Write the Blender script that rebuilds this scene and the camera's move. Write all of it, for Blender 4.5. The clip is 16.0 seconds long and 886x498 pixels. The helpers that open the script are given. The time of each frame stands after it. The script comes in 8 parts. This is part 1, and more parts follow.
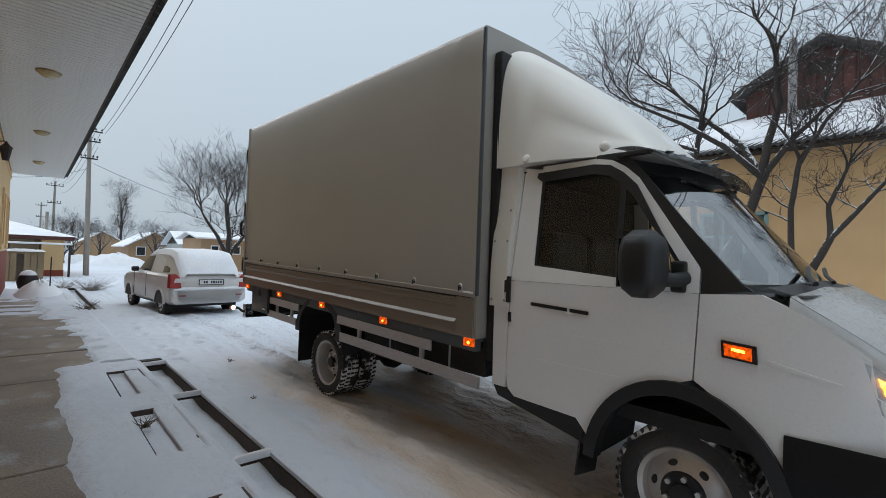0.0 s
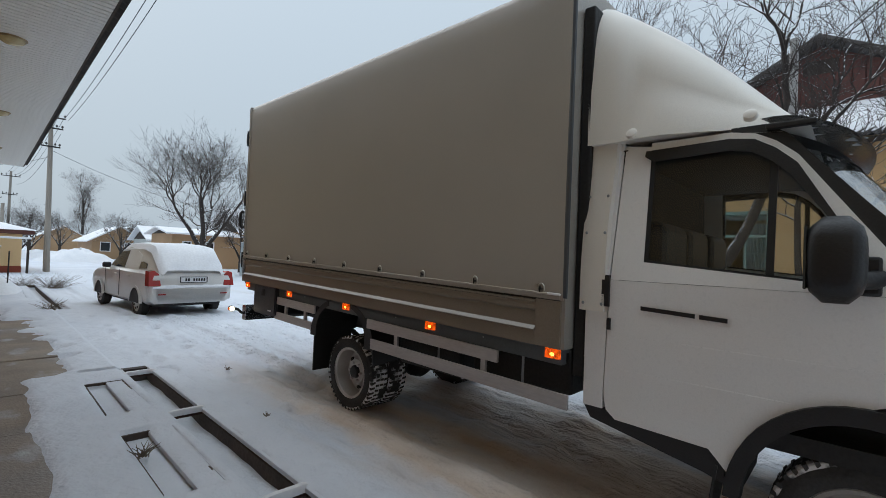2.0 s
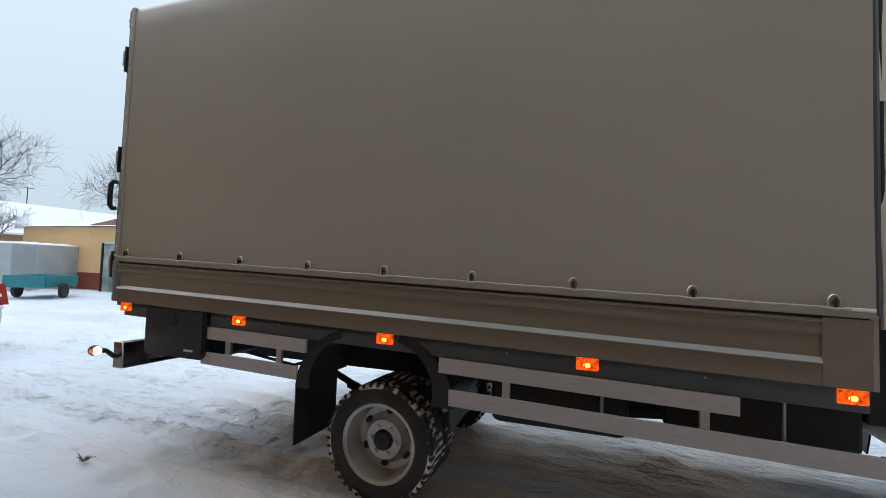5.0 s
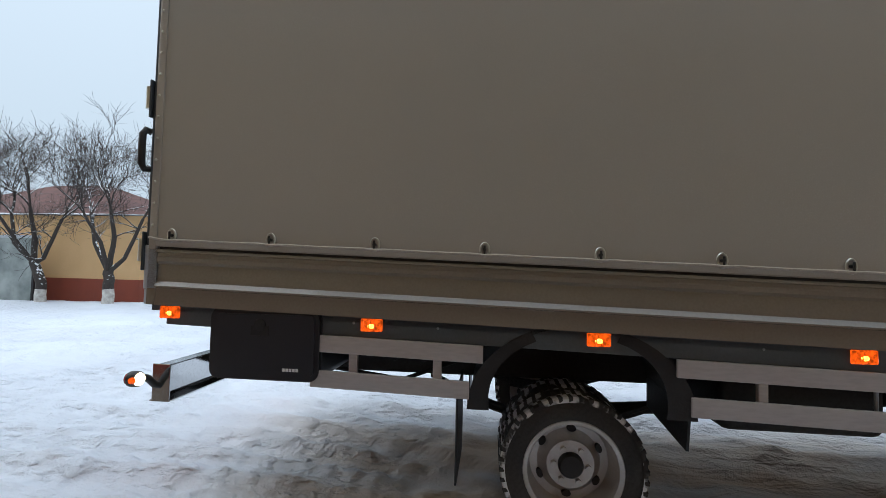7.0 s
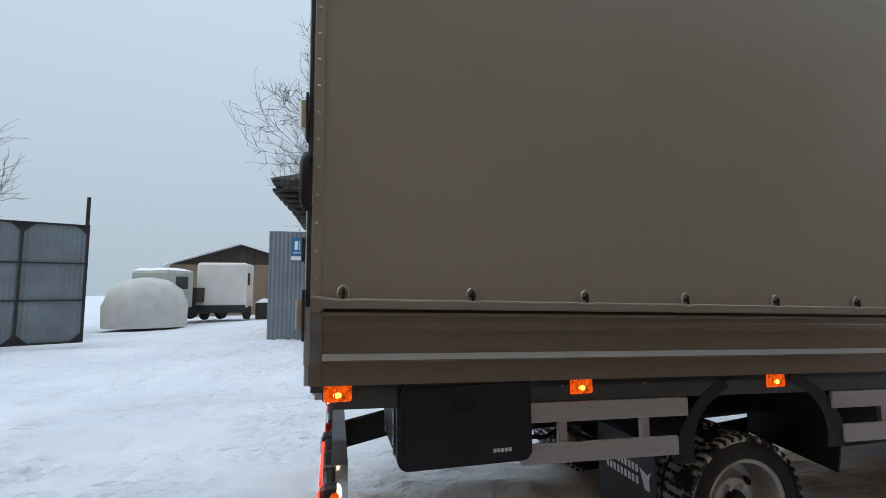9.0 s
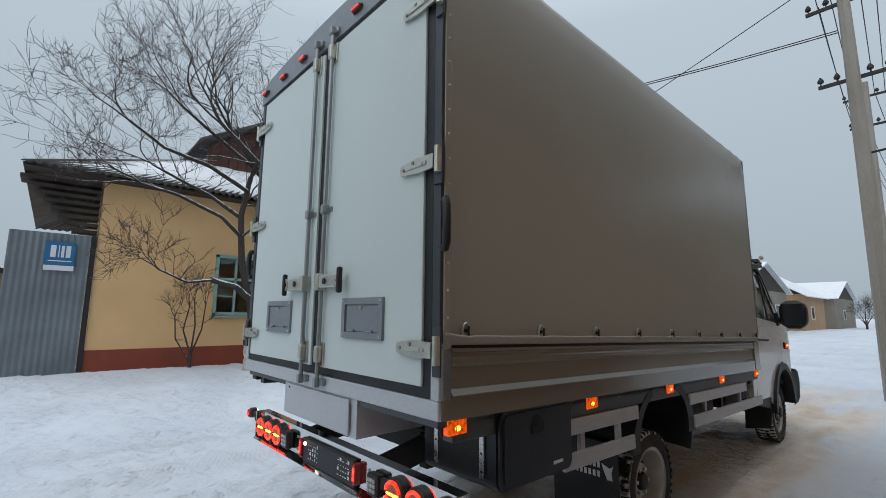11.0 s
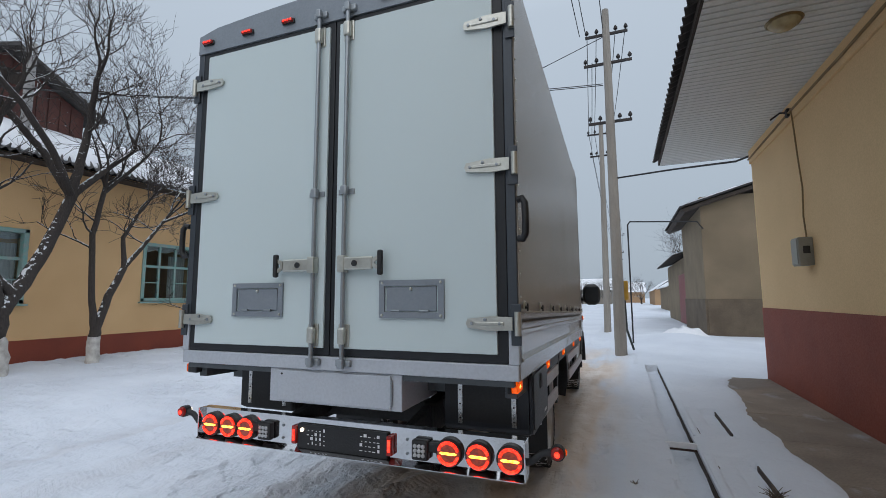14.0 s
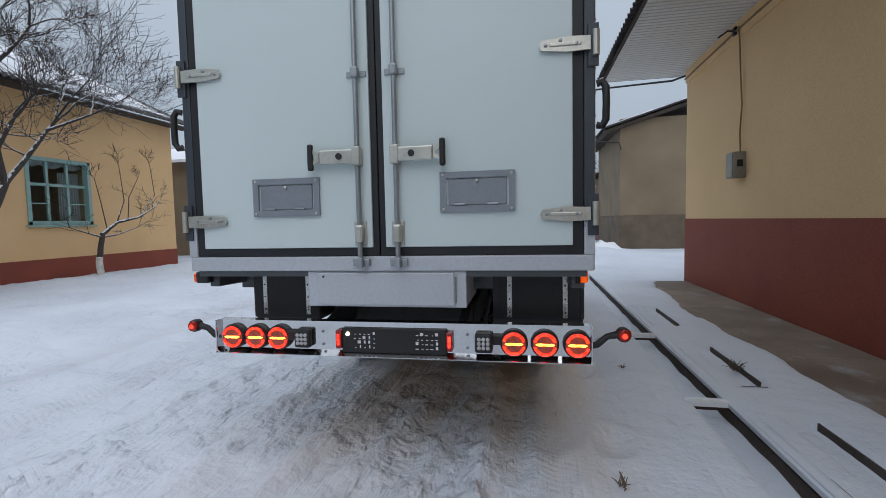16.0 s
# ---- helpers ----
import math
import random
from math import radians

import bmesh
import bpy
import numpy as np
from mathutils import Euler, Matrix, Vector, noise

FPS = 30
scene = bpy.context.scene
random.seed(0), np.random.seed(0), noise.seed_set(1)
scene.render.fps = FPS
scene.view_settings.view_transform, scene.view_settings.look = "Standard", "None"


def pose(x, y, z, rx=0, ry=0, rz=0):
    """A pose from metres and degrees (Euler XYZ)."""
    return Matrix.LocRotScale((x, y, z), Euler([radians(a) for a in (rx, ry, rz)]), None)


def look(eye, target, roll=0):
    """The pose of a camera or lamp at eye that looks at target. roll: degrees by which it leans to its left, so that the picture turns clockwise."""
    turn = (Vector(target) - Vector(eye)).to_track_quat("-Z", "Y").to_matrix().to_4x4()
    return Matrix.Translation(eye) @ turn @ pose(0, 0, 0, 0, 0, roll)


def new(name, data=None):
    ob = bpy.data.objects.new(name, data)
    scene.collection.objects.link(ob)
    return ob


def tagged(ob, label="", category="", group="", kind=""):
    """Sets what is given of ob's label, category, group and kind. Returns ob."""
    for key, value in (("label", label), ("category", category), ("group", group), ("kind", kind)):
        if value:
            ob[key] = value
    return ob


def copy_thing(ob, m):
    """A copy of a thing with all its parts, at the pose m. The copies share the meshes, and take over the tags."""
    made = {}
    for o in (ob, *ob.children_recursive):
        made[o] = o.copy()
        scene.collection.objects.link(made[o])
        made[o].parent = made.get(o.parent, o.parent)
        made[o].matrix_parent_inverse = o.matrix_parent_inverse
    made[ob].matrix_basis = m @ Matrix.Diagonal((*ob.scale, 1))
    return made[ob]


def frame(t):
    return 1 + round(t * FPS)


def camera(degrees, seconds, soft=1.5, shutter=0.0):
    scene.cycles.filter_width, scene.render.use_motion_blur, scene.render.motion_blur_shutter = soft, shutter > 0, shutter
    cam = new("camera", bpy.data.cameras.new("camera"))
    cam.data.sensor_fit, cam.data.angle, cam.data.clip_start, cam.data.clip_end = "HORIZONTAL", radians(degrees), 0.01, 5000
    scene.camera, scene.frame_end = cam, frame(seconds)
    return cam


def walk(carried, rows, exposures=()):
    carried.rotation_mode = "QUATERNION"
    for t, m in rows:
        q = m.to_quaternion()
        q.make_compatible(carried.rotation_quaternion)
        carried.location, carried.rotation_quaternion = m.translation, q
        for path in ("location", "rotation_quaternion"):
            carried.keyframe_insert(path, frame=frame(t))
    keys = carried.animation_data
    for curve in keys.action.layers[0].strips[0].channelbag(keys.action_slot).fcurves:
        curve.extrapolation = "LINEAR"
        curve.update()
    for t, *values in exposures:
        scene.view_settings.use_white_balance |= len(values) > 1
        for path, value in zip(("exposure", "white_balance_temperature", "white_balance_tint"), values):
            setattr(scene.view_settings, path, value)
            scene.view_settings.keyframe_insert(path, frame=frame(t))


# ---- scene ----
cam = camera(89.2, 16.0, soft=0.6)
PATH = [
    (0, (-0.11, -0.029, 1.456), (1.244, 1.443, 1.501), 2.0),
    (0.5, (-0.183, 0.042, 1.45), (1.19, 1.495, 1.501), 1.8),
    (1, (-0.257, 0.155, 1.435), (1.143, 1.583, 1.487), 1.5),
    (1.5, (-0.159, 0.452, 1.434), (1.271, 1.849, 1.485), 1.3),
    (2, (-0.178, 0.807, 1.41), (1.256, 2.201, 1.452), 2.4),
    (2.5, (-0.129, 1.184, 1.371), (1.321, 2.561, 1.395), 2.0),
    (3, (-0.133, 1.615, 1.372), (1.341, 2.966, 1.395), 2.0),
    (3.5, (-0.171, 1.954, 1.373), (1.399, 3.194, 1.397), 1.5),
    (4, (-0.108, 2.362, 1.382), (1.537, 3.499, 1.407), 1.3),
    (4.2, (-0.131, 2.512, 1.382), (1.562, 3.576, 1.428), 1.7),
    (6.3, (0.036, 4.165, 1.202), (2.006, 4.491, 1.306), 1.0),
    (6.5, (0.057, 4.347, 1.201), (2.026, 4.679, 1.32), 1.1),
    (7, (0.077, 4.729, 1.231), (2.059, 4.979, 1.323), 1.3),
    (7.5, (0.212, 5.132, 1.274), (2.199, 5.344, 1.353), 0.5),
    (8, (0.227, 5.544, 1.325), (2.224, 5.549, 1.431), 0.2),
    (8.2, (0.231, 5.694, 1.335), (2.226, 5.618, 1.452), 0.2),
    (10.3, (0.55, 7.242, 1.436), (2.215, 6.17, 1.715), 0.6),
    (10.5, (0.569, 7.357, 1.443), (2.169, 6.19, 1.722), 1.4),
    (11, (0.747, 7.597, 1.433), (2.248, 6.306, 1.721), 0.5),
    (11.5, (0.806, 7.861, 1.436), (2.165, 6.42, 1.715), 1.0),
    (12, (0.866, 8.057, 1.391), (2.049, 6.461, 1.621), 1.8),
    (12.5, (1.099, 8.228, 1.414), (2.198, 6.573, 1.64), -0.2),
    (13, (1.191, 8.451, 1.405), (2.115, 6.692, 1.628), -0.7),
    (13.5, (1.357, 8.54, 1.39), (2.174, 6.728, 1.607), 0.4),
    (14, (1.627, 8.543, 1.412), (2.366, 6.697, 1.632), -0.3),
    (14.5, (1.8, 8.702, 1.378), (2.457, 6.824, 1.578), -0.2),
    (15, (2.008, 8.697, 1.324), (2.599, 6.789, 1.425), -0.4),
    (15.5, (2.252, 8.647, 1.278), (2.798, 6.723, 1.232), -1.2),
    (16, (2.377, 8.625, 1.274), (2.762, 6.666, 1.15), -1.2),
]
walk(cam, [(t, look(eye, target, roll)) for t, eye, target, roll in PATH],
     exposures=[(0.0, 0.42, 6350, 10), (3.5, 0.46, 6300, 10), (6.3, 1.08, 6200, 10), (7.0, 0.78, 6200, 10), (8.2, 0.58, 6200, 10), (10.3, 0.24, 6450, 10), (12.5, 0.19, 6400, 12), (16.0, 0.18, 6300, 14)])

# ---------- world and light: flat grey winter overcast ----------
world = bpy.data.worlds.new("overcast_sky")
scene.world = world
world.use_nodes = True
wn, wl = world.node_tree.nodes, world.node_tree.links
wn.clear()
sky = wn.new("ShaderNodeTexSky")
sky.sky_type, sky.sun_disc = "NISHITA", False
sky.sun_elevation, sky.sun_rotation = radians(39), radians(-14)
sky.dust_density, sky.air_density = 4.0, 1.5
coord = wn.new("ShaderNodeTexCoord")
split = wn.new("ShaderNodeSeparateXYZ")
ramp = wn.new("ShaderNodeValToRGB")
ramp.color_ramp.elements[0].position, ramp.color_ramp.elements[0].color = 0.0, (0.335, 0.40, 0.452, 1)
ramp.color_ramp.elements[1].position, ramp.color_ramp.elements[1].color = 0.55, (0.455, 0.531, 0.594, 1)
zenith = ramp.color_ramp.elements.new(1.0)
zenith.color = (1.10, 1.21, 1.31, 1)
scale_sky = wn.new("ShaderNodeVectorMath")
scale_sky.operation = "SCALE"
scale_sky.inputs[3].default_value = 0.06
blend = wn.new("ShaderNodeMix")
blend.data_type = "RGBA"
blend.inputs[0].default_value = 0.94
bg, wout = wn.new("ShaderNodeBackground"), wn.new("ShaderNodeOutputWorld")
bg.inputs[1].default_value = 1.0
wl.new(coord.outputs["Generated"], split.inputs[0])
wl.new(split.outputs[2], ramp.inputs[0])
wl.new(sky.outputs[0], scale_sky.inputs[0])
wl.new(scale_sky.outputs[0], blend.inputs[6])
wl.new(ramp.outputs[0], blend.inputs[7])
wl.new(blend.outputs[2], bg.inputs[0])
wl.new(bg.outputs[0], wout.inputs[0])
sun = new("sun", bpy.data.lights.new("sun", "SUN"))
sun.data.energy, sun.data.angle, sun.data.color = 0.62, radians(60), (1.0, 0.985, 0.96)
sun.matrix_world = look((-3, 12, 10), (0, 0, 0))


# ---------- materials ----------
def nodes_of(name):
    m = bpy.data.materials.new(name)
    m.use_nodes = True
    return m, m.node_tree.nodes, m.node_tree.links, m.node_tree.nodes["Principled BSDF"]


def noise_node(n, l, scale, detail=4, stretch=(1, 1, 1), space="Object"):
    tc, mp, nz = n.new("ShaderNodeTexCoord"), n.new("ShaderNodeMapping"), n.new("ShaderNodeTexNoise")
    mp.inputs["Scale"].default_value = stretch
    nz.inputs["Scale"].default_value, nz.inputs["Detail"].default_value = scale, detail
    l.new(tc.outputs[space], mp.inputs[0])
    l.new(mp.outputs[0], nz.inputs[0])
    return nz.outputs[0]


def remap(n, l, value, a, b, c=0.0, d=1.0):
    r = n.new("ShaderNodeMapRange")
    r.inputs[1].default_value, r.inputs[2].default_value, r.inputs[3].default_value, r.inputs[4].default_value = a, b, c, d
    l.new(value, r.inputs[0])
    return r.outputs[0]


def mix(n, l, fac, a, b):
    m = n.new("ShaderNodeMix")
    m.data_type = "RGBA"
    for sock, v in ((0, fac), (6, a), (7, b)):
        if isinstance(v, (int, float)):
            m.inputs[sock].default_value = v
        elif isinstance(v, tuple):
            m.inputs[sock].default_value = (*v, 1)
        else:
            l.new(v, m.inputs[sock])
    return m.outputs[2]


def mat(name, c1, c2=None, scale=3.0, rough=0.6, metal=0.0, bump=0.15, fine=70.0, stretch=(1, 1, 1), coat=0.0, vary=0.0):
    """Painted or natural surface: large patches between two colours, fine grain in tone, gloss and relief."""
    m, n, l, p = nodes_of(name)
    c2 = c2 or tuple(v * 0.82 for v in c1)
    big = remap(n, l, noise_node(n, l, scale, 5, stretch), 0.35, 0.68)
    col = mix(n, l, big, c1, c2)
    grain = noise_node(n, l, fine, 3, stretch)
    col = mix(n, l, remap(n, l, grain, 0.35, 0.7, 0, 0.25), col, tuple(v * 0.6 for v in c1))
    if vary:
        info = n.new("ShaderNodeObjectInfo")
        col = mix(n, l, remap(n, l, info.outputs["Random"], 0, 1, 0, vary), col, tuple(v * 0.5 for v in c1))
    l.new(col, p.inputs["Base Color"])
    l.new(remap(n, l, grain, 0.3, 0.7, rough * 0.9, min(1.0, rough * 1.1)), p.inputs["Roughness"])
    p.inputs["Metallic"].default_value = metal
    p.inputs["Coat Weight"].default_value = coat
    if bump:
        b = n.new("ShaderNodeBump")
        b.inputs["Strength"].default_value, b.inputs["Distance"].default_value = bump, 0.01
        l.new(grain, b.inputs["Height"])
        l.new(b.outputs[0], p.inputs["Normal"])
    return m


def glow(name, colour, strength, base=None):
    m, n, l, p = nodes_of(name)
    p.inputs["Base Color"].default_value = (*(base or colour), 1)
    p.inputs["Roughness"].default_value = 0.2
    p.inputs["Emission Color"].default_value = (*colour, 1)
    grain = noise_node(n, l, 70, 3)
    l.new(remap(n, l, grain, 0.35, 0.65, strength * 0.25, strength * 1.8), p.inputs["Emission Strength"])
    return m


def glassy(name, tint=(0.9, 0.95, 0.95), rough=0.02, alpha=0.15):
    m, n, l, p = nodes_of(name)
    g, t, s = n.new("ShaderNodeBsdfGlossy"), n.new("ShaderNodeBsdfTransparent"), n.new("ShaderNodeMixShader")
    t.inputs[0].default_value = (*tint, 1)
    g.inputs["Roughness"].default_value = rough
    lw, pw = n.new("ShaderNodeLayerWeight"), n.new("ShaderNodeMath")
    pw.operation = "POWER"
    pw.inputs[1].default_value = 4.0
    l.new(lw.outputs["Facing"], pw.inputs[0])
    l.new(remap(n, l, pw.outputs[0], 0, 1, alpha * 0.4, 1), s.inputs[0])
    l.new(t.outputs[0], s.inputs[1])
    l.new(g.outputs[0], s.inputs[2])
    l.new(s.outputs[0], n["Material Output"].inputs[0])
    return m


def snowy(name, bark, rough=0.85, cover=0.55, scale=14.0):
    """Bark or roofing with snow lying on what faces up."""
    m, n, l, p = nodes_of(name)
    geo, sep = n.new("ShaderNodeNewGeometry"), n.new("ShaderNodeSeparateXYZ")
    l.new(geo.outputs["Normal"], sep.inputs[0])
    add = n.new("ShaderNodeMath")
    l.new(sep.outputs[2], add.inputs[0])
    l.new(remap(n, l, noise_node(n, l, scale, 4), 0.3, 0.7, -0.35, 0.35), add.inputs[1])
    grain = noise_node(n, l, 60, 4, (1, 1, 0.3))
    dark = mix(n, l, remap(n, l, grain, 0.3, 0.7), tuple(v * 0.55 for v in bark), tuple(v * 1.25 for v in bark))
    col = mix(n, l, remap(n, l, add.outputs[0], cover, cover + 0.12), dark, (0.82, 0.84, 0.86))
    l.new(col, p.inputs["Base Color"])
    p.inputs["Roughness"].default_value = rough
    b = n.new("ShaderNodeBump")
    b.inputs["Strength"].default_value, b.inputs["Distance"].default_value = 0.5, 0.02
    l.new(grain, b.inputs["Height"])
    l.new(b.outputs[0], p.inputs["Normal"])
    return m


def ground_snow():
    m, n, l, p = nodes_of("trodden_snow")
    geo, sep = n.new("ShaderNodeNewGeometry"), n.new("ShaderNodeSeparateXYZ")
    l.new(geo.outputs["Position"], sep.inputs[0])
    x, y = sep.outputs[0], sep.outputs[1]

    def times(*vals):
        out = vals[0]
        for v in vals[1:]:
            k = n.new("ShaderNodeMath")
            k.operation = "MULTIPLY"
            l.new(out, k.inputs[0])
            l.new(v, k.inputs[1])
            out = k.outputs[0]
        return out

    patch = noise_node(n, l, 0.5, 5)
    white = mix(n, l, remap(n, l, patch, 0.35, 0.65), (0.70, 0.74, 0.80), (0.62, 0.66, 0.725))
    crumbs = remap(n, l, noise_node(n, l, 13, 6), 0.58, 0.70, 0, 0.18)
    white = mix(n, l, crumbs, white, (0.53, 0.555, 0.615))
    # brown slush that wheels have churned up along the lane
    streak = noise_node(n, l, 1.6, 6, (1, 0.22, 1))
    lane = times(remap(n, l, x, 1.55, 2.1), remap(n, l, x, 4.4, 3.6), remap(n, l, y, 7.0, 4.2), remap(n, l, y, -6.0, -2.0))
    slush = times(lane, remap(n, l, streak, 0.36, 0.60))
    mud = mix(n, l, remap(n, l, noise_node(n, l, 3, 5, (1, 0.3, 1)), 0.35, 0.65), (0.60, 0.465, 0.35), (0.76, 0.665, 0.58))
    col = mix(n, l, remap(n, l, slush, 0.0, 0.7, 0, 0.95), white, mud)
    # faint grit on the wheel lines farther along the street
    road = times(remap(n, l, x, 4.4, 5.2), remap(n, l, x, 8.6, 7.4), remap(n, l, noise_node(n, l, 1.2, 5, (1, 0.08, 1)), 0.52, 0.68))
    col = mix(n, l, remap(n, l, road, 0, 1, 0, 0.3), col, (0.48, 0.46, 0.46))
    l.new(col, p.inputs["Base Color"])
    l.new(remap(n, l, slush, 0, 1, 0.75, 0.42), p.inputs["Roughness"])
    p.inputs["Specular IOR Level"].default_value = 0.3
    b1, b2 = n.new("ShaderNodeBump"), n.new("ShaderNodeBump")
    b1.inputs["Strength"].default_value, b1.inputs["Distance"].default_value = 0.9, 0.05
    b2.inputs["Strength"].default_value, b2.inputs["Distance"].default_value = 0.8, 0.008
    l.new(noise_node(n, l, 4.5, 7), b1.inputs["Height"])
    l.new(noise_node(n, l, 38, 5), b2.inputs["Height"])
    l.new(b1.outputs[0], b2.inputs["Normal"])
    # sharp-edged clods where feet and wheels broke the crust
    clod = times(remap(n, l, noise_node(n, l, 9.0, 8, (1, 0.6, 1)), 0.46, 0.66), remap(n, l, noise_node(n, l, 0.8, 3), 0.38, 0.56), remap(n, l, x, 1.6, 2.6))
    b3 = n.new("ShaderNodeBump")
    b3.inputs["Strength"].default_value, b3.inputs["Distance"].default_value = 0.75, 0.035
    l.new(clod, b3.inputs["Height"])
    l.new(b2.outputs[0], b3.inputs["Normal"])
    # tyre tread pressed into the wheel lines
    tc, mp, wv = n.new("ShaderNodeTexCoord"), n.new("ShaderNodeMapping"), n.new("ShaderNodeTexWave")
    mp.inputs["Rotation"].default_value = (0, 0, radians(24))
    wv.bands_direction = "Y"
    wv.inputs["Scale"].default_value, wv.inputs["Distortion"].default_value, wv.inputs["Detail Scale"].default_value = 7.0, 0.35, 3.0
    l.new(tc.outputs["Object"], mp.inputs[0])
    l.new(mp.outputs[0], wv.inputs[0])
    bent = n.new("ShaderNodeMath")
    bent.operation = "ADD"
    l.new(x, bent.inputs[0])
    l.new(remap(n, l, noise_node(n, l, 0.13, 1), 0.3, 0.7, -0.7, 0.7), bent.inputs[1])
    lines_ = None
    for cx in (2.35, 3.1, 4.05, 5.2, 6.0, 6.9, 8.4):
        dist, ab = n.new("ShaderNodeMath"), n.new("ShaderNodeMath")
        dist.operation, ab.operation = "SUBTRACT", "ABSOLUTE"
        l.new(bent.outputs[0], dist.inputs[0])
        dist.inputs[1].default_value = cx
        l.new(dist.outputs[0], ab.inputs[0])
        band = remap(n, l, ab.outputs[0], 0.13, 0.09)
        if lines_ is None:
            lines_ = band
        else:
            mx = n.new("ShaderNodeMath")
            mx.operation = "MAXIMUM"
            l.new(lines_, mx.inputs[0])
            l.new(band, mx.inputs[1])
            lines_ = mx.outputs[0]
    tread = times(lines_, remap(n, l, wv.outputs[1], 0.35, 0.6), remap(n, l, noise_node(n, l, 0.6, 3), 0.42, 0.52))
    b4 = n.new("ShaderNodeBump")
    b4.inputs["Strength"].default_value, b4.inputs["Distance"].default_value = 0.35, 0.010
    l.new(tread, b4.inputs["Height"])
    l.new(b3.outputs[0], b4.inputs["Normal"])
    # ribs that rolling wheels drew along the lane
    ribs = times(remap(n, l, noise_node(n, l, 15, 3, (1, 0.035, 1)), 0.42, 0.62), remap(n, l, x, 1.7, 2.2), remap(n, l, x, 5.6, 4.6), remap(n, l, y, -3.0, 0.0), remap(n, l, noise_node(n, l, 1.1, 3), 0.36, 0.5))
    b5 = n.new("ShaderNodeBump")
    b5.inputs["Strength"].default_value, b5.inputs["Distance"].default_value = 0.5, 0.012
    l.new(ribs, b5.inputs["Height"])
    l.new(b4.outputs[0], b5.inputs["Normal"])
    l.new(b5.outputs[0], p.inputs["Normal"])
    return m




def dusted_paving():
    """Brown wet concrete with thin blown snow left in patches."""
    m, n, l, p = nodes_of("dusted_brown_paving")
    geo, sep = n.new("ShaderNodeNewGeometry"), n.new("ShaderNodeSeparateXYZ")
    l.new(geo.outputs["Position"], sep.inputs[0])
    base = mix(n, l, remap(n, l, noise_node(n, l, 1.4, 5), 0.35, 0.65), (0.36, 0.29, 0.225), (0.24, 0.19, 0.15))
    wet = remap(n, l, noise_node(n, l, 0.35, 3), 0.50, 0.60, 0, 0.75)
    base = mix(n, l, wet, base, (0.13, 0.10, 0.08))
    info = n.new("ShaderNodeObjectInfo")
    base = mix(n, l, remap(n, l, info.outputs["Random"], 0, 1, 0, 0.25), base, (0.12, 0.095, 0.075))
    dust = remap(n, l, noise_node(n, l, 2.6, 8, (1, 0.6, 1)), 0.58, 0.72, 0, 0.6)
    col = mix(n, l, dust, base, (0.55, 0.57, 0.61))
    grit = noise_node(n, l, 55, 5)
    col = mix(n, l, remap(n, l, grit, 0.35, 0.7, 0, 0.35), col, (0.09, 0.07, 0.055))
    l.new(col, p.inputs["Base Color"])
    l.new(remap(n, l, wet, 0, 0.75, 0.8, 0.4), p.inputs["Roughness"])
    b = n.new("ShaderNodeBump")
    b.inputs["Strength"].default_value, b.inputs["Distance"].default_value = 0.6, 0.012
    l.new(grit, b.inputs["Height"])
    l.new(b.outputs[0], p.inputs["Normal"])
    return m


M_SNOW_GROUND = ground_snow()
M_PAVING = dusted_paving()
M_SNOW = mat("fresh_snow", (0.86, 0.875, 0.90), (0.79, 0.81, 0.85), 2.0, 0.8, 0, 0.4, 25)
M_YELLOW = mat("ochre_lime_paint", (0.78, 0.50, 0.245), (0.72, 0.45, 0.215), 1.2, 0.85, 0, 0.25, 45)
M_YELLOW2 = mat("pale_ochre_plaster", (0.80, 0.56, 0.30), (0.75, 0.52, 0.27), 0.8, 0.85, 0, 0.25, 60)
M_RED = mat("red_oxide_paint", (0.27, 0.055, 0.026), (0.22, 0.045, 0.024), 1.5, 0.7, 0, 0.25, 50)
M_CLAY = mat("clay_plaster", (0.26, 0.20, 0.13), (0.20, 0.155, 0.10), 0.9, 0.95, 0, 0.5, 30)
M_CLAY_DARK = mat("rough_clay_footing", (0.17, 0.13, 0.09), (0.11, 0.085, 0.06), 1.5, 0.95, 0, 0.8, 20)
M_CONCRETE = mat("bare_concrete", (0.26, 0.22, 0.18), (0.17, 0.145, 0.12), 1.3, 0.85, 0, 0.4, 35, vary=0.25)
M_DRAIN = mat("dark_drain_concrete", (0.085, 0.06, 0.048), (0.05, 0.038, 0.032), 2.0, 0.8, 0, 0.5, 30)
M_POLE = mat("weathered_concrete_pole", (0.33, 0.30, 0.26), (0.25, 0.225, 0.195), 2.0, 0.9, 0, 0.4, 40, (1, 1, 0.3))
M_SLATE = mat("grey_corrugated_slate", (0.10, 0.095, 0.09), (0.06, 0.055, 0.055), 2.0, 0.9, 0, 0.3, 30)
M_SOFFIT = mat("white_siding", (0.72, 0.73, 0.71), (0.67, 0.68, 0.66), 0.8, 0.5, 0, 0.05, 30)
M_DARKWOOD = mat("old_dark_wood", (0.06, 0.045, 0.035), (0.035, 0.027, 0.022), 3.0, 0.85, 0, 0.5, 30, (1, 1, 0.2))
M_BROWNBOARD = mat("red_brown_boards", (0.13, 0.05, 0.038), (0.085, 0.035, 0.03), 2.0, 0.8, 0, 0.3, 40)
M_TEAL = mat("worn_turquoise_paint", (0.22, 0.42, 0.38), (0.36, 0.40, 0.36), 9.0, 0.7, 0, 0.3, 60)
M_GATE = mat("grey_painted_sheet", (0.20, 0.23, 0.25), (0.15, 0.17, 0.19), 1.5, 0.5, 0.3, 0.1, 40)
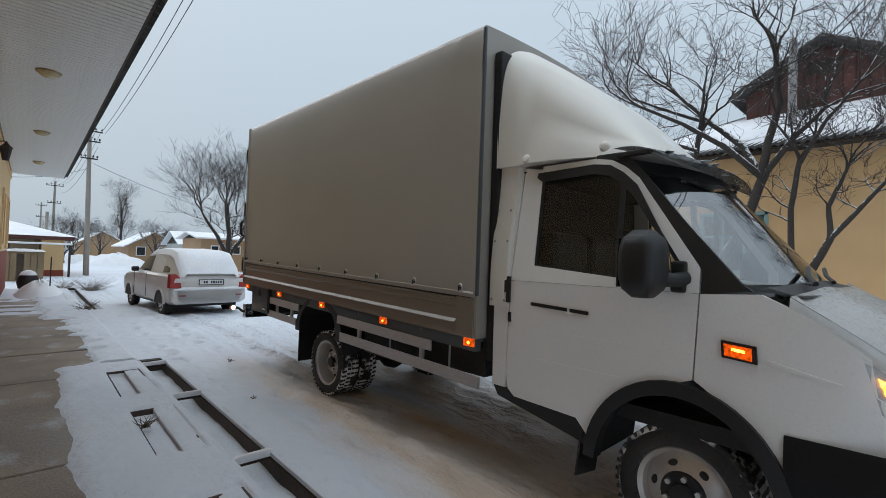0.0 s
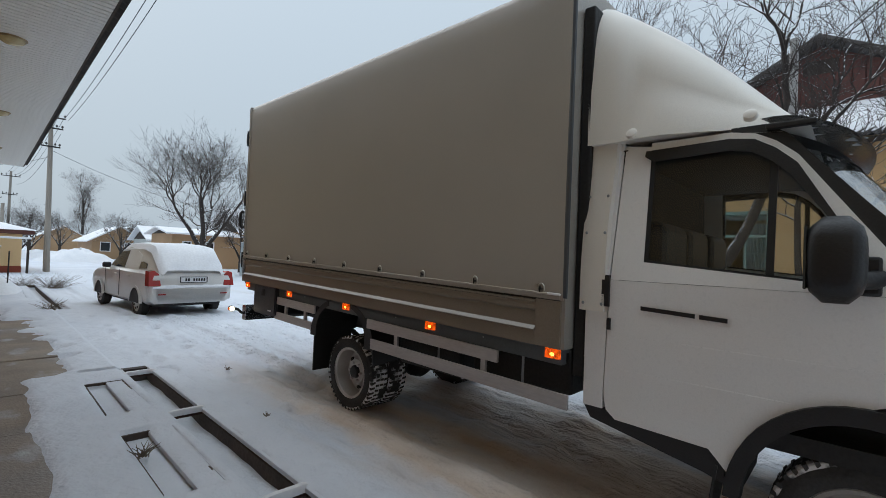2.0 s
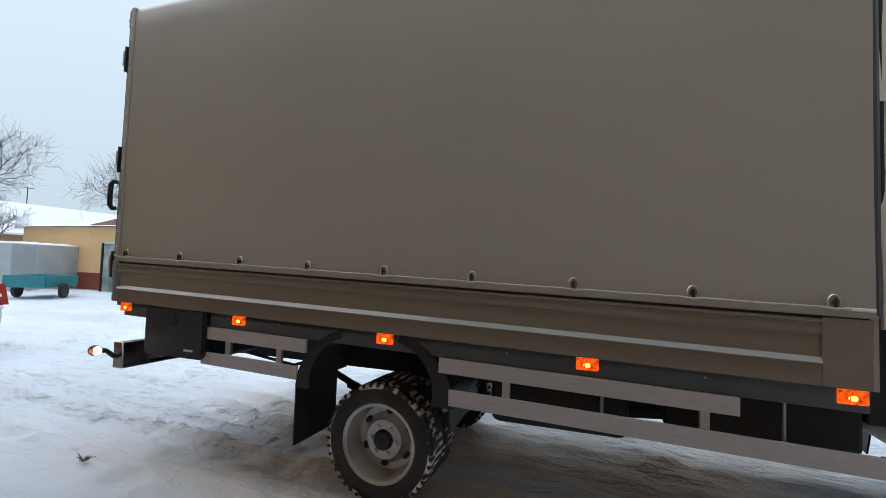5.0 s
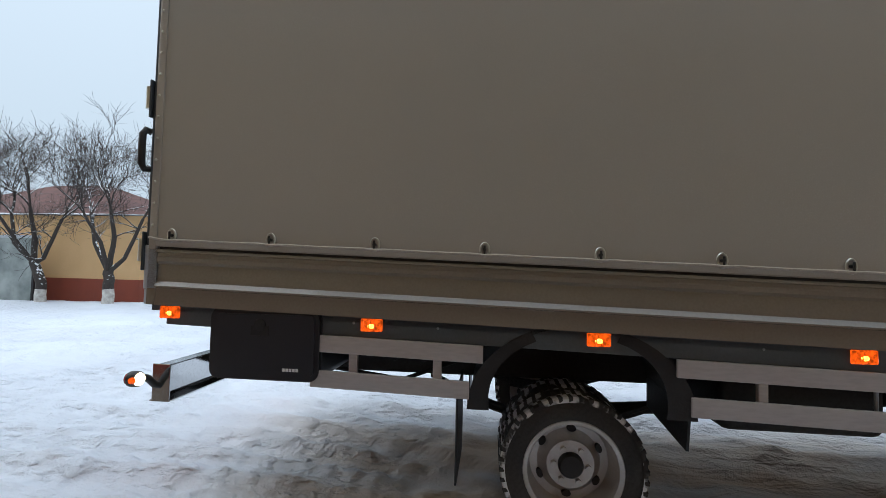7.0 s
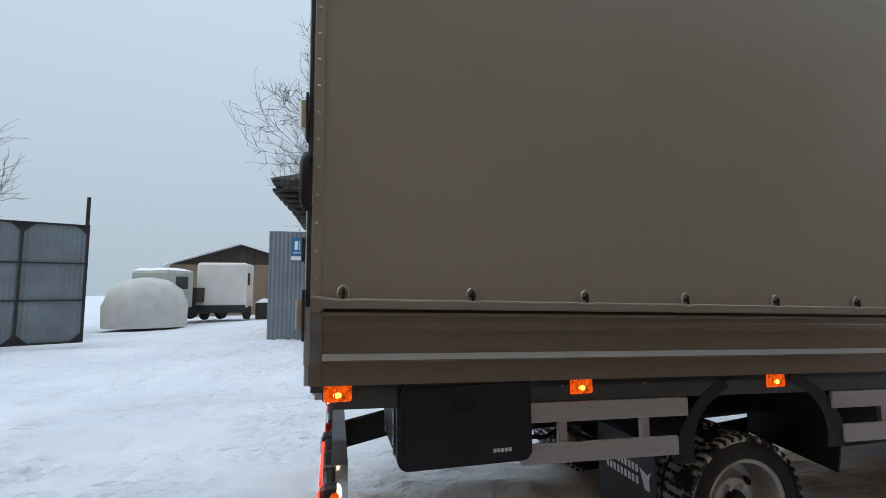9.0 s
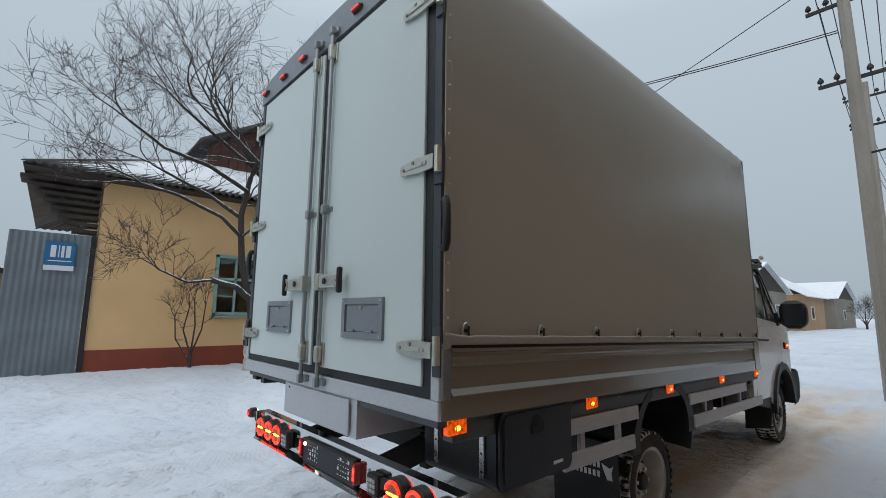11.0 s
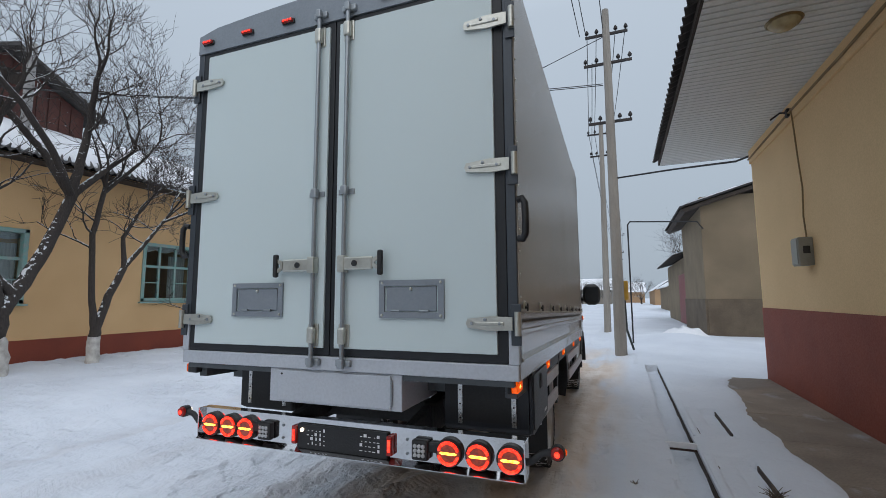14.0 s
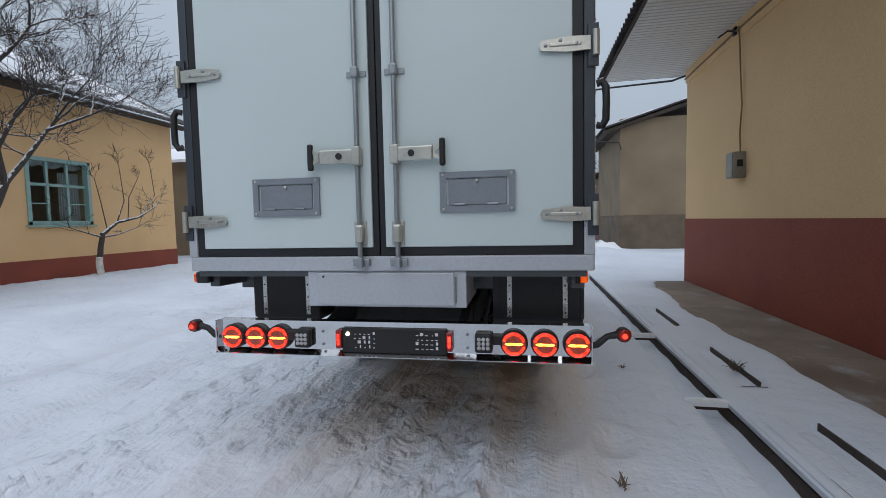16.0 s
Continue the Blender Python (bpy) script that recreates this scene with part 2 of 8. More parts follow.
M_IRON = mat("dark_iron", (0.035, 0.035, 0.038), (0.05, 0.04, 0.035), 5.0, 0.55, 0.6, 0.15, 60)
M_BARK = snowy("dark_bark_with_snow", (0.052, 0.041, 0.035), cover=0.42)
M_TWIG = snowy("twigs_with_frost", (0.055, 0.043, 0.037), cover=0.9)
M_LIME = mat("flaking_whitewash", (0.66, 0.63, 0.58), (0.38, 0.34, 0.30), 7.0, 0.9, 0, 0.5, 30)
M_WIRE = mat("black_cable", (0.02, 0.02, 0.022), None, 5, 0.6, 0, 0)
M_GLASS = glassy("window_glass", (0.82, 0.86, 0.86))
M_CURTAIN = mat("grey_lace_curtain", (0.70, 0.71, 0.69), (0.60, 0.61, 0.59), 6, 0.9, 0, 0.2, 40)
M_BLUE = mat("blue_enamel_sign", (0.02, 0.16, 0.34), (0.02, 0.14, 0.30), 3, 0.35, 0, 0)
M_WHITE = mat("white_enamel", (0.8, 0.8, 0.8), (0.74, 0.74, 0.75), 3, 0.4, 0, 0)


# ---------- building helpers ----------
def thing(name, label, category, group="", kind="", m=None):
    ob = tagged(new(name), label, category, group, kind)
    ob.empty_display_size = 0.2
    if m is not None:
        ob.matrix_world = m
    return ob


def part(name, bm, material, parent, label="", smooth=False, kind="", at=None):
    """One mesh object under a thing or part; bm may be a finished mesh that pieces share."""
    if isinstance(bm, bmesh.types.BMesh):
        bmesh.ops.recalc_face_normals(bm, faces=bm.faces)
        me = bpy.data.meshes.new(name)
        bm.to_mesh(me)
        bm.free()
        me.materials.append(material)
        if smooth:
            me.polygons.foreach_set("use_smooth", [True] * len(me.polygons))
            me.set_sharp_from_angle(angle=radians(38))
    else:
        me = bm
    ob = new(name, me)
    ob.parent = parent
    if at is not None:
        ob.matrix_basis = at
    return tagged(ob, label, kind=kind)


def lone(name, bm, material, label, category, kind="", group="", smooth=False):
    return tagged(part(name, bm, material, None, label, smooth), category=category, kind=kind, group=group)


def box(bm, x0, x1, y0, y1, z0, z1, bevel=0.0, m=None, seg=2):
    r = bmesh.ops.create_cube(bm, size=1.0, matrix=Matrix.Translation(((x0 + x1) / 2, (y0 + y1) / 2, (z0 + z1) / 2)) @ Matrix.Diagonal((x1 - x0, y1 - y0, z1 - z0, 1)))
    vs = r["verts"]
    if bevel:
        es = list({e for v in vs for e in v.link_edges})
        out = bmesh.ops.bevel(bm, geom=es, offset=bevel, segments=seg, profile=0.5, affect="EDGES", clamp_overlap=True)
        vs = list({v for f in out["faces"] for v in f.verts} | {v for v in vs if v.is_valid})
    if m is not None:
        bmesh.ops.transform(bm, matrix=m, verts=vs)
    return bm


def B():
    return bmesh.new()


def cube(*a, **k):
    return box(B(), *a, **k)


def ring_tube(bm, pts, radii, n=8, caps=True):
    """A tube through points with a radius at each."""
    pts = [Vector(p) for p in pts]
    rows, up = [], None
    for i, p in enumerate(pts):
        d = (pts[min(i + 1, len(pts) - 1)] - pts[max(i - 1, 0)]).normalized()
        if up is None:
            up = d.orthogonal().normalized()
        side = (up - d * up.dot(d)).normalized()
        up, other = side, d.cross(side)
        r = radii[i] if hasattr(radii, "__len__") else radii
        rows.append([bm.verts.new(p + (side * math.cos(a) + other * math.sin(a)) * r) for a in (2 * math.pi * k / n for k in range(n))])
    for a, b in zip(rows, rows[1:]):
        for k in range(n):
            bm.faces.new((a[k], a[(k + 1) % n], b[(k + 1) % n], b[k]))
    if caps:
        bm.faces.new(rows[0])
        bm.faces.new(rows[-1][::-1])
    return bm


def cyl(bm, p, q, r, n=16, r2=None):
    return ring_tube(bm, [p, q], [r, r if r2 is None else r2], n)


def lathe(bm, profile, axis_m, n=28, caps="both"):
    """Turns (radius, height) pairs round the local z axis of axis_m."""
    rows = []
    for r, h in profile:
        rows.append([bm.verts.new(axis_m @ Vector((r * math.cos(a), r * math.sin(a), h))) for a in (2 * math.pi * k / n for k in range(n))])
    for a, b in zip(rows, rows[1:]):
        for k in range(n):
            bm.faces.new((a[k], a[(k + 1) % n], b[(k + 1) % n], b[k]))
    if caps == "both":
        bm.faces.new(rows[0])
    if caps in ("both", "last"):
        bm.faces.new(rows[-1])
    return bm


def prism(bm, poly, place, depth):
    """Extrudes a 2D outline; place(u, v, w) gives the point, w runs from 0 to depth."""
    a = [bm.verts.new(place(u, v, 0.0)) for u, v in poly]
    b = [bm.verts.new(place(u, v, depth)) for u, v in poly]
    bm.faces.new(a)
    bm.faces.new(b[::-1])
    for i in range(len(poly)):
        j = (i + 1) % len(poly)
        bm.faces.new((a[i], b[i], b[j], a[j]))
    return bm


def loft(bm, rows, closed=True, caps=True):
    vs = [[bm.verts.new(p) for p in row] for row in rows]
    n = len(vs[0])
    for a, b in zip(vs, vs[1:]):
        for k in range(n if closed else n - 1):
            bm.faces.new((a[k], a[(k + 1) % n], b[(k + 1) % n], b[k]))
    if caps and closed:
        bm.faces.new(vs[0])
        bm.faces.new(vs[-1])
    return bm


def holed_wall(bm, x0, x1, y0, y1, z0, z1, holes):
    """A wall in the y-z plane, x0..x1 thick, with openings (y0, y1, z0, z1) right through it."""
    ys = sorted({y0, y1, *[h[0] for h in holes], *[h[1] for h in holes]})
    zs = sorted({z0, z1, *[h[2] for h in holes], *[h[3] for h in holes]})
    for a, b in zip(ys, ys[1:]):
        for c, d in zip(zs, zs[1:]):
            if not any(h[0] <= a and b <= h[1] and h[2] <= c and d <= h[3] for h in holes):
                box(bm, x0, x1, a, b, c, d)
    bmesh.ops.remove_doubles(bm, verts=bm.verts, dist=1e-5)
    return bm


def corrugated(bm, a, b, c, d, waves, amp, thick=0.012, per=6):
    """A wavy sheet over the corners a-b (across the waves) and d-c."""
    a, b, c, d = Vector(a), Vector(b), Vector(c), Vector(d)
    nrm = (b - a).cross(d - a).normalized()
    n = waves * per
    top, bot = [], []
    for i in range(n + 1):
        t = i / n
        h = nrm * amp * math.sin(2 * math.pi * waves * t)
        p, q = a.lerp(b, t) + h, d.lerp(c, t) + h
        top.append((bm.verts.new(p), bm.verts.new(q)))
        bot.append((bm.verts.new(p - nrm * thick), bm.verts.new(q - nrm * thick)))
    for i in range(n):
        bm.faces.new((top[i][0], top[i + 1][0], top[i + 1][1], top[i][1]))
        bm.faces.new((bot[i][0], bot[i][1], bot[i + 1][1], bot[i + 1][0]))
        bm.faces.new((top[i][0], bot[i][0], bot[i + 1][0], top[i + 1][0]))
        bm.faces.new((top[i][1], top[i + 1][1], bot[i + 1][1], bot[i][1]))
    return bm


def snow_sheet(bm, a, b, c, d, nx, ny, thick, seed=0.0, rough=0.5):
    """A blanket of snow over a quad, thinning unevenly at its rim."""
    a, b, c, d = Vector(a), Vector(b), Vector(c), Vector(d)
    nrm = (b - a).cross(d - a).normalized()
    if nrm.z < 0:
        nrm = -nrm
    grid = []
    for j in range(ny + 1):
        row = []
        for i in range(nx + 1):
            u, v = i / nx, j / ny
            p = a.lerp(b, u).lerp(d.lerp(c, u), v)
            edge = min(1.0, 7 * min(u, 1 - u, v, 1 - v) + 0.12)
            h = thick * edge * (1 + rough * noise.noise(p * 1.7 + Vector((seed, 0, 0))) + 0.3 * noise.noise(p * 6))
            row.append(bm.verts.new(p + nrm * max(0.004, h)))
        grid.append(row)
    for j in range(ny):
        for i in range(nx):
            bm.faces.new((grid[j][i], grid[j][i + 1], grid[j + 1][i + 1], grid[j + 1][i]))
    rim = [grid[0][i] for i in range(nx + 1)] + [grid[j][nx] for j in range(1, ny + 1)] + [grid[ny][i] for i in range(nx - 1, -1, -1)] + [grid[j][0] for j in range(ny - 1, 0, -1)]
    low = [bm.verts.new(v.co - nrm * 0.03) for v in rim]
    for i in range(len(rim)):
        j = (i + 1) % len(rim)
        bm.faces.new((rim[i], rim[j], low[j], low[i]))
    return bm


# ---------- ground ----------
DRAIN_X0, DRAIN_X1 = 1.02, 1.30
DROP = -0.055
WALL_X = -0.74
COVERS = (5.45, 3.73, 1.75)


def smooth01(a, b, v):
    t = min(1.0, max(0.0, (v - a) / (b - a)))
    return t * t * (3 - 2 * t)


def ground_z(x, y):
    p = Vector((x, y, 0))
    near = 1.0 - smooth01(25, 45, abs(x) + abs(y - 4))
    h = 0.03 * noise.noise(p * 0.35) + near * (0.014 * noise.noise(p * 1.9) + 0.010 * noise.noise(p * 5.5))
    # lumpy trodden snow behind the truck and on the open street
    open_snow = smooth01(1.5, 2.6, x) * near
    h += open_snow * (0.05 * abs(noise.noise(p * 1.7 + Vector((7, 3, 0)))) + 0.022 * noise.noise(p * 4.3 + Vector((1, 9, 0))) + 0.034 * max(0.0, noise.noise(p * 9.0)) * smooth01(-0.1, 0.3, noise.noise(p * 0.9)))
    # wheel ruts
    for cx, wide, deep in ((2.42, 0.20, 0.008), (3.95, 0.20, 0.008), (5.3, 0.3, 0.03), (6.9, 0.3, 0.03), (8.6, 0.25, 0.02)):
        wob = 0.12 * math.sin(y * 0.35 + cx) if cx > 4.5 else 0.04 * math.sin(y * 0.8)
        d = abs(x - cx - wob)
        if d < wide * 2:
            h -= deep * (1 - smooth01(wide * 0.5, wide * 1.3, d)) * near
            h += 0.02 * math.exp(-((d - wide * 1.35) / 0.09) ** 2) * near
    # tyre tracks that swing out behind the truck, crumbled at their edges
    if 4.6 < y < 10.5 and 1.6 < x < 6.0:
        fade = smooth01(4.6, 5.4, y) * (1 - smooth01(8.8, 10.5, y))
        for cx, bend in ((2.50, 0.02), (2.78, 0.10), (3.10, 0.22), (3.42, 0.30), (3.80, 0.34), (4.25, 0.42)):
            d = x - cx - bend * (y - 6.2) - 0.03 * math.sin(y * 2.1 + cx)
            if abs(d) < 0.24:
                bed = 1 - smooth01(0.07, 0.13, abs(d))
                crumb = max(0.0, noise.noise(Vector((x * 14, y * 14, cx))))
                h += fade * (-0.022 * bed + 0.010 * bed * math.sin(y * 38 + 30 * abs(d)) + 0.02 * math.exp(-((abs(d) - 0.15) / 0.035) ** 2) * (0.4 + 1.6 * crumb))
    # old footprints, half drifted over
    if near > 0.2 and x > 1.35:
        cell = (math.floor(x / 0.55), math.floor(y / 0.7))
        rx_ = (math.sin(cell[0] * 12.9 + cell[1] * 78.2) * 43758.5) % 1.0
        ry_ = (math.sin(cell[0] * 39.3 + cell[1] * 11.1) * 24634.6) % 1.0
        if rx_ > 0.45 and not 2.2 < x < 4.2:
            fx, fy = (cell[0] + 0.3 + 0.4 * rx_) * 0.55, (cell[1] + 0.3 + 0.4 * ry_) * 0.7
            q = ((x - fx) / 0.09) ** 2 + ((y - fy) / 0.16) ** 2
            h += -0.045 * math.exp(-q * 1.2) + 0.02 * math.exp(-(q - 2.2) ** 2)
    # low banks: along the drain, against the walls
    h += 0.03 * math.exp(-((x - 1.55) / 0.16) ** 2) * (-6 < y < 7)
    h += 0.10 * math.exp(-((x - 13.2) / 0.7) ** 2) * near
    h += 0.25 * math.exp(-((x - 0.0) / 1.2) ** 2 - ((y + 9.0) / 2.2) ** 2)
    if -1.2 < y < 24.5 and x < 1.0:
        # snow has blown off the paving beside the wall
        edge = 0.20 + 0.20 * noise.noise(Vector((0.3, y * 0.8, 2))) + 0.05 * noise.noise(Vector((0.7, y * 2.6, 5))) + 0.04 * noise.noise(Vector((x * 3.0, y * 5.0, 8)))
        if y < 0.5:
            edge -= 0.25 * (0.5 - y) / 1.7
        if 7.2 < y < 12.5:
            edge += 0.35 + 0.30 * noise.noise(Vector((x * 2, y * 3.0, 9)))
        edge *= 1 - smooth01(15, 22, y)
        h = min(h, 0.008) + 0.030 * (2 * smooth01(edge - 0.06, edge + 0.06, x) - 1)
    if 0.62 < x < 0.95 and any(a < y < a + 1.17 for a in COVERS):
        h = -0.026 + 0.006 * noise.noise(p * 9)
    if 0.66 < x < DRAIN_X0 and 7.12 < y < 7.21:
        h = -0.14
    h -= 0.22 * smooth01(8.5, 20, y)
    if DRAIN_X0 < x < DRAIN_X1 and (-2.4 < y < 7.12 or 14.0 < y < 23.0):
        h = -0.14 - 0.22 * smooth01(8.5, 20, y) + 0.02 * noise.noise(p * 3) + 0.03 * smooth01(DRAIN_X1 - 0.08, DRAIN_X0, x)
    return h + DROP * (1 - smooth01(5.5, 9.5, x)) * (1 - smooth01(9, 14, y))


def lines(stops):
    out = []
    for (a, b, step) in stops:
        k = max(1, round((b - a) / step))
        out += [a + (b - a) * i / k for i in range(k)]
    return out + [stops[-1][1]]


gx = lines([(-900, -60, 120), (-60, -6, 6), (-6, -0.7, 0.6), (-0.7, 0.615, 0.06), (0.615, 0.625, 0.01), (0.625, 0.945, 0.045), (0.945, 0.955, 0.01), (0.955, 1.015, 0.03), (1.015, 1.025, 0.01), (1.025, 1.295, 0.07), (1.295, 1.305, 0.01), (1.305, 5.2, 0.042), (5.2, 14, 0.14), (14, 40, 2.0), (40, 1000, 120)])
gy = lines([(-900, -80, 120), (-80, -12, 4), (-12, -2.405, 0.3), (-2.405, -2.395, 0.01), (-2.395, 7.115, 0.06), (7.115, 7.125, 0.01), (7.125, 7.205, 0.08), (7.205, 7.215, 0.01), (7.215, 10.0, 0.045), (10.0, 13.995, 0.09), (13.995, 14.005, 0.01), (14.005, 24, 0.3), (24, 80, 3), (80, 1000, 120)])
gv = [(x, y, ground_z(x, y)) for y in gy for x in gx]
gw = len(gx)
gf = [(j * gw + i, j * gw + i + 1, (j + 1) * gw + i + 1, (j + 1) * gw + i) for j in range(len(gy) - 1) for i in range(gw - 1)]
gme = bpy.data.meshes.new("ground")
gme.from_pydata(gv, [], gf)
gme.materials.append(M_SNOW_GROUND)
gme.polygons.foreach_set("use_smooth", [True] * len(gme.polygons))
ground = tagged(new("ground", gme), "trodden street snow with wheel ruts and brown slush", "ground", kind="structure")
# ---------- the long ochre building with the deep eave ----------
near_house = thing("house", "long ochre house with red plinth and deep white-lined eave", "house", "street houses")
NY0, NY1 = -1.40, 23.6
wins = [(c - 0.55, c + 0.55, 1.45, 2.95) for c in (14.2, 18.6, 22.2)]
part("wall", holed_wall(B(), WALL_X - 0.35, WALL_X, NY0, NY1, -0.2, 4.2, wins), M_YELLOW2, near_house, "pale ochre plaster wall")
part("wall", cube(WALL_X - 6, WALL_X - 0.35, NY0, NY0 + 0.35, -0.2, 4.2), M_YELLOW2, near_house)
part("wall", cube(WALL_X - 6, WALL_X - 0.35, NY1 - 0.35, NY1, -0.2, 4.2), M_YELLOW2, near_house)
part("wall", cube(WALL_X - 6.35, WALL_X - 6, NY0, NY1, -0.2, 4.2), M_YELLOW2, near_house)
bm = cube(WALL_X - 0.02, WALL_X + 0.012, NY0 - 0.012, NY1, -0.2, 1.22, bevel=0.004)
box(bm, WALL_X - 6, WALL_X - 0.02, NY0 - 0.012, NY0 + 0.02, -0.2, 1.22)
part("plinth", bm, M_RED, near_house, "red oxide painted plinth")
for w in wins:
    win = part("window", cube(WALL_X - 0.22, WALL_X - 0.16, w[0], w[1], w[2], w[3]), M_GLASS, near_house)
    bm = B()
    for a, b, c, d in ((w[0] - .12, w[0], w[2] - .1, w[3] + .12), (w[1], w[1] + .12, w[2] - .1, w[3] + .12), (w[0], w[1], w[3], w[3] + .12), (w[0] - .05, w[1] + .05, w[2] - .14, w[2])):
        box(bm, WALL_X - 0.02, WALL_X + 0.05, a, b, c, d, 0.01)
    part("window_surround", bm, M_YELLOW2, win)
# soffit of narrow white boards that run out from the wall
soffit = part("soffit", cube(WALL_X - 0.3, 0.80, NY0 - 0.38, NY1 + 0.3, 4.215, 4.235), M_SOFFIT, near_house, "white narrow-board soffit")
board_me = None
y = NY0 - 0.38
while y < NY1 + 0.2:
    if board_me is None:
        board_me = part("board", cube(WALL_X - 0.3, 0.80, -0.046, 0.046, 4.186, 4.214, 0.005, seg=1), M_SOFFIT, soffit, at=pose(0, y + 0.055, 0)).data
    else:
        part("board", board_me, None, soffit, at=pose(0, y + 0.055, 0))
    y += 0.11
part("roof", corrugated(B(), (0.93, NY0 - 0.42, 4.28), (0.93, NY1 + 0.36, 4.28), (-3.8, NY1 + 0.36, 6.2), (-3.8, NY0 - 0.42, 6.2), 150, 0.022, 0.012, 6), M_SLATE, near_house, "dark corrugated roof edge")
part("roof", corrugated(B(), (-8.4, NY0 - 0.42, 4.28), (-8.4, NY1 + 0.36, 4.28), (-3.8, NY1 + 0.36, 6.2), (-3.8, NY0 - 0.42, 6.2), 60, 0.022, 0.012, 4), M_SLATE, near_house)
part("snow_cover", snow_sheet(B(), (0.80, NY0 - 0.38, 4.37), (0.80, NY1 + 0.3, 4.37), (-3.7, NY1 + 0.3, 6.2), (-3.7, NY0 - 0.38, 6.2), 60, 12, 0.10), M_SNOW, near_house, smooth=True)
bm = cube(0.80, 0.83, NY0 - 0.38, NY1 + 0.3, 4.19, 4.27)
box(bm, WALL_X - 0.3, 0.80, NY0 - 0.40, NY0 - 0.38, 4.19, 4.26)
box(bm, WALL_X - 0.3, 0.80, NY1 + 0.30, NY1 + 0.32, 4.19, 4.26)
part("fascia", bm, M_DARKWOOD, near_house)
part("cornice", cube(WALL_X, WALL_X + 0.035, NY0, NY1, 3.93, 4.19, bevel=0.01), M_YELLOW2, near_house)
M_LAMP_GLASS = mat("yellowed_lamp_glass", (0.50, 0.42, 0.24), (0.36, 0.27, 0.13), 8, 0.25, 0, 0.1, 20)
M_BRASS = mat("tarnished_brass", (0.30, 0.22, 0.11), (0.2, 0.15, 0.08), 8, 0.4, 0.8, 0.1)


def ceiling_lamp(x, y, z):
    lamp = thing("ceiling_lamp", "round glass ceiling lamp with brass ring under the eave, unlit", "lamp", "eave lamps", m=pose(x, y, z))
    part("ring", lathe(B(), [(0.155, 0.0), (0.165, -0.02), (0.15, -0.035), (0.13, -0.035)], Matrix()), M_BRASS, lamp, smooth=True)
    part("bowl", lathe(B(), [(0.14, -0.03), (0.13, -0.06), (0.09, -0.09), (0.03, -0.105), (0.012, -0.107)], Matrix()), M_LAMP_GLASS, lamp, "yellowed glass bowl", smooth=True)


for ly in (3.3, 9.4, 14.5, 19.8):
    ceiling_lamp(0.0, ly, 4.20)

# electricity meter box with its cable, on the wall
meter = thing("meter_box", "grey steel electricity meter box on the ochre wall", "meter box")
part("body", cube(WALL_X, WALL_X + 0.17, 0.95, 1.21, 1.83, 2.21, 0.012), mat("grey_box_paint", (0.33, 0.32, 0.27), (0.27, 0.26, 0.22), 4, 0.5, 0.1, 0.05), meter)
part("door", cube(WALL_X + 0.171, WALL_X + 0.182, 0.97, 1.19, 1.85, 2.19, 0.006), mat("grey_door_paint", (0.36, 0.35, 0.30), None, 4, 0.5, 0.1, 0.05), meter)
part("dial_window", cube(WALL_X + 0.04, WALL_X + 0.12, 1.21, 1.216, 1.99, 2.09, 0.004), M_IRON, meter, "dark little window")
cable = thing("cable", "yellowish supply cable hanging down the wall", "cable")
M_CABLE = mat("yellowed_cable", (0.30, 0.19, 0.07), (0.22, 0.14, 0.06), 4, 0.6, 0, 0)
part("drop", ring_tube(B(), [(WALL_X + .03, 1.09, 2.21), (WALL_X + .045, 1.095, 2.5), (WALL_X + .03, 1.11, 2.9), (WALL_X + .04, 1.08, 3.3), (WALL_X + .05, 1.04, 3.9), (WALL_X + .05, 1.0, 4.08)], 0.011, 8), M_CABLE, cable, smooth=True)
part("run", ring_tube(B(), [(WALL_X + .05, NY0 + .02, 4.02)] + [(WALL_X + .05, NY0 + 1 + k * 1.5, 4.03 + 0.015 * (k % 2)) for k in range(16)], 0.016, 8), M_CABLE, cable, smooth=True)
bracket = thing("cable_bracket", "rusty iron cable bracket on the wall top", "bracket")
part("arm", ring_tube(B(), [(WALL_X, .86, 4.06), (WALL_X + .12, .8, 4.1), (WALL_X + .2, .66, 4.06)], 0.014, 8), M_IRON, bracket, smooth=True)
part("clamp", cube(WALL_X, WALL_X + .07, .82, .92, 4.0, 4.12, 0.01), M_IRON, bracket)

lantern = thing("wall_lantern", "small black iron wall lantern on the ochre wall", "lantern", m=pose(WALL_X, 12.1, 3.32))
part("arm", ring_tube(B(), [(0, 0, -0.05), (0.1, 0, 0.1), (0.2, 0, 0.12)], 0.012, 8), M_IRON, lantern)
part("cage", lathe(B(), [(0.05, -0.25), (0.09, -0.02), (0.1, 0.0), (0.03, 0.08), (0.01, 0.12)], pose(0.22, 0, 0), 6), M_IRON, lantern)
part("glass", lathe(B(), [(0.04, -0.22), (0.075, -0.03)], pose(0.22, 0, 0), 6), M_LAMP_GLASS, lantern)

# ---------- paving beside the wall, drain, inspection covers ----------
paving = thing("pavement", "bare brown concrete paving slabs beside the wall", "pavement", kind="structure", m=pose(0, 0, DROP))
slab_y = -1.3
random.seed(4)
while slab_y < 24:
    ln = random.choice((1.2, 1.45, 1.7))
    lift = random.uniform(-0.006, 0.006)
    gap = 0.012 if abs(slab_y - 7.0) > 0.8 else 0.06
    part("slab", cube(WALL_X + 0.012, 0.58, slab_y, slab_y + ln - gap, -0.25, 0.006 + lift - 0.22 * smooth01(8.5, 20, slab_y), 0.008, seg=1), M_PAVING, paving)
    slab_y += ln

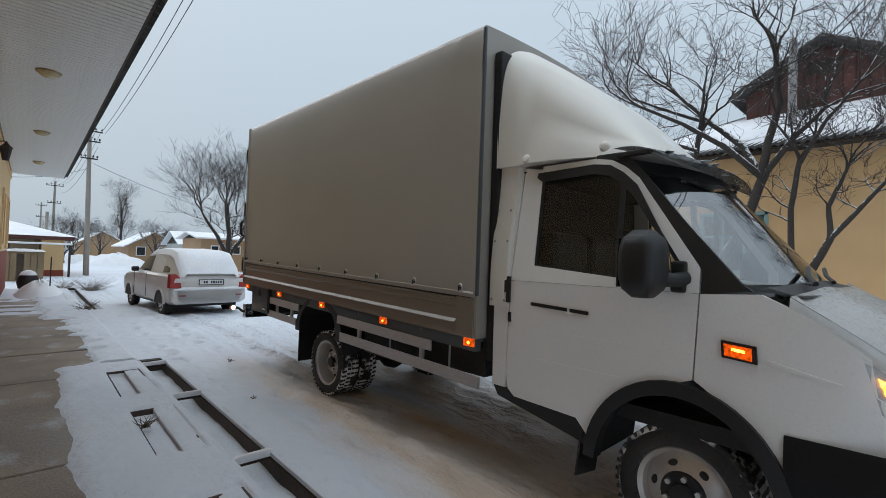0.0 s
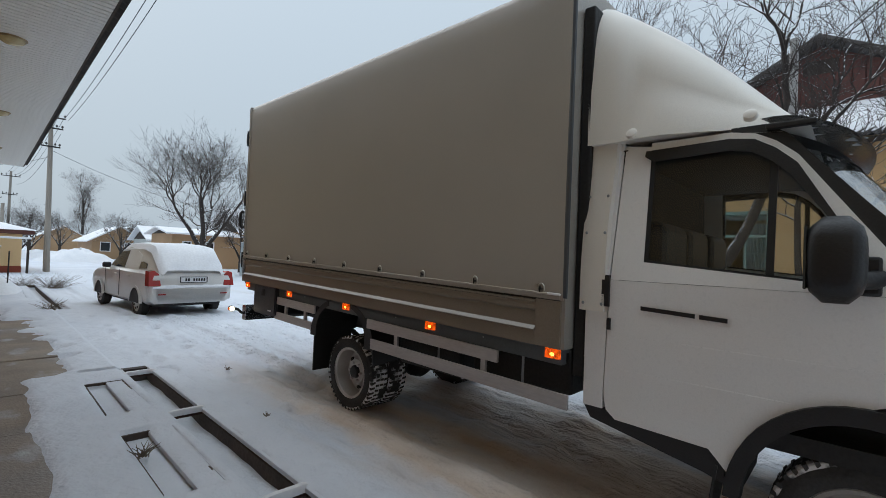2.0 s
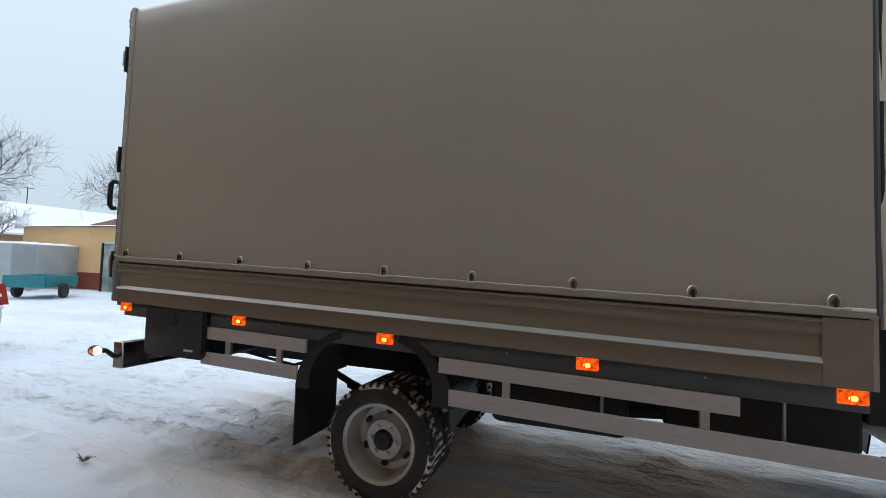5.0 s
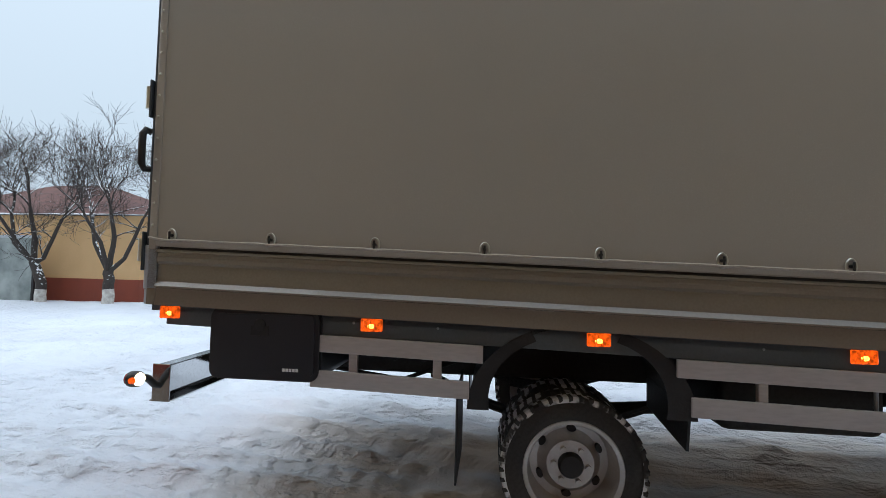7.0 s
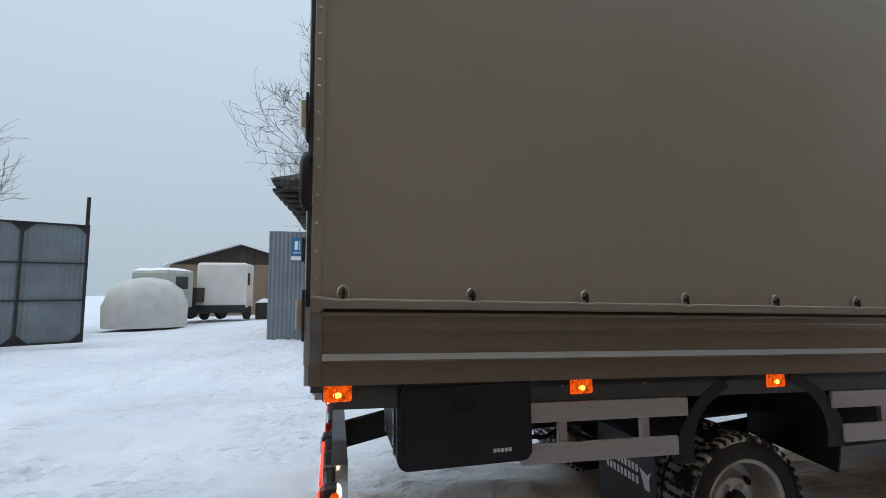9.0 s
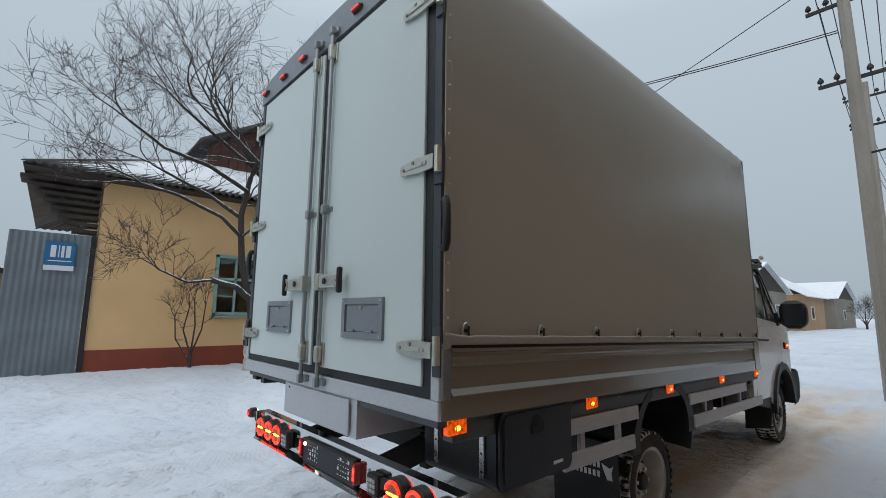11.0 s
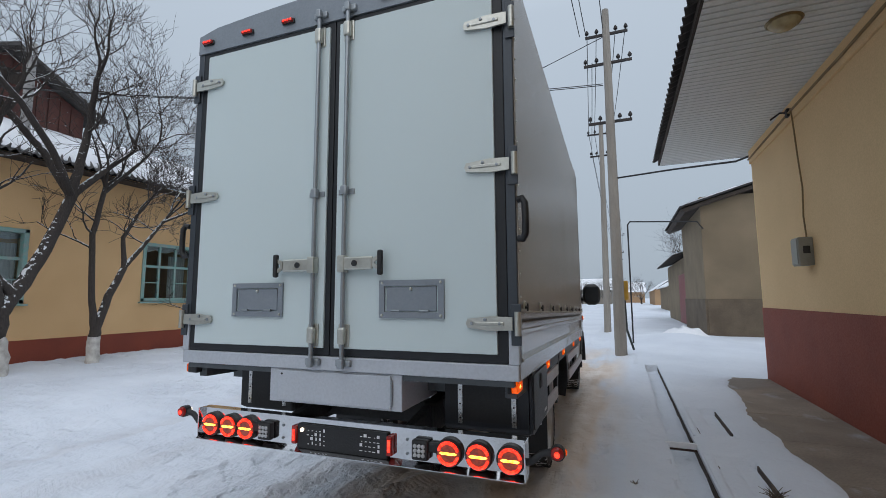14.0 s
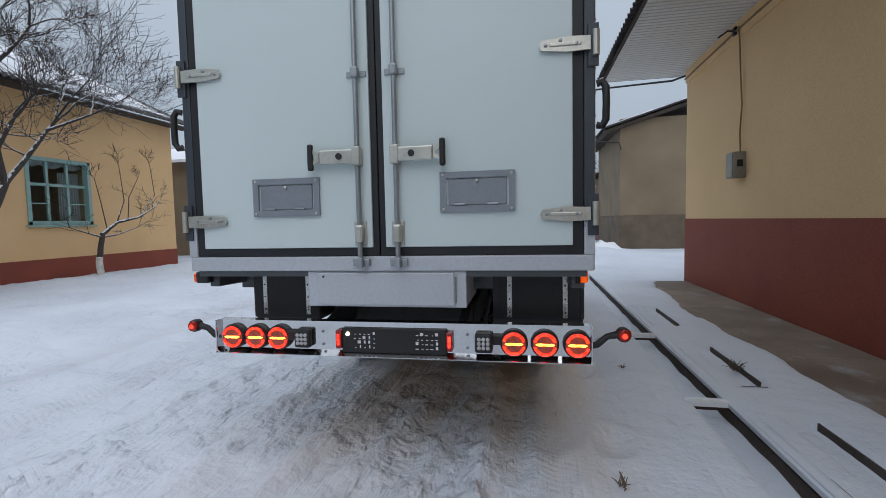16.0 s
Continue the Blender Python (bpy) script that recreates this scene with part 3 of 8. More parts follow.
drain = thing("drain_channel", "open concrete street drain with snow on its floor", "drain", kind="structure", m=pose(0, 0, DROP))
for a, b, fall in ((-2.4, 7.12, 0.0), (14.0, 23.0, 0.15)):
    drop = Matrix.Translation((0, 0, -fall))
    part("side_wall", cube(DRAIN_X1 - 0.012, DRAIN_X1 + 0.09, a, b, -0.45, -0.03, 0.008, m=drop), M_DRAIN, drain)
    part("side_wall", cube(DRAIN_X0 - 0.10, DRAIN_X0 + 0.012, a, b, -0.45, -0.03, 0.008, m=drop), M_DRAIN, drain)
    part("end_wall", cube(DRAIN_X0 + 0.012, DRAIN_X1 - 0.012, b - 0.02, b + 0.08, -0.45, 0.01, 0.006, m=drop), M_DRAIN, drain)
    # snow lip on both rims
    for x0, x1 in ((DRAIN_X1 - 0.016, DRAIN_X1 + 0.22), (DRAIN_X0 - 0.22, DRAIN_X0 + 0.016)):
        part("snow_rim", snow_sheet(B(), (x0, a, 0.012 - fall), (x1, a, 0.012 - fall), (x1, b, 0.012 - fall), (x0, b, 0.012 - fall), 8, 140, 0.016, x0, 0.9), M_SNOW_GROUND, drain, smooth=True)
# dark slab laid in the cross slot, its shade put into the colour
part("slot_shade", cube(0.665, DRAIN_X0 - 0.1, 7.122, 7.208, -0.16, -0.05, 0.004), M_DRAIN, drain, "dark slab painted as the shade in the drain's cross slot")
M_BAR = mat("rusty_bar", (0.07, 0.04, 0.03), None, 8, 0.8, 0.4, 0.3)
for by in (6.9, 5.22, 3.35):
    bar = part("cross_bar", cube(DRAIN_X0 - 0.02, DRAIN_X1 + 0.03, by - 0.022, by + 0.022, -0.04, 0.014, 0.008), M_BAR, drain, "rusty cross bar under snow")
    part("snow_cap", snow_sheet(B(), (DRAIN_X0 - .02, by - .026, .012), (DRAIN_X1 + .03, by - .026, .012), (DRAIN_X1 + .03, by + .026, .012), (DRAIN_X0 - .02, by + .026, .012), 14, 6, 0.022, by), M_SNOW, bar, smooth=True)


def cover(y0, y1):
    """An inspection cover sunk a little in the paving; dark rim bars stand for the shaded gap."""
    c_ = thing("drain_cover", "snow-covered concrete drain cover, dark bars painted as the shaded gap round it", "drain cover", "drain covers", m=pose(0, 0, DROP))
    x0, x1 = 0.62, 0.95
    # near-black bars: the gap's shade is put into their colour
    for a, b, c, d, top in ((x1 - 0.014, x1, y0 + 0.06, y1, 0.024), (x0 + 0.005, x1 - 0.014, y1 - 0.020, y1, 0.022), (x0, x0 + 0.012, y0 + 0.05, y1 - 0.12, 0.022)):
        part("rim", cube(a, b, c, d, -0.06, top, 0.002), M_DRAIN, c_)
    part("snow_ridge", snow_sheet(B(), (x1 - .002, y0 - .1, .026), (x1 + .068, y0 - .1, .026), (x1 + .068, y1 + .1, .026), (x1 - .002, y1 + .1, .026), 4, 24, 0.014, y0, 0.9), M_SNOW_GROUND, c_, smooth=True)


for y0 in COVERS:
    cover(y0, y0 + 1.17)

# ---------- ochre house across the street ----------
far_house = thing("house", "ochre single-storey house with red plinth and snowy slate roof", "house", "street houses")
HX, HY0, HY1 = 13.8, -4.15, 6.95
hw = [(2.80, 4.40, 1.35, 2.98), (-1.33, 0.24, 1.38, 3.0)]
part("wall", holed_wall(B(), HX, HX + 0.4, HY0, HY1, -0.2, 4.62, hw), M_YELLOW, far_house, "ochre plaster wall")
part("wall", cube(HX + 0.4, HX + 9, HY0, HY0 + 0.4, -0.2, 4.62), M_YELLOW, far_house)
part("wall", cube(HX + 0.4, HX + 9, HY1 - 0.4, HY1, -0.2, 4.62), M_YELLOW, far_house)
part("wall", cube(HX + 8.6, HX + 9, HY0 + 0.4, HY1 - 0.4, -0.2, 4.62), M_YELLOW, far_house)
bm = cube(HX - 0.015, HX + 0.1, HY0 - 0.015, HY1 + 0.015, -0.2, 0.56, 0.004)
box(bm, HX + 0.1, HX + 9, HY0 - 0.015, HY0 + 0.1, -0.2, 0.56)
part("plinth", bm, M_RED, far_house, "red oxide painted plinth")
part("roof", corrugated(B(), (HX - 0.55, HY0 - 0.6, 4.52), (HX - 0.55, HY1 + 1.45, 4.52), (HX + 4.6, HY1 - 3.2, 6.95), (HX + 4.6, HY0 - 0.6, 6.95), 80, 0.03, 0.014), M_SLATE, far_house, "grey corrugated slate roof")
part("roof", corrugated(B(), (HX + 9.6, HY0 - 0.6, 4.52), (HX + 9.6, HY1 + 1.45, 4.52), (HX + 4.6, HY1 - 3.2, 6.95), (HX + 4.6, HY0 - 0.6, 6.95), 60, 0.03, 0.014, 4), M_SLATE, far_house)
part("snow_cover", snow_sheet(B(), (HX - 0.30, HY0 - 0.5, 4.645), (HX - 0.30, HY1 + 1.1, 4.645), (HX + 4.6, HY1 - 3.25, 6.98), (HX + 4.6, HY0 - 0.5, 6.98), 60, 22, 0.06, 3), M_SNOW, far_house, smooth=True)
part("soffit", cube(HX - 0.5, HX, HY0 - 0.5, HY1 + 1.4, 4.46, 4.48), M_DARKWOOD, far_house)
part("roof", prism(B(), [(HX - 0.5, HY1 + 1.42), (HX + 9.5, HY1 + 1.42), (HX + 4.6, HY1 - 3.15)], lambda u, v, w: Vector((u, v, 4.50 + w + 2.43 * max(0.0, (HY1 + 1.42 - v) / 4.57))), 0.03), M_SLATE, far_house, "hipped end of the roof")
# dark boarded gable overhang beside the gate
for k in range(9):
    part("rafter", cube(HX + 0.05, HX + 0.35 + 0.05 * k, HY1 + 0.03, HY1 + 0.35 + 0.14 * k, 3.05 + 0.16 * k, 3.13 + 0.16 * k, 0.01), M_DARKWOOD, far_house, "stepped dark old timber under the eave")
part("gate_post", cube(HX - 0.05, HX + 0.12, HY1 + 0.02, HY1 + 0.12, 0, 3.15), M_IRON, far_house)


def old_window(y0, y1, z0, z1):
    win = part("window", cube(HX + 0.12, HX + 0.132, y0 + 0.05, y1 - 0.05, z0 + 0.05, z1 - 0.05), M_GLASS, far_house, "turquoise wooden window, paint worn")
    win.visible_shadow = False
    bm = B()
    for a, b, c, d in ((y0, y0 + .09, z0, z1), (y1 - .09, y1, z0, z1), (y0, y1, z1 - .09, z1), (y0, y1, z0, z0 + .09)):
        box(bm, HX - 0.03, HX + 0.14, a, b, c, d, 0.008)
    part("frame", bm, M_TEAL, win)
    zm, ym = z0 + (z1 - z0) * 0.60, [y0 + (y1 - y0) * f for f in (0.345, 0.655)]
    part("transom", cube(HX + 0.06, HX + 0.125, y0 + .09, y1 - .09, zm - .035, zm + .035, 0.006), M_TEAL, win)
    for m_ in ym:
        part("mullion", cube(HX + 0.06, HX + 0.122, m_ - .03, m_ + .03, z0 + .09, z1 - .09, 0.006), M_TEAL, win)
    for a, b in ((y0 + .09, ym[0] - .03), (ym[1] + .03, y1 - .09)):
        part("glazing_bar", cube(HX + 0.07, HX + 0.12, a, b, z0 + (zm - z0) * .52, z0 + (zm - z0) * .52 + .025), M_TEAL, win)
    part("sill", cube(HX - 0.10, HX + 0.02, y0 - .05, y1 + .05, z0 - .05, z0 - .005, 0.008), M_TEAL, win)
    # scalloped valance and half curtain indoors
    bm = B()
    n = 36
    top = [bm.verts.new((HX + 0.25 + 0.01 * math.sin(k), y0 + (y1 - y0) * k / n, z1)) for k in range(n + 1)]
    low = [bm.verts.new((HX + 0.25 + 0.01 * math.sin(k), y0 + (y1 - y0) * k / n, z1 - 0.16 - 0.07 * abs(math.sin(k / n * math.pi * 3)))) for k in range(n + 1)]
    for k in range(n):
        bm.faces.new((top[k], top[k + 1], low[k + 1], low[k]))
    part("valance", bm, M_CURTAIN, win, "pale scalloped lace valance")
    bm = B()
    n = 40
    a0, a1 = y0 + 0.05, y0 + (y1 - y0) * 0.36
    top = [bm.verts.new((HX + 0.32 + 0.03 * math.sin(k * 1.3), a0 + (a1 - a0) * k / n, z1 - .3)) for k in range(n + 1)]
    low = [bm.verts.new((HX + 0.32 + 0.03 * math.sin(k * 1.3), a0 + (a1 - a0) * k / n, z0)) for k in range(n + 1)]
    for k in range(n):
        bm.faces.new((top[k], top[k + 1], low[k + 1], low[k]))
    part("curtain", bm, M_CURTAIN, win, "drawn-back grey curtain")


for w in hw:
    old_window(*w)

# attic gable with red-brown boards, and the chimney pipe
attic = part("attic_gable", prism(B(), [(4.1, 5.7), (4.1, 7.12), (2.15, 8.2), (0.2, 7.12), (0.2, 5.7)], lambda u, v, w: Vector((17.0 + w, u, v)), 0.15), M_BROWNBOARD, far_house, "weathered red-brown boarded attic gable")
for k in range(13):
    yb = 0.3 + k * 0.29
    part("board", cube(16.965, 16.998, yb, yb + 0.26, 5.75, 7.06 + 1.05 * (1 - abs(yb + 0.13 - 2.15) / 1.95), 0.004, seg=1), M_BROWNBOARD, attic)
part("roof", prism(B(), [(4.5, 6.98), (2.15, 8.30), (-0.2, 6.98), (-0.2, 7.06), (2.15, 8.40), (4.5, 7.06)], lambda u, v, w: Vector((16.5 + w, u, v)), 3.5), M_SLATE, far_house)
part("attic_vent", cube(16.93, 16.964, 1.75, 2.55, 7.35, 7.75), M_DARKWOOD, far_house)
part("chimney", ring_tube(B(), [(14.95, 2.55, 5.1), (14.95, 2.55, 7.75)], 0.10, 14), mat("asbestos_pipe", (0.42, 0.41, 0.39), (0.3, 0.29, 0.28), 3, 0.9), far_house, "pale asbestos chimney pipe", smooth=True)

# steel gates to the yard
def gate_leaf(name, p, q, height, panels, label, frame_side):
    d = Vector((q[0] - p[0], q[1] - p[1], 0))
    ln = d.length
    m = Matrix.Translation((p[0], p[1], 0.06)) @ Matrix.Rotation(math.atan2(d.y, d.x), 4, "Z")
    g = thing(name, label, "gate", "yard gates", m=m)
    part("sheet", corrugated(B(), (0, 0, 0), (ln, 0, 0), (ln, 0, height), (0, 0, height), round(ln / 0.11), 0.010, 0.003, 4), M_GATE, g, "grey ribbed sheet steel")
    bm = B()
    s = frame_side
    for a, b, c, e in ((0, .07, 0, height), (ln - .07, ln, 0, height), (0, ln, height - .05, height), (0, ln, 0, .05), (0, ln, height * .35, height * .35 + .04), (0, ln, height * .66, height * .66 + .04), (ln / 2 - .03, ln / 2 + .03, 0, height)) if panels else ((0, .05, 0, height), (ln - .05, ln, 0, height), (0, ln, height - .05, height), (0, ln, 0, .04), (0.05, ln - .05, height * .58, height * .58 + .02)):
        box(bm, a, b, min(0.014 * s, 0.06 * s), max(0.014 * s, 0.06 * s), c, e)
    if panels:
        for cx, cz in ((.07, .05), (ln - .07, .05), (.07, height - .05), (ln - .07, height - .05), (ln / 2 - .03, .05), (ln / 2 + .03, height - .05), (ln / 2 + .03, .05), (ln / 2 - .03, height - .05)):
            sx = 1 if cx in (.07, ln / 2 + .03) else -1
            sz = 1 if cz == .05 else -1
            prism(bm, [(cx, cz), (cx + .22 * sx, cz), (cx, cz + .22 * sz)], lambda u, v, w: Vector((u, (0.016 + w) * s, v)), 0.01)
    part("frame", bm, M_IRON, g, "dark angle-iron frame")
    return g


right_leaf = gate_leaf("metal_gate", (HX - 0.05, 8.45), (HX - 0.05, 7.08), 3.08, False, "closed leaf of a grey sheet-steel yard gate", 1)
gate_leaf("metal_gate", (13.75, 16.05), (14.95, 13.5), 3.3, True, "open leaf of a grey sheet-steel gate with angle-iron frame", -1)
sign = thing("number_sign", "blue enamel house sign with white bars, on the gate", "sign")
part("plate", cube(HX - 0.13, HX - 0.12, 7.33, 7.84, 2.34, 2.95, 0.004), M_BLUE, sign)
part("lower_strip", cube(HX - 0.134, HX - 0.13, 7.33, 7.84, 2.31, 2.42), M_WHITE, sign)
for y0, y1, z0, z1 in ((7.66, 7.75, 2.6, 2.86), (7.60, 7.62, 2.6, 2.86), (7.52, 7.57, 2.6, 2.86), (7.41, 7.49, 2.6, 2.86), (7.38, 7.78, 2.51, 2.53)):
    part("bar", cube(HX - 0.134, HX - 0.13, y0, y1, z0, z1), M_WHITE, sign)

# wall and house past the gateway
yard_wall = thing("house", "low ochre building with red plinth behind bare trees", "house", "street houses")
part("wall", cube(14.6, 20, 17.4, 33, -0.2, 2.9), M_YELLOW, yard_wall)
part("plinth", cube(14.58, 14.62, 17.38, 33.02, -0.2, 0.62), M_RED, yard_wall)
part("plinth", cube(14.62, 20.0, 17.38, 17.42, -0.2, 0.62), M_RED, yard_wall)
part("snow_cover", snow_sheet(B(), (14.4, 17.2, 2.92), (20.2, 17.2, 2.92), (20.2, 33.2, 2.92), (14.4, 33.2, 2.92), 20, 50, 0.12, 5), M_SNOW, yard_wall, smooth=True)
bm = B()
loft(bm, [[(16.0, 19, 3.0), (24, 19, 3.0), (24, 31, 3.0), (16.0, 31, 3.0)], [(19.9, 24, 5.0), (20.1, 24, 5.0), (20.1, 27, 5.0), (19.9, 27, 5.0)]])
part("hip_roof", bm, M_BROWNBOARD, yard_wall, "brown hipped roof with snow")

# ---------- clay shed with the snowy roof, past the electricity pole ----------
shed = thing("shed", "brown clay-plastered shed with snowy corrugated roof", "shed")
part("wall", cube(-8, -1.3, -17.5, -11.4, -0.2, 5.35), M_CLAY, shed)
bm = cube(-1.33, -1.26, -17.5, -11.36, -0.2, 1.35, 0.02)
box(bm, -8, -1.33, -11.44, -11.35, -0.2, 1.35, 0.02)
part("footing", bm, M_CLAY_DARK, shed, "darker rough clay footing")
part("roof", corrugated(B(), (-0.55, -18.0, 4.95), (-0.55, -11.0, 4.95), (-6, -11.0, 6.6), (-6, -18.0, 6.6), 50, 0.03, 0.014), M_SLATE, shed)
part("roof_edge", prism(B(), [(-0.6, 4.86), (-6, 6.5), (-6, 6.35), (-1.3, 4.95), (-0.75, 4.75)], lambda u, v, w: Vector((u, -17.9 + w, v)), 6.8), M_DARKWOOD, shed)
part("snow_cover", snow_sheet(B(), (-0.75, -17.9, 5.06), (-0.75, -11.1, 5.06), (-6, -11.1, 6.62), (-6, -17.9, 6.62), 30, 20, 0.12, 8), M_SNOW, shed, smooth=True)
lean = thing("shed", "low clay lean-to with red gate and snowy roof", "shed")
part("wall", cube(-8, -1.5, -29, -17.52, -0.2, 3.6), M_CLAY, lean)
part("roof", corrugated(B(), (-0.8, -29.5, 3.6), (-0.8, -17.6, 3.6), (-6, -17.6, 5.0), (-6, -29.5, 5.0), 60, 0.03, 0.014, 4), M_SLATE, lean)
part("snow_cover", snow_sheet(B(), (-0.95, -29.4, 3.7), (-0.95, -17.7, 3.7), (-6, -17.7, 5.05), (-6, -29.4, 5.05), 20, 20, 0.1, 9), M_SNOW, lean, smooth=True)
part("gate", cube(-1.52, -1.42, -21.5, -18.4, 0, 2.7, 0.02), mat("red_gate_paint", (0.22, 0.03, 0.03), None, 3, 0.5), lean, "dark red steel gate")


# ---------- poles and wires ----------
def power_pole(x, y, h, leanx=0.0, arms=((0.94, 0.7), (0.72, 0.55)), brace=False):
    p = thing("power_pole", "weathered concrete power pole with iron crossarms and insulators", "power pole", "power poles", m=pose(x, y, 0))
    part("shaft", ring_tube(B(), [(0, 0, -0.3), (leanx * h * 0.5, 0, h * 0.5), (leanx * h, 0, h)], [0.15, 0.12, 0.09], 8), M_POLE, p, smooth=True)
    for f, half in arms:
        z, cx = h * f, leanx * h * f
        arm = part("crossarm", cube(cx - half, cx + half, -0.13, -0.07, z - 0.035, z + 0.035, 0.006), M_IRON, p)
        for s in (-0.92, -0.45, 0.45, 0.92):
            part("insulator", lathe(B(), [(0.012, 0.03), (0.012, 0.09), (0.05, 0.10), (0.055, 0.14), (0.03, 0.19), (0.02, 0.21)], pose(cx + half * s, -0.1, z), 10), M_IRON, arm, smooth=True)
    if brace:
        part("brace", ring_tube(B(), [(0.35, -1.6, -0.2), (leanx * h * .7 + 0.08, -0.15, h * 0.72)], [0.13, 0.09], 8), M_POLE, p, smooth=True)
    return p


def wires(name, p, q, offsets, sag, label):
    w = thing(name, label, "cable", "overhead wires")
    for o in offsets:
        pts = []
        for k in range(25):
            t = k / 24
            v = Vector(p).lerp(Vector(q), t) + Vector(o)
            v.z -= sag * 4 * t * (1 - t)
            pts.append(v)
        part("wire", ring_tube(B(), pts, 0.011, 5, False), M_WIRE, w)


power_pole(1.76, -3.9, 9.3, 0.0, ((0.93, 0.55), (0.84, 0.62), (0.66, 0.55)))
power_pole(2.35, -12.4, 9.3, -0.01, ((0.95, 0.6), (0.84, 0.5)))
power_pole(2.0, -42.0, 8.5)
power_pole(2.2, -75.0, 8.5)
power_pole(2.35, 33.0, 8.4, -0.02, ((0.97, 0.6), (0.90, 0.5), (0.78, 0.4)), False)
power_pole(1.6, 62.0, 8.2)
power_pole(1.0, 95.0, 8.2)
offs = ((-0.5, 0, 0), (-0.25, 0, 0), (0.25, 0, 0.0), (0.5, 0, 0), (0.4, 0, -0.9))
wires("street_wires", (1.76, -4, 8.8), (2.2, 33, 8.2), ((0.08, 0, 0), (0.55, 0, 0.05), (0.70, 0, -0.05)), 0.75, "black overhead wires along the street")
wires("street_wires", (1.76, -4, 8.8), (2.3, -12.5, 8.9), offs, 0.15, "black overhead wires along the street")
wires("street_wires", (2.3, -12.5, 8.9), (2.0, -42, 8.1), offs, 0.8, "black overhead wires along the street")
wires("street_wires", (2.0, -42, 8.1), (2.2, -75, 8.1), offs, 0.8, "black overhead wires along the street")
wires("street_wires", (2.2, 33, 8.2), (1.6, 62, 7.9), offs, 0.8, "black overhead wires along the street")
wires("service_wire", (1.9, -4, 7.2), (17, 4, 6.6), ((0, 0, 0), (0.0, 0.2, -0.05)), 0.5, "service wires from the pole to the house")
wires("service_wire", (1.65, -4, 8.66), (13.8, -3.9, 4.9), ((0, 0, 0),), 0.12, "service wire across the street")
wires("service_wire", (2.2, 33, 6.4), (14, 38, 4.2), ((0, 0, 0),), 0.5, "service wire across the street")
wires("service_wire", (2.2, 33, 6.0), (-3, 26, 4.4), ((0, 0, 0),), 0.5, "service wire to the house")

gas = thing("gas_pipe", "thin dark overhead gas pipe with yellow regulator box", "pipe")
part("pipe", ring_tube(B(), [(1.64, -3.9, 4.55), (0.4, -3.2, 4.45), (-0.6, -1.9, 4.15), (-0.72, -1.42, 4.1)], 0.022, 8), M_WIRE, gas, smooth=True)
part("pipe", ring_tube(B(), [(1.42, -7.0, 0.0), (1.42, -7.0, 3.75), (1.35, -7.0, 3.85), (-0.9, -9.5, 4.1), (-1.35, -11.4, 4.1)], 0.024, 8), M_WIRE, gas, smooth=True)
part("regulator", cube(1.52, 1.72, -4.2, -4.02, 1.35, 1.85, 0.02), mat("yellow_gas_paint", (0.55, 0.32, 0.03), (0.45, 0.25, 0.03), 4, 0.5), gas, "yellow gas regulator box")
part("pipe", ring_tube(B(), [(1.62, -4.1, 1.35), (1.60, -4.15, 0.6), (1.45, -4.6, 0.05)], 0.03, 8), mat("dark_green_pipe", (0.04, 0.05, 0.045), None, 5, 0.6), gas, smooth=True)


# ---------- distant houses ----------
def cottage(x0, x1, y0, y1, h, ridge, wall_m, label, axis="y", snow=True, wins_=()):
    c = thing("house", label, "house", "distant houses")
    part("wall", cube(x0, x1, y0, y1, -0.3, h), wall_m, c)
    o = 0.5
    if axis == "y":
        xm = (x0 + x1) / 2
        gable = [(x0, h), (x1, h), (xm, ridge)]
        part("gable", prism(B(), gable, lambda u, v, w: Vector((u, y0 + 0.02 + w, v)), y1 - y0 - 0.04), M_DARKWOOD if snow else wall_m, c)
        for a in (x0 - o, x1 + o):
            k = (ridge - h) / (xm - x0)
            part("roof", prism(B(), [(a, h - o * k), (xm, ridge), (xm, ridge + 0.12), (a, h - o * k + 0.12)], lambda u, v, w: Vector((u, y0 - o + w, v)), y1 - y0 + 2 * o), M_SNOW, c, "snow-covered roof")
    else:
        ym = (y0 + y1) / 2
        gable = [(y0, h), (y1, h), (ym, ridge)]
        part("gable", prism(B(), gable, lambda u, v, w: Vector((x0 + 0.02 + w, u, v)), x1 - x0 - 0.04), M_DARKWOOD if snow else wall_m, c)
        for a in (y0 - o, y1 + o):
            k = (ridge - h) / (ym - y0)
            part("roof", prism(B(), [(a, h - o * k), (ym, ridge), (ym, ridge + 0.12), (a, h - o * k + 0.12)], lambda u, v, w: Vector((x0 - o + w, u, v)), x1 - x0 + 2 * o), M_SNOW, c, "snow-covered roof")
    for (axis_, p, a, b, z0, z1) in wins_:
        bb = cube(p - 0.03, p + 0.03, a, b, z0, z1) if axis_ == "x" else cube(a, b, p - 0.03, p + 0.03, z0, z1)
        w_ = part("window", bb, M_GLASSDARK, c)
        bb = B()
        for (a2, b2, c2, d2) in ((a - .08, a, z0 - .08, z1 + .08), (b, b + .08, z0 - .08, z1 + .08), (a, b, z1, z1 + .08), (a, b, z0 - .08, z0)):
            box(bb, *((p - 0.05, p + 0.05, a2, b2) if axis_ == "x" else (a2, b2, p - 0.05, p + 0.05)), c2, d2)
        part("frame", bb, M_WHITE, w_)
    return c


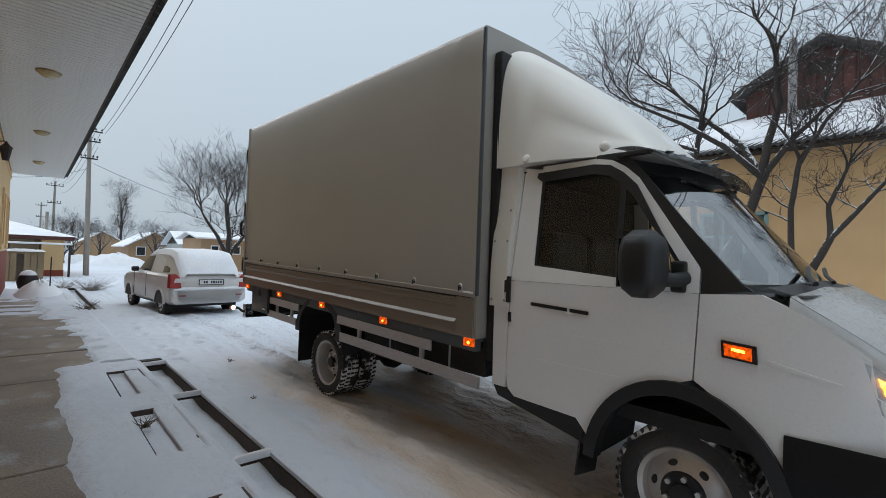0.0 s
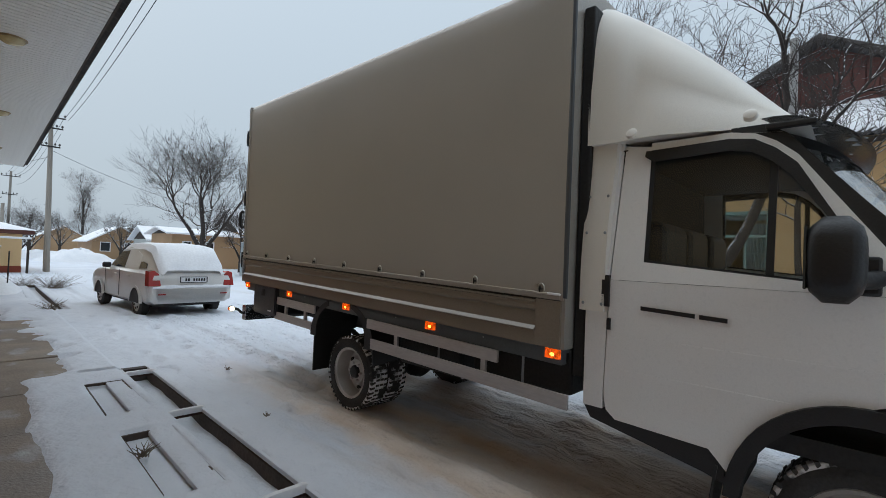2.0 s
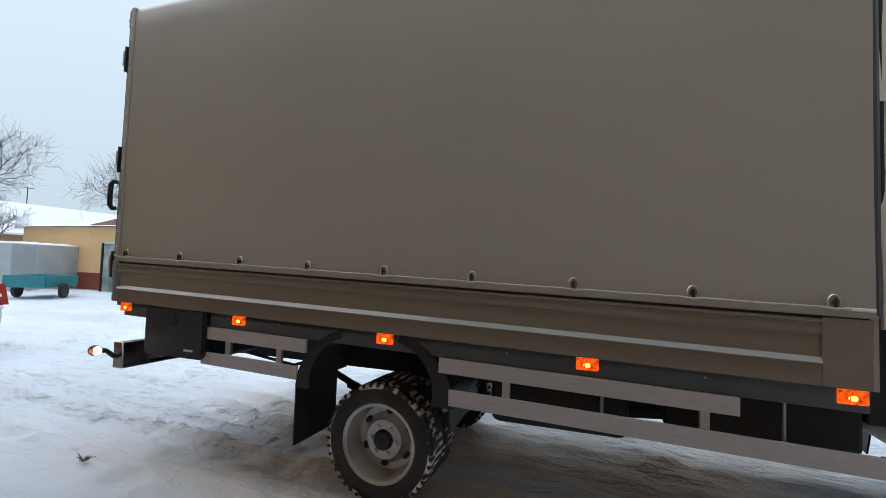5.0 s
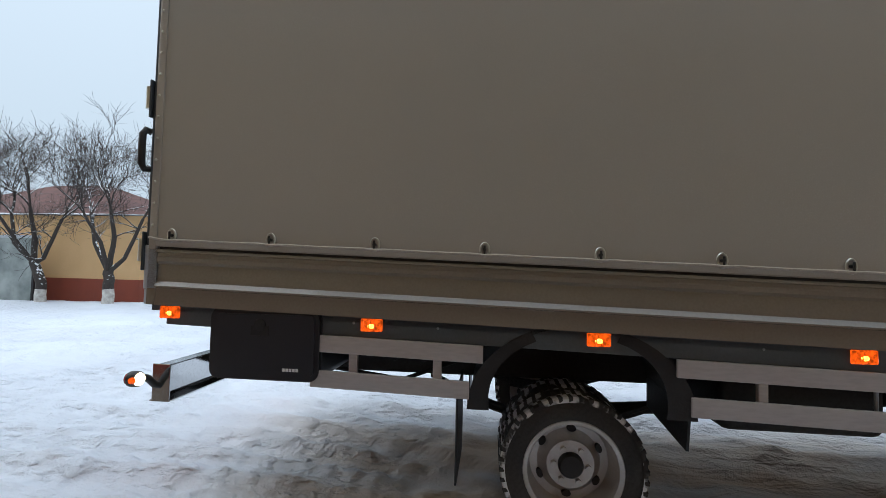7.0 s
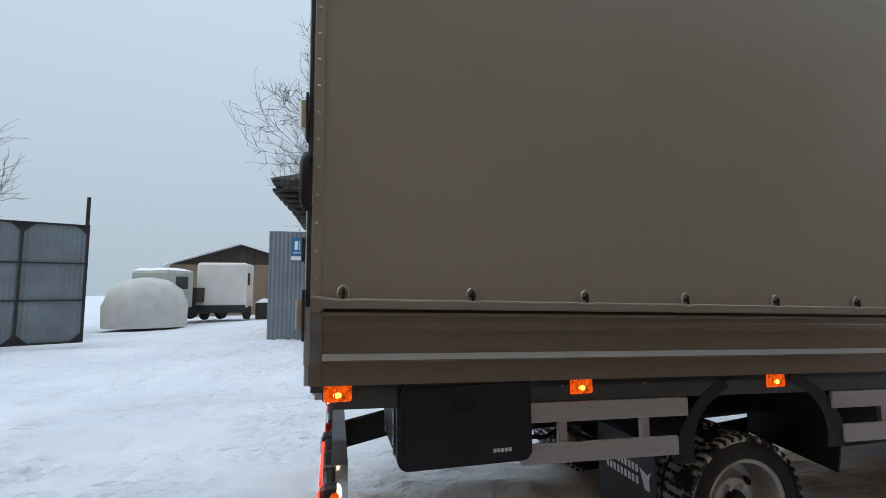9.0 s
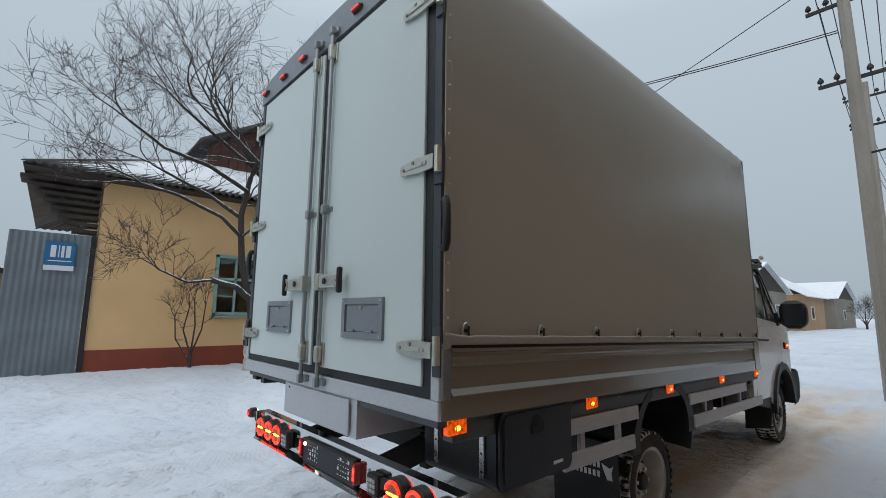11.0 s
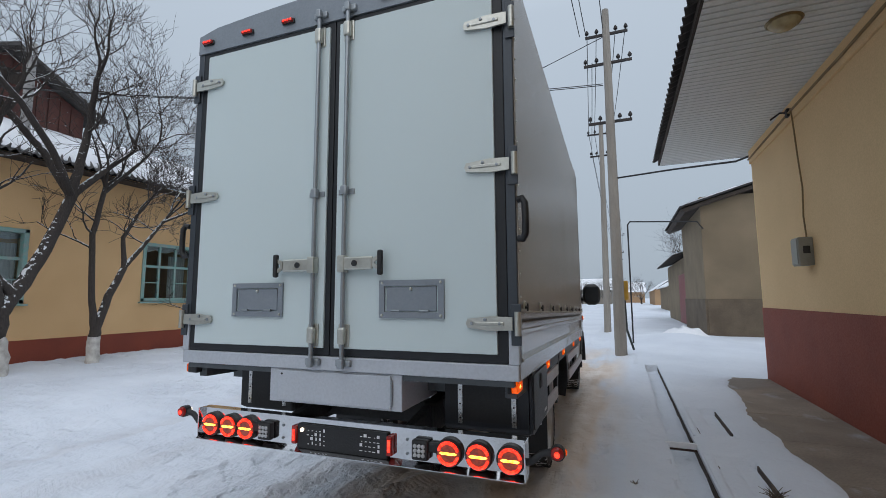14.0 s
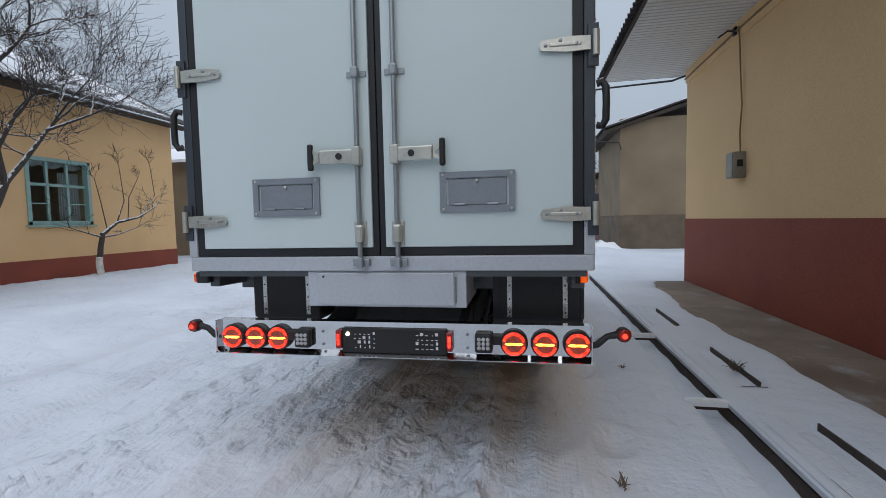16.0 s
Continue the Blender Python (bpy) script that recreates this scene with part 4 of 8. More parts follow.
M_GLASSDARK = mat("dark_far_glass", (0.03, 0.035, 0.04), None, 2, 0.1, 0, 0)
M_TAN = mat("tan_plaster", (0.42, 0.27, 0.15), (0.36, 0.23, 0.13), 0.5, 0.9)
M_GREYWALL = mat("grey_plaster", (0.27, 0.24, 0.20), (0.21, 0.19, 0.16), 0.5, 0.9)
low_house = thing("house", "low yellow-ended clay house with snowy hipped roof", "house", "distant houses")
part("wall", cube(-7, 0.35, 32.5, 39, -0.4, 1.75), M_CLAY, low_house)
part("end_wall", cube(0.35, 1.3, 32.3, 39, -0.4, 1.75), M_YELLOW2, low_house, "pale yellow end wall")
part("plinth", cube(0.33, 1.32, 32.28, 39.02, -0.4, 0.12), M_RED, low_house)
part("eave_board", cube(-7.4, 1.75, 32.05, 39.4, 1.76, 1.95), M_BROWNBOARD, low_house, "brown eave board")
part("roof", loft(B(), [[(-7.5, 31.95, 1.96), (1.85, 31.95, 1.96), (1.85, 39.5, 1.96), (-7.5, 39.5, 1.96)], [(-5.0, 35.6, 2.82), (-1.1, 35.6, 2.82), (-1.1, 35.9, 2.82), (-5.0, 35.9, 2.82)]]), M_SNOW, low_house, "snow-covered hipped roof")
part("porch_roof", cube(-7.2, 1.6, 31.3, 32.05, 1.50, 1.60, 0.02), M_SNOW, low_house, "snowy lean-to roof")
for px_ in (-0.9, 0.3, 1.5):
    part("porch_post", cube(px_ - 0.05, px_ + 0.05, 31.4, 31.5, -0.4, 1.5), M_DARKWOOD, low_house)
part("flue", cyl(B(), (0.6, 36.5, 2.2), (0.6, 36.5, 3.5), 0.08, 10), M_POLE, low_house)
M_PALEWALL = mat("pale_blue_limewash", (0.46, 0.48, 0.46), (0.40, 0.42, 0.40), 0.6, 0.9)
cottage(10.1, 15.35, 40, 46, 2.5, 2.95, M_TAN, "low tan house with small windows and snowy roof", "x", wins_=(("y", 40, 10.9, 11.4, 1.3, 1.85), ("y", 40, 12.6, 13.1, 1.3, 1.85)))
cottage(15.4, 27, 39.8, 48, 2.95, 5.1, M_TAN, "tan house with dark gable and snow-covered roof", "x", wins_=(("y", 39.8, 19.6, 20.8, 1.0, 2.3),))
cottage(11.0, 14.6, 50, 57, 2.1, 3.3, M_PALEWALL, "pale limewashed house with dark gable and snowy roof", "x")
cottage(8.2, 13.2, 62, 72, 1.9, 3.4, M_TAN, "tan house with gabled front and snowy roof", "y", False, wins_=(("y", 62, 9.0, 9.8, 0.7, 1.6), ("y", 62, 11.2, 12.0, 0.7, 1.6)))
cottage(10.5, 18, 76, 86, 2.2, 3.9, M_GREYWALL, "far grey house with snowy roof", "y", False)
cottage(6, 13, 100, 112, 2.2, 4.2, M_TAN, "far tan house with snowy roof", "y", False)
cottage(13.4, 22, -52, -36, 4.0, 6.6, M_GREYWALL, "grey plaster house with snowy roof", "x", wins_=(("x", 13.2, -44, -42.6, 1.3, 2.6), ("x", 13.2, -48, -46.6, 1.3, 2.6)))
cottage(12.6, 21, -66, -55, 4.0, 6.6, M_TAN, "tan house with snowy roof and dark gable", "y", wins_=(("x", 12.6, -60, -58.6, 1.3, 2.6),))
cottage(12.0, 20, -84, -69, 4.0, 6.4, M_GREYWALL, "grey plaster house with snowy roof", "x", wins_=(("x", 12.0, -76, -74.6, 1.2, 2.4),))
cottage(-9, -3, -60, -45, 2.8, 4.6, M_CLAY, "far clay house with snowy roof", "y")
cottage(-10, -4, -110, -90, 3.0, 5.0, M_TAN, "far tan house with snowy roof", "y")
cottage(4.5, 12, -122, -106, 3.4, 6.2, M_GREYWALL, "far grey house with snowy roof", "x")
cottage(-4, 3, -150, -136, 3.2, 6.0, M_TAN, "far tan house with snowy roof", "x")
cottage(14.6, 24, -15.5, -8.6, 4.15, 5.2, M_CLAY, "brown clay outbuilding beyond the ochre house", "x")
cottage(34, 60, 9, 18, 3.4, 4.8, M_CLAY, "long yard shed with snowy roof", "x")
cottage(-30, -8, 46, 60, 3, 5, M_GREYWALL, "far grey house with snowy roof", "x")
# ---------- the light truck ----------
M_TARP = mat("taupe_pvc_tarpaulin", (0.385, 0.357, 0.318), (0.355, 0.33, 0.294), 0.8, 0.26, 0, 0.04, 160)
M_PANEL = mat("taupe_gloss_panel_paint", (0.235, 0.205, 0.160), (0.21, 0.183, 0.143), 1.0, 0.22, 0.0, 0.02, 90, coat=0.3)
M_CAB = mat("white_cab_paint", (0.84, 0.835, 0.815), (0.81, 0.80, 0.78), 0.9, 0.28, 0, 0.015, 60, coat=0.4)
M_FAIRING = mat("cream_white_fibreglass", (0.80, 0.77, 0.70), (0.77, 0.74, 0.675), 1.2, 0.34, 0, 0.01, 180)
M_BLACK = mat("black_plastic", (0.010, 0.010, 0.011), (0.016, 0.016, 0.016), 3, 0.5, 0, 0.15, 90)
M_CHASSIS = mat("black_chassis_paint", (0.007, 0.007, 0.008), (0.015, 0.014, 0.012), 3, 0.65, 0.0, 0.2, 50)
M_FLOORBEAM = mat("grey_primer_beam", (0.10, 0.115, 0.125), (0.075, 0.085, 0.09), 2, 0.5, 0.2, 0.1)
M_DOORGRP = mat("greenish_white_door_skin", (0.61, 0.70, 0.70), (0.585, 0.675, 0.675), 0.7, 0.40, 0, 0.02, 240)
M_SEAL = mat("dark_rubber_seal", (0.010, 0.012, 0.015), None, 3, 0.5, 0, 0.05)
M_FRAMEGREY = mat("silver_grey_frame_paint", (0.50, 0.53, 0.57), (0.46, 0.49, 0.53), 1.5, 0.35, 0.1, 0.02)
M_FRAMEDARK = mat("dark_grey_frame_paint", (0.055, 0.065, 0.078), (0.045, 0.054, 0.064), 1.5, 0.4, 0.2, 0.02)
M_STEEL = mat("brushed_stainless", (0.62, 0.62, 0.61), (0.55, 0.55, 0.54), 1.5, 0.28, 1.0, 0.03, 120, (1, 8, 1))
M_MIRRORSTEEL = mat("polished_stainless", (0.72, 0.72, 0.72), (0.66, 0.66, 0.66), 2, 0.09, 1.0, 0.01, 60)
M_ZINC = mat("galvanised_steel", (0.60, 0.60, 0.54), (0.48, 0.48, 0.43), 12, 0.34, 0.75, 0.06, 60)
M_ROD = mat("grey_lock_rod", (0.34, 0.37, 0.39), None, 4, 0.35, 0.6, 0.02)
M_HATCH = mat("grey_hatch_paint", (0.25, 0.28, 0.31), (0.22, 0.25, 0.28), 3, 0.4, 0.2, 0.03)
M_ALU = mat("matt_aluminium_rail", (0.55, 0.52, 0.50), (0.47, 0.445, 0.43), 1.2, 0.45, 0.55, 0.03, 90, (1, 0.2, 1))
M_RIM = mat("silver_rim_paint", (0.62, 0.60, 0.58), (0.42, 0.39, 0.36), 3, 0.36, 0.65, 0.08)
M_RUBBER = mat("tyre_rubber", (0.022, 0.022, 0.023), (0.04, 0.038, 0.036), 4, 0.75, 0, 0.2)
M_AUTOGLASS = glassy("tinted_glass", (0.86, 0.87, 0.86), 0.015, 0.08)
M_SCREEN = glassy("windscreen_glass", (0.84, 0.88, 0.86), 0.02, 0.7)
M_AMBER = glow("amber_lamp", (1.0, 0.11, 0.004), 0.42, (0.55, 0.075, 0.004))
M_AMBERHOT = glow("amber_bulb", (1.0, 0.34, 0.035), 4.5)
M_REDLAMP = glow("red_lamp", (1.0, 0.028, 0.010), 2.2, (0.5, 0.02, 0.015))
M_REDDULL = mat("red_lens", (0.35, 0.02, 0.015), (0.28, 0.02, 0.015), 6, 0.15, 0, 0)
M_TAILLENS = glow("lit_tail_lens", (1.0, 0.09, 0.012), 0.10, (0.17, 0.06, 0.045))
M_CLEARLENS = mat("clear_lamp_lens", (0.55, 0.56, 0.56), (0.4, 0.41, 0.42), 20, 0.12, 0.2, 0.05)
M_WHITEGLOW = glow("warm_white_led", (1.0, 0.85, 0.6), 2.2)


def packed():
    m, n, l, p = nodes_of("snow_packed_tread")
    f = remap(n, l, noise_node(n, l, 9, 5), 0.45, 0.54)
    l.new(mix(n, l, f, (0.03, 0.03, 0.03), (0.72, 0.73, 0.75)), p.inputs["Base Color"])
    p.inputs["Roughness"].default_value = 0.85
    return m


M_PACKED = packed()
RAKE = 0.028
TW = 2.10


def R(bm):
    """The load body sits nose-down a little on its springs."""
    for v in bm.verts:
        v.co.z += RAKE * v.co.y * (1 - 0.5 * min(1.0, max(0.0, (v.co.z - 1.35) / 1.8)))
    return bm


truck = thing("truck", "white cab light truck with taupe tarpaulin box and stainless trim", "truck", m=pose(2.09, 6.455, 0, 0, 0, 1.2))
TOP = 3.19
LEN = 4.35


def ring(bm, a0, a1, b0, b1, w, place, d):
    """A rectangular frame of bars w wide round a0..a1, b0..b1."""
    for p, q, r, s in ((a0, a0 + w, b0, b1), (a1 - w, a1, b0, b1), (a0 + w, a1 - w, b0, b0 + w), (a0 + w, a1 - w, b1 - w, b1)):
        prism(bm, [(p, r), (q, r), (q, s), (p, s)], place, d)
    return bm


# tarpaulin cover: shallow crowned roof, taut sides with faint sags
def tarp_cover():
    bm = B()
    ny, rows = 48, []
    for j in range(ny + 1):
        y = -0.02 - (LEN - 0.03) * j / ny
        row = []
        prof = [(0.0, 1.315)] + [(0.0, 1.315 + (TOP - 0.05 - 1.315) * k / 14) for k in range(1, 15)] + [(0.006, TOP - 0.022), (0.02, TOP - 0.006), (0.045, TOP)]
        prof += [(TW * k / 12, TOP + 0.045 * math.sin(math.pi * k / 12)) for k in range(1, 12)]
        prof += [(TW - x, z) for x, z in reversed(prof[:18])]
        for i, (x, z) in enumerate(prof):
            s = 0.0
            if i < 16 or i > len(prof) - 17:
                mid = math.sin(math.pi * (z - 1.3) / (TOP - 1.3)) * math.sin(math.pi * j / ny)
                s = 0.007 * mid * (1 + noise.noise(Vector((0, y * 1.4, z * 0.8)))) + 0.0016 * noise.noise(Vector((0, y * 5, z * 1.2)))
                # creases pulled from the upper front corner
                q = max(0.0, 1 - math.hypot((y + LEN - 0.25) / 0.6, (z - TOP + 0.18) / 0.3))
                s += 0.022 * q * math.sin(26 * (y + LEN) + 18 * (TOP - z))
                s *= 1 if i < 16 else -1
            row.append((x + s, y, z))
        rows.append(row)
    return loft(bm, rows)


cover_ = part("tarpaulin", R(tarp_cover()), M_TARP, truck, "taut taupe tarpaulin cover", smooth=True)
part("hem", R(cube(-0.006, 0.004, -LEN + 0.03, -0.02, 1.318, 1.352, 0.002)), M_TARP, cover_)
part("edge_strip", R(cube(-0.008, 0.05, -0.055, -0.015, 1.30, TOP - 0.01, 0.004)), M_TARP, cover_)
rivet = lathe(B(), [(0.007, 0), (0.006, 0.003), (0.002, 0.005)], pose(0, 0, 0, 0, -90, 0), 8)
rivet_me = None
for k in range(16):
    z = 1.42 + k * 0.108
    at = pose(-0.009, -0.034, z + RAKE * -0.034)
    if rivet_me is None:
        rivet_me = part("rivet", rivet, M_ZINC, cover_, at=at).data
    else:
        part("rivet", rivet_me, None, cover_, at=at)
# front corner piping
part("corner_piping", R(ring_tube(B(), [(0.012, -LEN + 0.005, 1.33), (0.012, -LEN + 0.005, 2.2), (0.014, -LEN + 0.005, TOP - 0.03)], 0.016, 8)), mat("grey_piping", (0.065, 0.072, 0.08), None, 3, 0.35, 0, 0.03), cover_, smooth=True)
# eyelets, turn buckles and the lacing cord
M_CORD = mat("beige_lacing_cord", (0.50, 0.46, 0.40), (0.42, 0.38, 0.33), 30, 0.8, 0, 0.2)
cord_pts = [(-0.013, -0.02, 1.358)]
eye_me = {}
for k in range(9):
    y = -0.135 - 0.508 * k
    zz = RAKE * y
    at = pose(-0.008, y, 1.372 + zz)
    if not eye_me:
        oval = [(0.020 * math.cos(a), 0.030 * math.sin(a)) for a in (2 * math.pi * i / 20 for i in range(20))]
        eye_me["eyelet"] = part("eyelet", ring_tube(B(), [(0, u, v) for u, v in oval] + [(0, *oval[0])], 0.005, 6, False), M_ZINC, cover_, smooth=True, at=at).data
        bm = cyl(B(), (-0.016, 0, 0), (0.004, 0, 0), 0.008, 10)
        box(bm, -0.020, -0.012, -0.005, 0.005, -0.019, 0.019, 0.003)
        eye_me["turn_buckle"] = part("turn_buckle", bm, M_BLACK, cover_, at=at).data
    else:
        for nm, me in eye_me.items():
            part(nm, me, None, cover_, at=at)
    cord_pts += [(-0.019, y + 0.05, 1.350), (-0.028, y, 1.346), (-0.019, y - 0.05, 1.350)]
    if k < 8:
        cord_pts.append((-0.019, y - 0.254, 1.348))
part("lacing_cord", R(ring_tube(B(), cord_pts, 0.0062, 6)), M_CORD, cover_, smooth=True)
part("cord_end", R(cube(-0.022, -0.008, -4.33, -4.23, 1.342, 1.356, 0.004)), M_WHITE, cover_)

# drop sides: profiled panel below the cover
prof = [(0.0, 1.03), (0.0, 1.112), (-0.014, 1.116), (-0.014, 1.124), (0.006, 1.146), (0.010, 1.23), (-0.004, 1.245), (-0.004, 1.262), (0.0, 1.27), (0.0, 1.285), (-0.010, 1.289), (-0.010, 1.296), (0.0, 1.303), (0.03, 1.303), (0.03, 1.03)]
side = part("drop_side", R(prism(B(), prof, lambda u, v, w: Vector((u, -0.06 - w, v)), LEN - 0.25)), M_PANEL, truck, "glossy taupe pressed-metal drop side")
# added backing strip: blocks light and paints the gap under the hem dark
part("gap_shade_strip", R(cube(0.012, 0.034, -LEN + 0.03, -0.03, 1.285, 1.345)), M_SEAL, side, "added dark strip for the shaded gap behind the cover hem")
part("end_post", R(cube(-0.004, 0.04, -0.06, -0.012, 1.03, 1.31, 0.004)), M_PANEL, side)
part("end_post", R(cube(-0.004, 0.04, -LEN + 0.02, -LEN + 0.19, 1.03, 1.31, 0.004)), M_PANEL, side)
part("drop_side", R(prism(B(), [(TW - u, v) for u, v in prof], lambda u, v, w: Vector((u, -0.06 - w, v)), LEN - 0.08)), M_PANEL, truck)
part("load_floor", R(cube(0.03, TW - 0.03, -LEN + 0.02, -0.02, 1.0, 1.06)), M_FLOORBEAM, truck)
# black panel that fills the gap between cab and load box
part("gap_panel", cube(0.11, TW - 0.11, -LEN - 0.075, -LEN - 0.006, 0.75, 2.95, 0.01), M_CHASSIS, truck, "black panel filling the gap between cab and load box")
part("front_wall", R(cube(0.01, TW - 0.01, -LEN, -LEN + 0.03, 1.03, TOP - 0.03)), M_TARP, truck)
part("floor_beam", R(cube(0.03, 0.09, -LEN + 0.02, -0.1, 0.935, 1.03, 0.004)), M_FLOORBEAM, truck)
part("floor_beam", R(cube(TW - 0.09, TW - 0.03, -LEN + 0.02, -0.1, 0.935, 1.03, 0.004)), M_FLOORBEAM, truck)
for k in range(9):
    y = -0.35 - 0.48 * k
    part("crossbearer", R(prism(B(), [(0.06, 1.02), (0.35, 1.02), (0.35, 0.90), (0.10, 0.985)], lambda u, v, w: Vector((u, y - w, v)), 0.05)), M_FLOORBEAM, truck)
    part("crossbearer", R(cube(0.35, TW - 0.06, y - 0.05, y, 0.90, 1.02)), M_FLOORBEAM, truck)

# rear portal and doors
bk = lambda u, v, w: Vector((u, 0.012 - w, v))
bm = cube(0.0, TW, -0.06, 0.004, 1.03, 1.105, 0.006)
box(bm, -0.004, 0.045, -0.06, 0.006, 1.105, 1.32, 0.004)
box(bm, TW - 0.045, TW + 0.004, -0.06, 0.006, 1.105, 1.32, 0.004)
portal = part("rear_portal", bm, M_FRAMEGREY, truck, "silver-grey rear door frame")
for ux in (-0.002, TW - 0.045):
    part("upright", cube(ux, ux + 0.047, -0.055, 0.002, 1.32, TOP - 0.02, 0.004), M_FRAMEDARK, portal, "dark grey door upright")
hd = [(0.0, 3.035), (TW, 3.035), (TW, TOP - 0.03)] + [(TW * (1 - k / 14), TOP - 0.005 + 0.05 * math.sin(math.pi * k / 14)) for k in range(1, 14)] + [(0.0, TOP - 0.03)]
part("header", prism(B(), hd, lambda u, v, w: Vector((u, 0.010 - w, v)), 0.07), M_HATCH, portal, "grey crowned header")
C = 1.030
for nm, x0, x1 in (("right", 0.046, C - 0.002), ("left", C + 0.002, TW - 0.046)):
    door = part("rear_door", cube(x0, x1, -0.04, 0.0, 1.108, 3.033, 0.004), M_SEAL, truck, "greenish-white panelled rear door, closed")
    inner = (x0 + 0.05, x1 - 0.032) if nm == "right" else (x0 + 0.032, x1 - 0.05)
    part("skin", cube(inner[0], inner[1], -0.01, 0.012, 1.15, 3.0, 0.004), M_DOORGRP, door)
    s = 1 if nm == "right" else -1
    rx = C - 0.101 if nm == "right" else C + 0.093
    rod = part("lock_rod", cyl(B(), (rx, 0.035, 1.05), (rx, 0.035, 3.10), 0.0125, 12), M_ROD, door, "grey steel lock rod", smooth=True)
    for z in (1.22, 2.94):
        bm = cube(rx - 0.032, rx + 0.032, 0.012, 0.022, z - 0.06, z + 0.06, 0.004)
        box(bm, rx - 0.022, rx + 0.022, 0.02, 0.055, z - 0.045, z + 0.045, 0.012)
        part("rod_guide", bm, M_ZINC, rod, "galvanised rod guide")
    bm = cube(rx - 0.05, rx + 0.05, 0.012, 0.02, 1.985, 2.015, 0.003)
    box(bm, rx - 0.02, rx + 0.02, 0.018, 0.056, 1.975, 2.03, 0.01)
    part("rod_bracket", bm, M_ROD, rod)
    for z, zz in ((1.07, 1.09), (3.07, 3.10)):
        bm = cube(rx - 0.045, rx + 0.045, 0.004, 0.03, z - 0.012, z + 0.024, 0.006)
        box(bm, rx - 0.016, rx + 0.016, 0.028, 0.055, z - 0.02, z + 0.03, 0.006)
        part("keeper", bm, M_ROD, rod)
    # latch with black grip
    lx0, lx1 = (rx - 0.19, rx + 0.02) if nm == "right" else (rx - 0.02, rx + 0.19)
    bm = cube(min(lx0, lx1), max(lx0, lx1), 0.045, 0.062, 1.565, 1.635, 0.008)
    box(bm, rx - 0.022, rx + 0.022, 0.014, 0.066, 1.555, 1.645, 0.006)
    latch = part("latch", bm, M_ZINC, door, "galvanised door latch with black grip")
    gx0 = lx0 - 0.045 if nm == "right" else lx1 + 0.045
    hub_x = lx0 if nm == "right" else lx1
    part("yoke", prism(B(), [(hub_x, 1.58), (hub_x, 1.62), (gx0, 1.645), (gx0, 1.625), (hub_x - s * 0.012, 1.605), (hub_x - s * 0.012, 1.595), (gx0, 1.575), (gx0, 1.555)], lambda u, v, w: Vector((u, 0.048 + w, v)), 0.014), M_ZINC, latch)
    part("grip", cube(gx0 - 0.014, gx0 + 0.014, 0.045, 0.072, 1.535, 1.665, 0.009), M_BLACK, latch)
    part("lock", cyl(B(), (rx - s * 0.085, 0.06, 1.60), (rx - s * 0.085, 0.068, 1.60), 0.016, 14), M_BLACK, latch)
    # small hatch
    hx0, hx1 = (0.358, 0.716) if nm == "right" else (1.335, 1.700)
    bm = ring(B(), hx0, hx1, 1.315, 1.508, 0.03, lambda u, v, w: Vector((u, 0.026 - w, v)), 0.016)
    hatch = part("hatch", bm, M_HATCH, door, "grey framed hatch")
    part("flap", cube(hx0 + 0.04, hx1 - 0.04, 0.010, 0.020, 1.35, 1.474, 0.003), M_HATCH, hatch)
    for hx in (hx0 + 0.08, hx1 - 0.12):
        part("hinge", cyl(B(), (hx, 0.024, 1.352), (hx + 0.05, 0.024, 1.352), 0.006, 8), M_ROD, hatch)
    part("knob", lathe(B(), [(0.009, 0), (0.008, 0.008), (0.003, 0.011)], pose((hx0 + hx1) / 2, 0.020, 1.462, -90, 0, 0), 10), M_ZINC, hatch)
    for hx in (hx0 + 0.017, hx1 - 0.017):
        for hz in (1.329, 1.494):
            part("screw", lathe(B(), [(0.008, 0), (0.006, 0.004), (0.002, 0.005)], pose(hx, 0.026, hz, -90, 0, 0), 8), M_ZINC, hatch)
    # strap hinges
    for hz in (1.295, 2.055, 2.80):
        a = 0.0 if nm == "right" else TW
        strap = [(a + s * 0.02, hz - 0.03), (a + s * 0.02, hz + 0.03), (a + s * 0.12, hz + 0.034), (a + s * 0.235, hz + 0.022), (a + s * 0.245, hz), (a + s * 0.235, hz - 0.022), (a + s * 0.12, hz - 0.034)]
        hinge = part("hinge", prism(B(), strap, lambda u, v, w: Vector((u, 0.020 + w, v)), 0.010), M_ZINC, door, "galvanised strap hinge")
        part("rib", cube(min(a + s * .06, a + s * .2), max(a + s * .06, a + s * .2), 0.03, 0.036, hz - 0.008, hz + 0.008, 0.003), M_ZINC, hinge)
        part("knuckle", cyl(B(), (a - s * 0.004, 0.022, hz - 0.055), (a - s * 0.004, 0.022, hz + 0.055), 0.016, 12), M_ZINC, hinge, smooth=True)
        part("bracket", cube(min(a - s * .018, a + s * .03), max(a - s * .018, a + s * .03), 0.004, 0.014, hz - 0.10, hz + 0.09, 0.003), M_FRAMEDARK, hinge)
        for q in (0.08, 0.15, 0.215):
            part("bolt", lathe(B(), [(0.009, 0), (0.008, 0.006), (0.003, 0.007)], pose(a + s * q, 0.030, hz + (0.018 if q == .15 else 0), -90, 0, 0), 8), M_ROD, hinge)
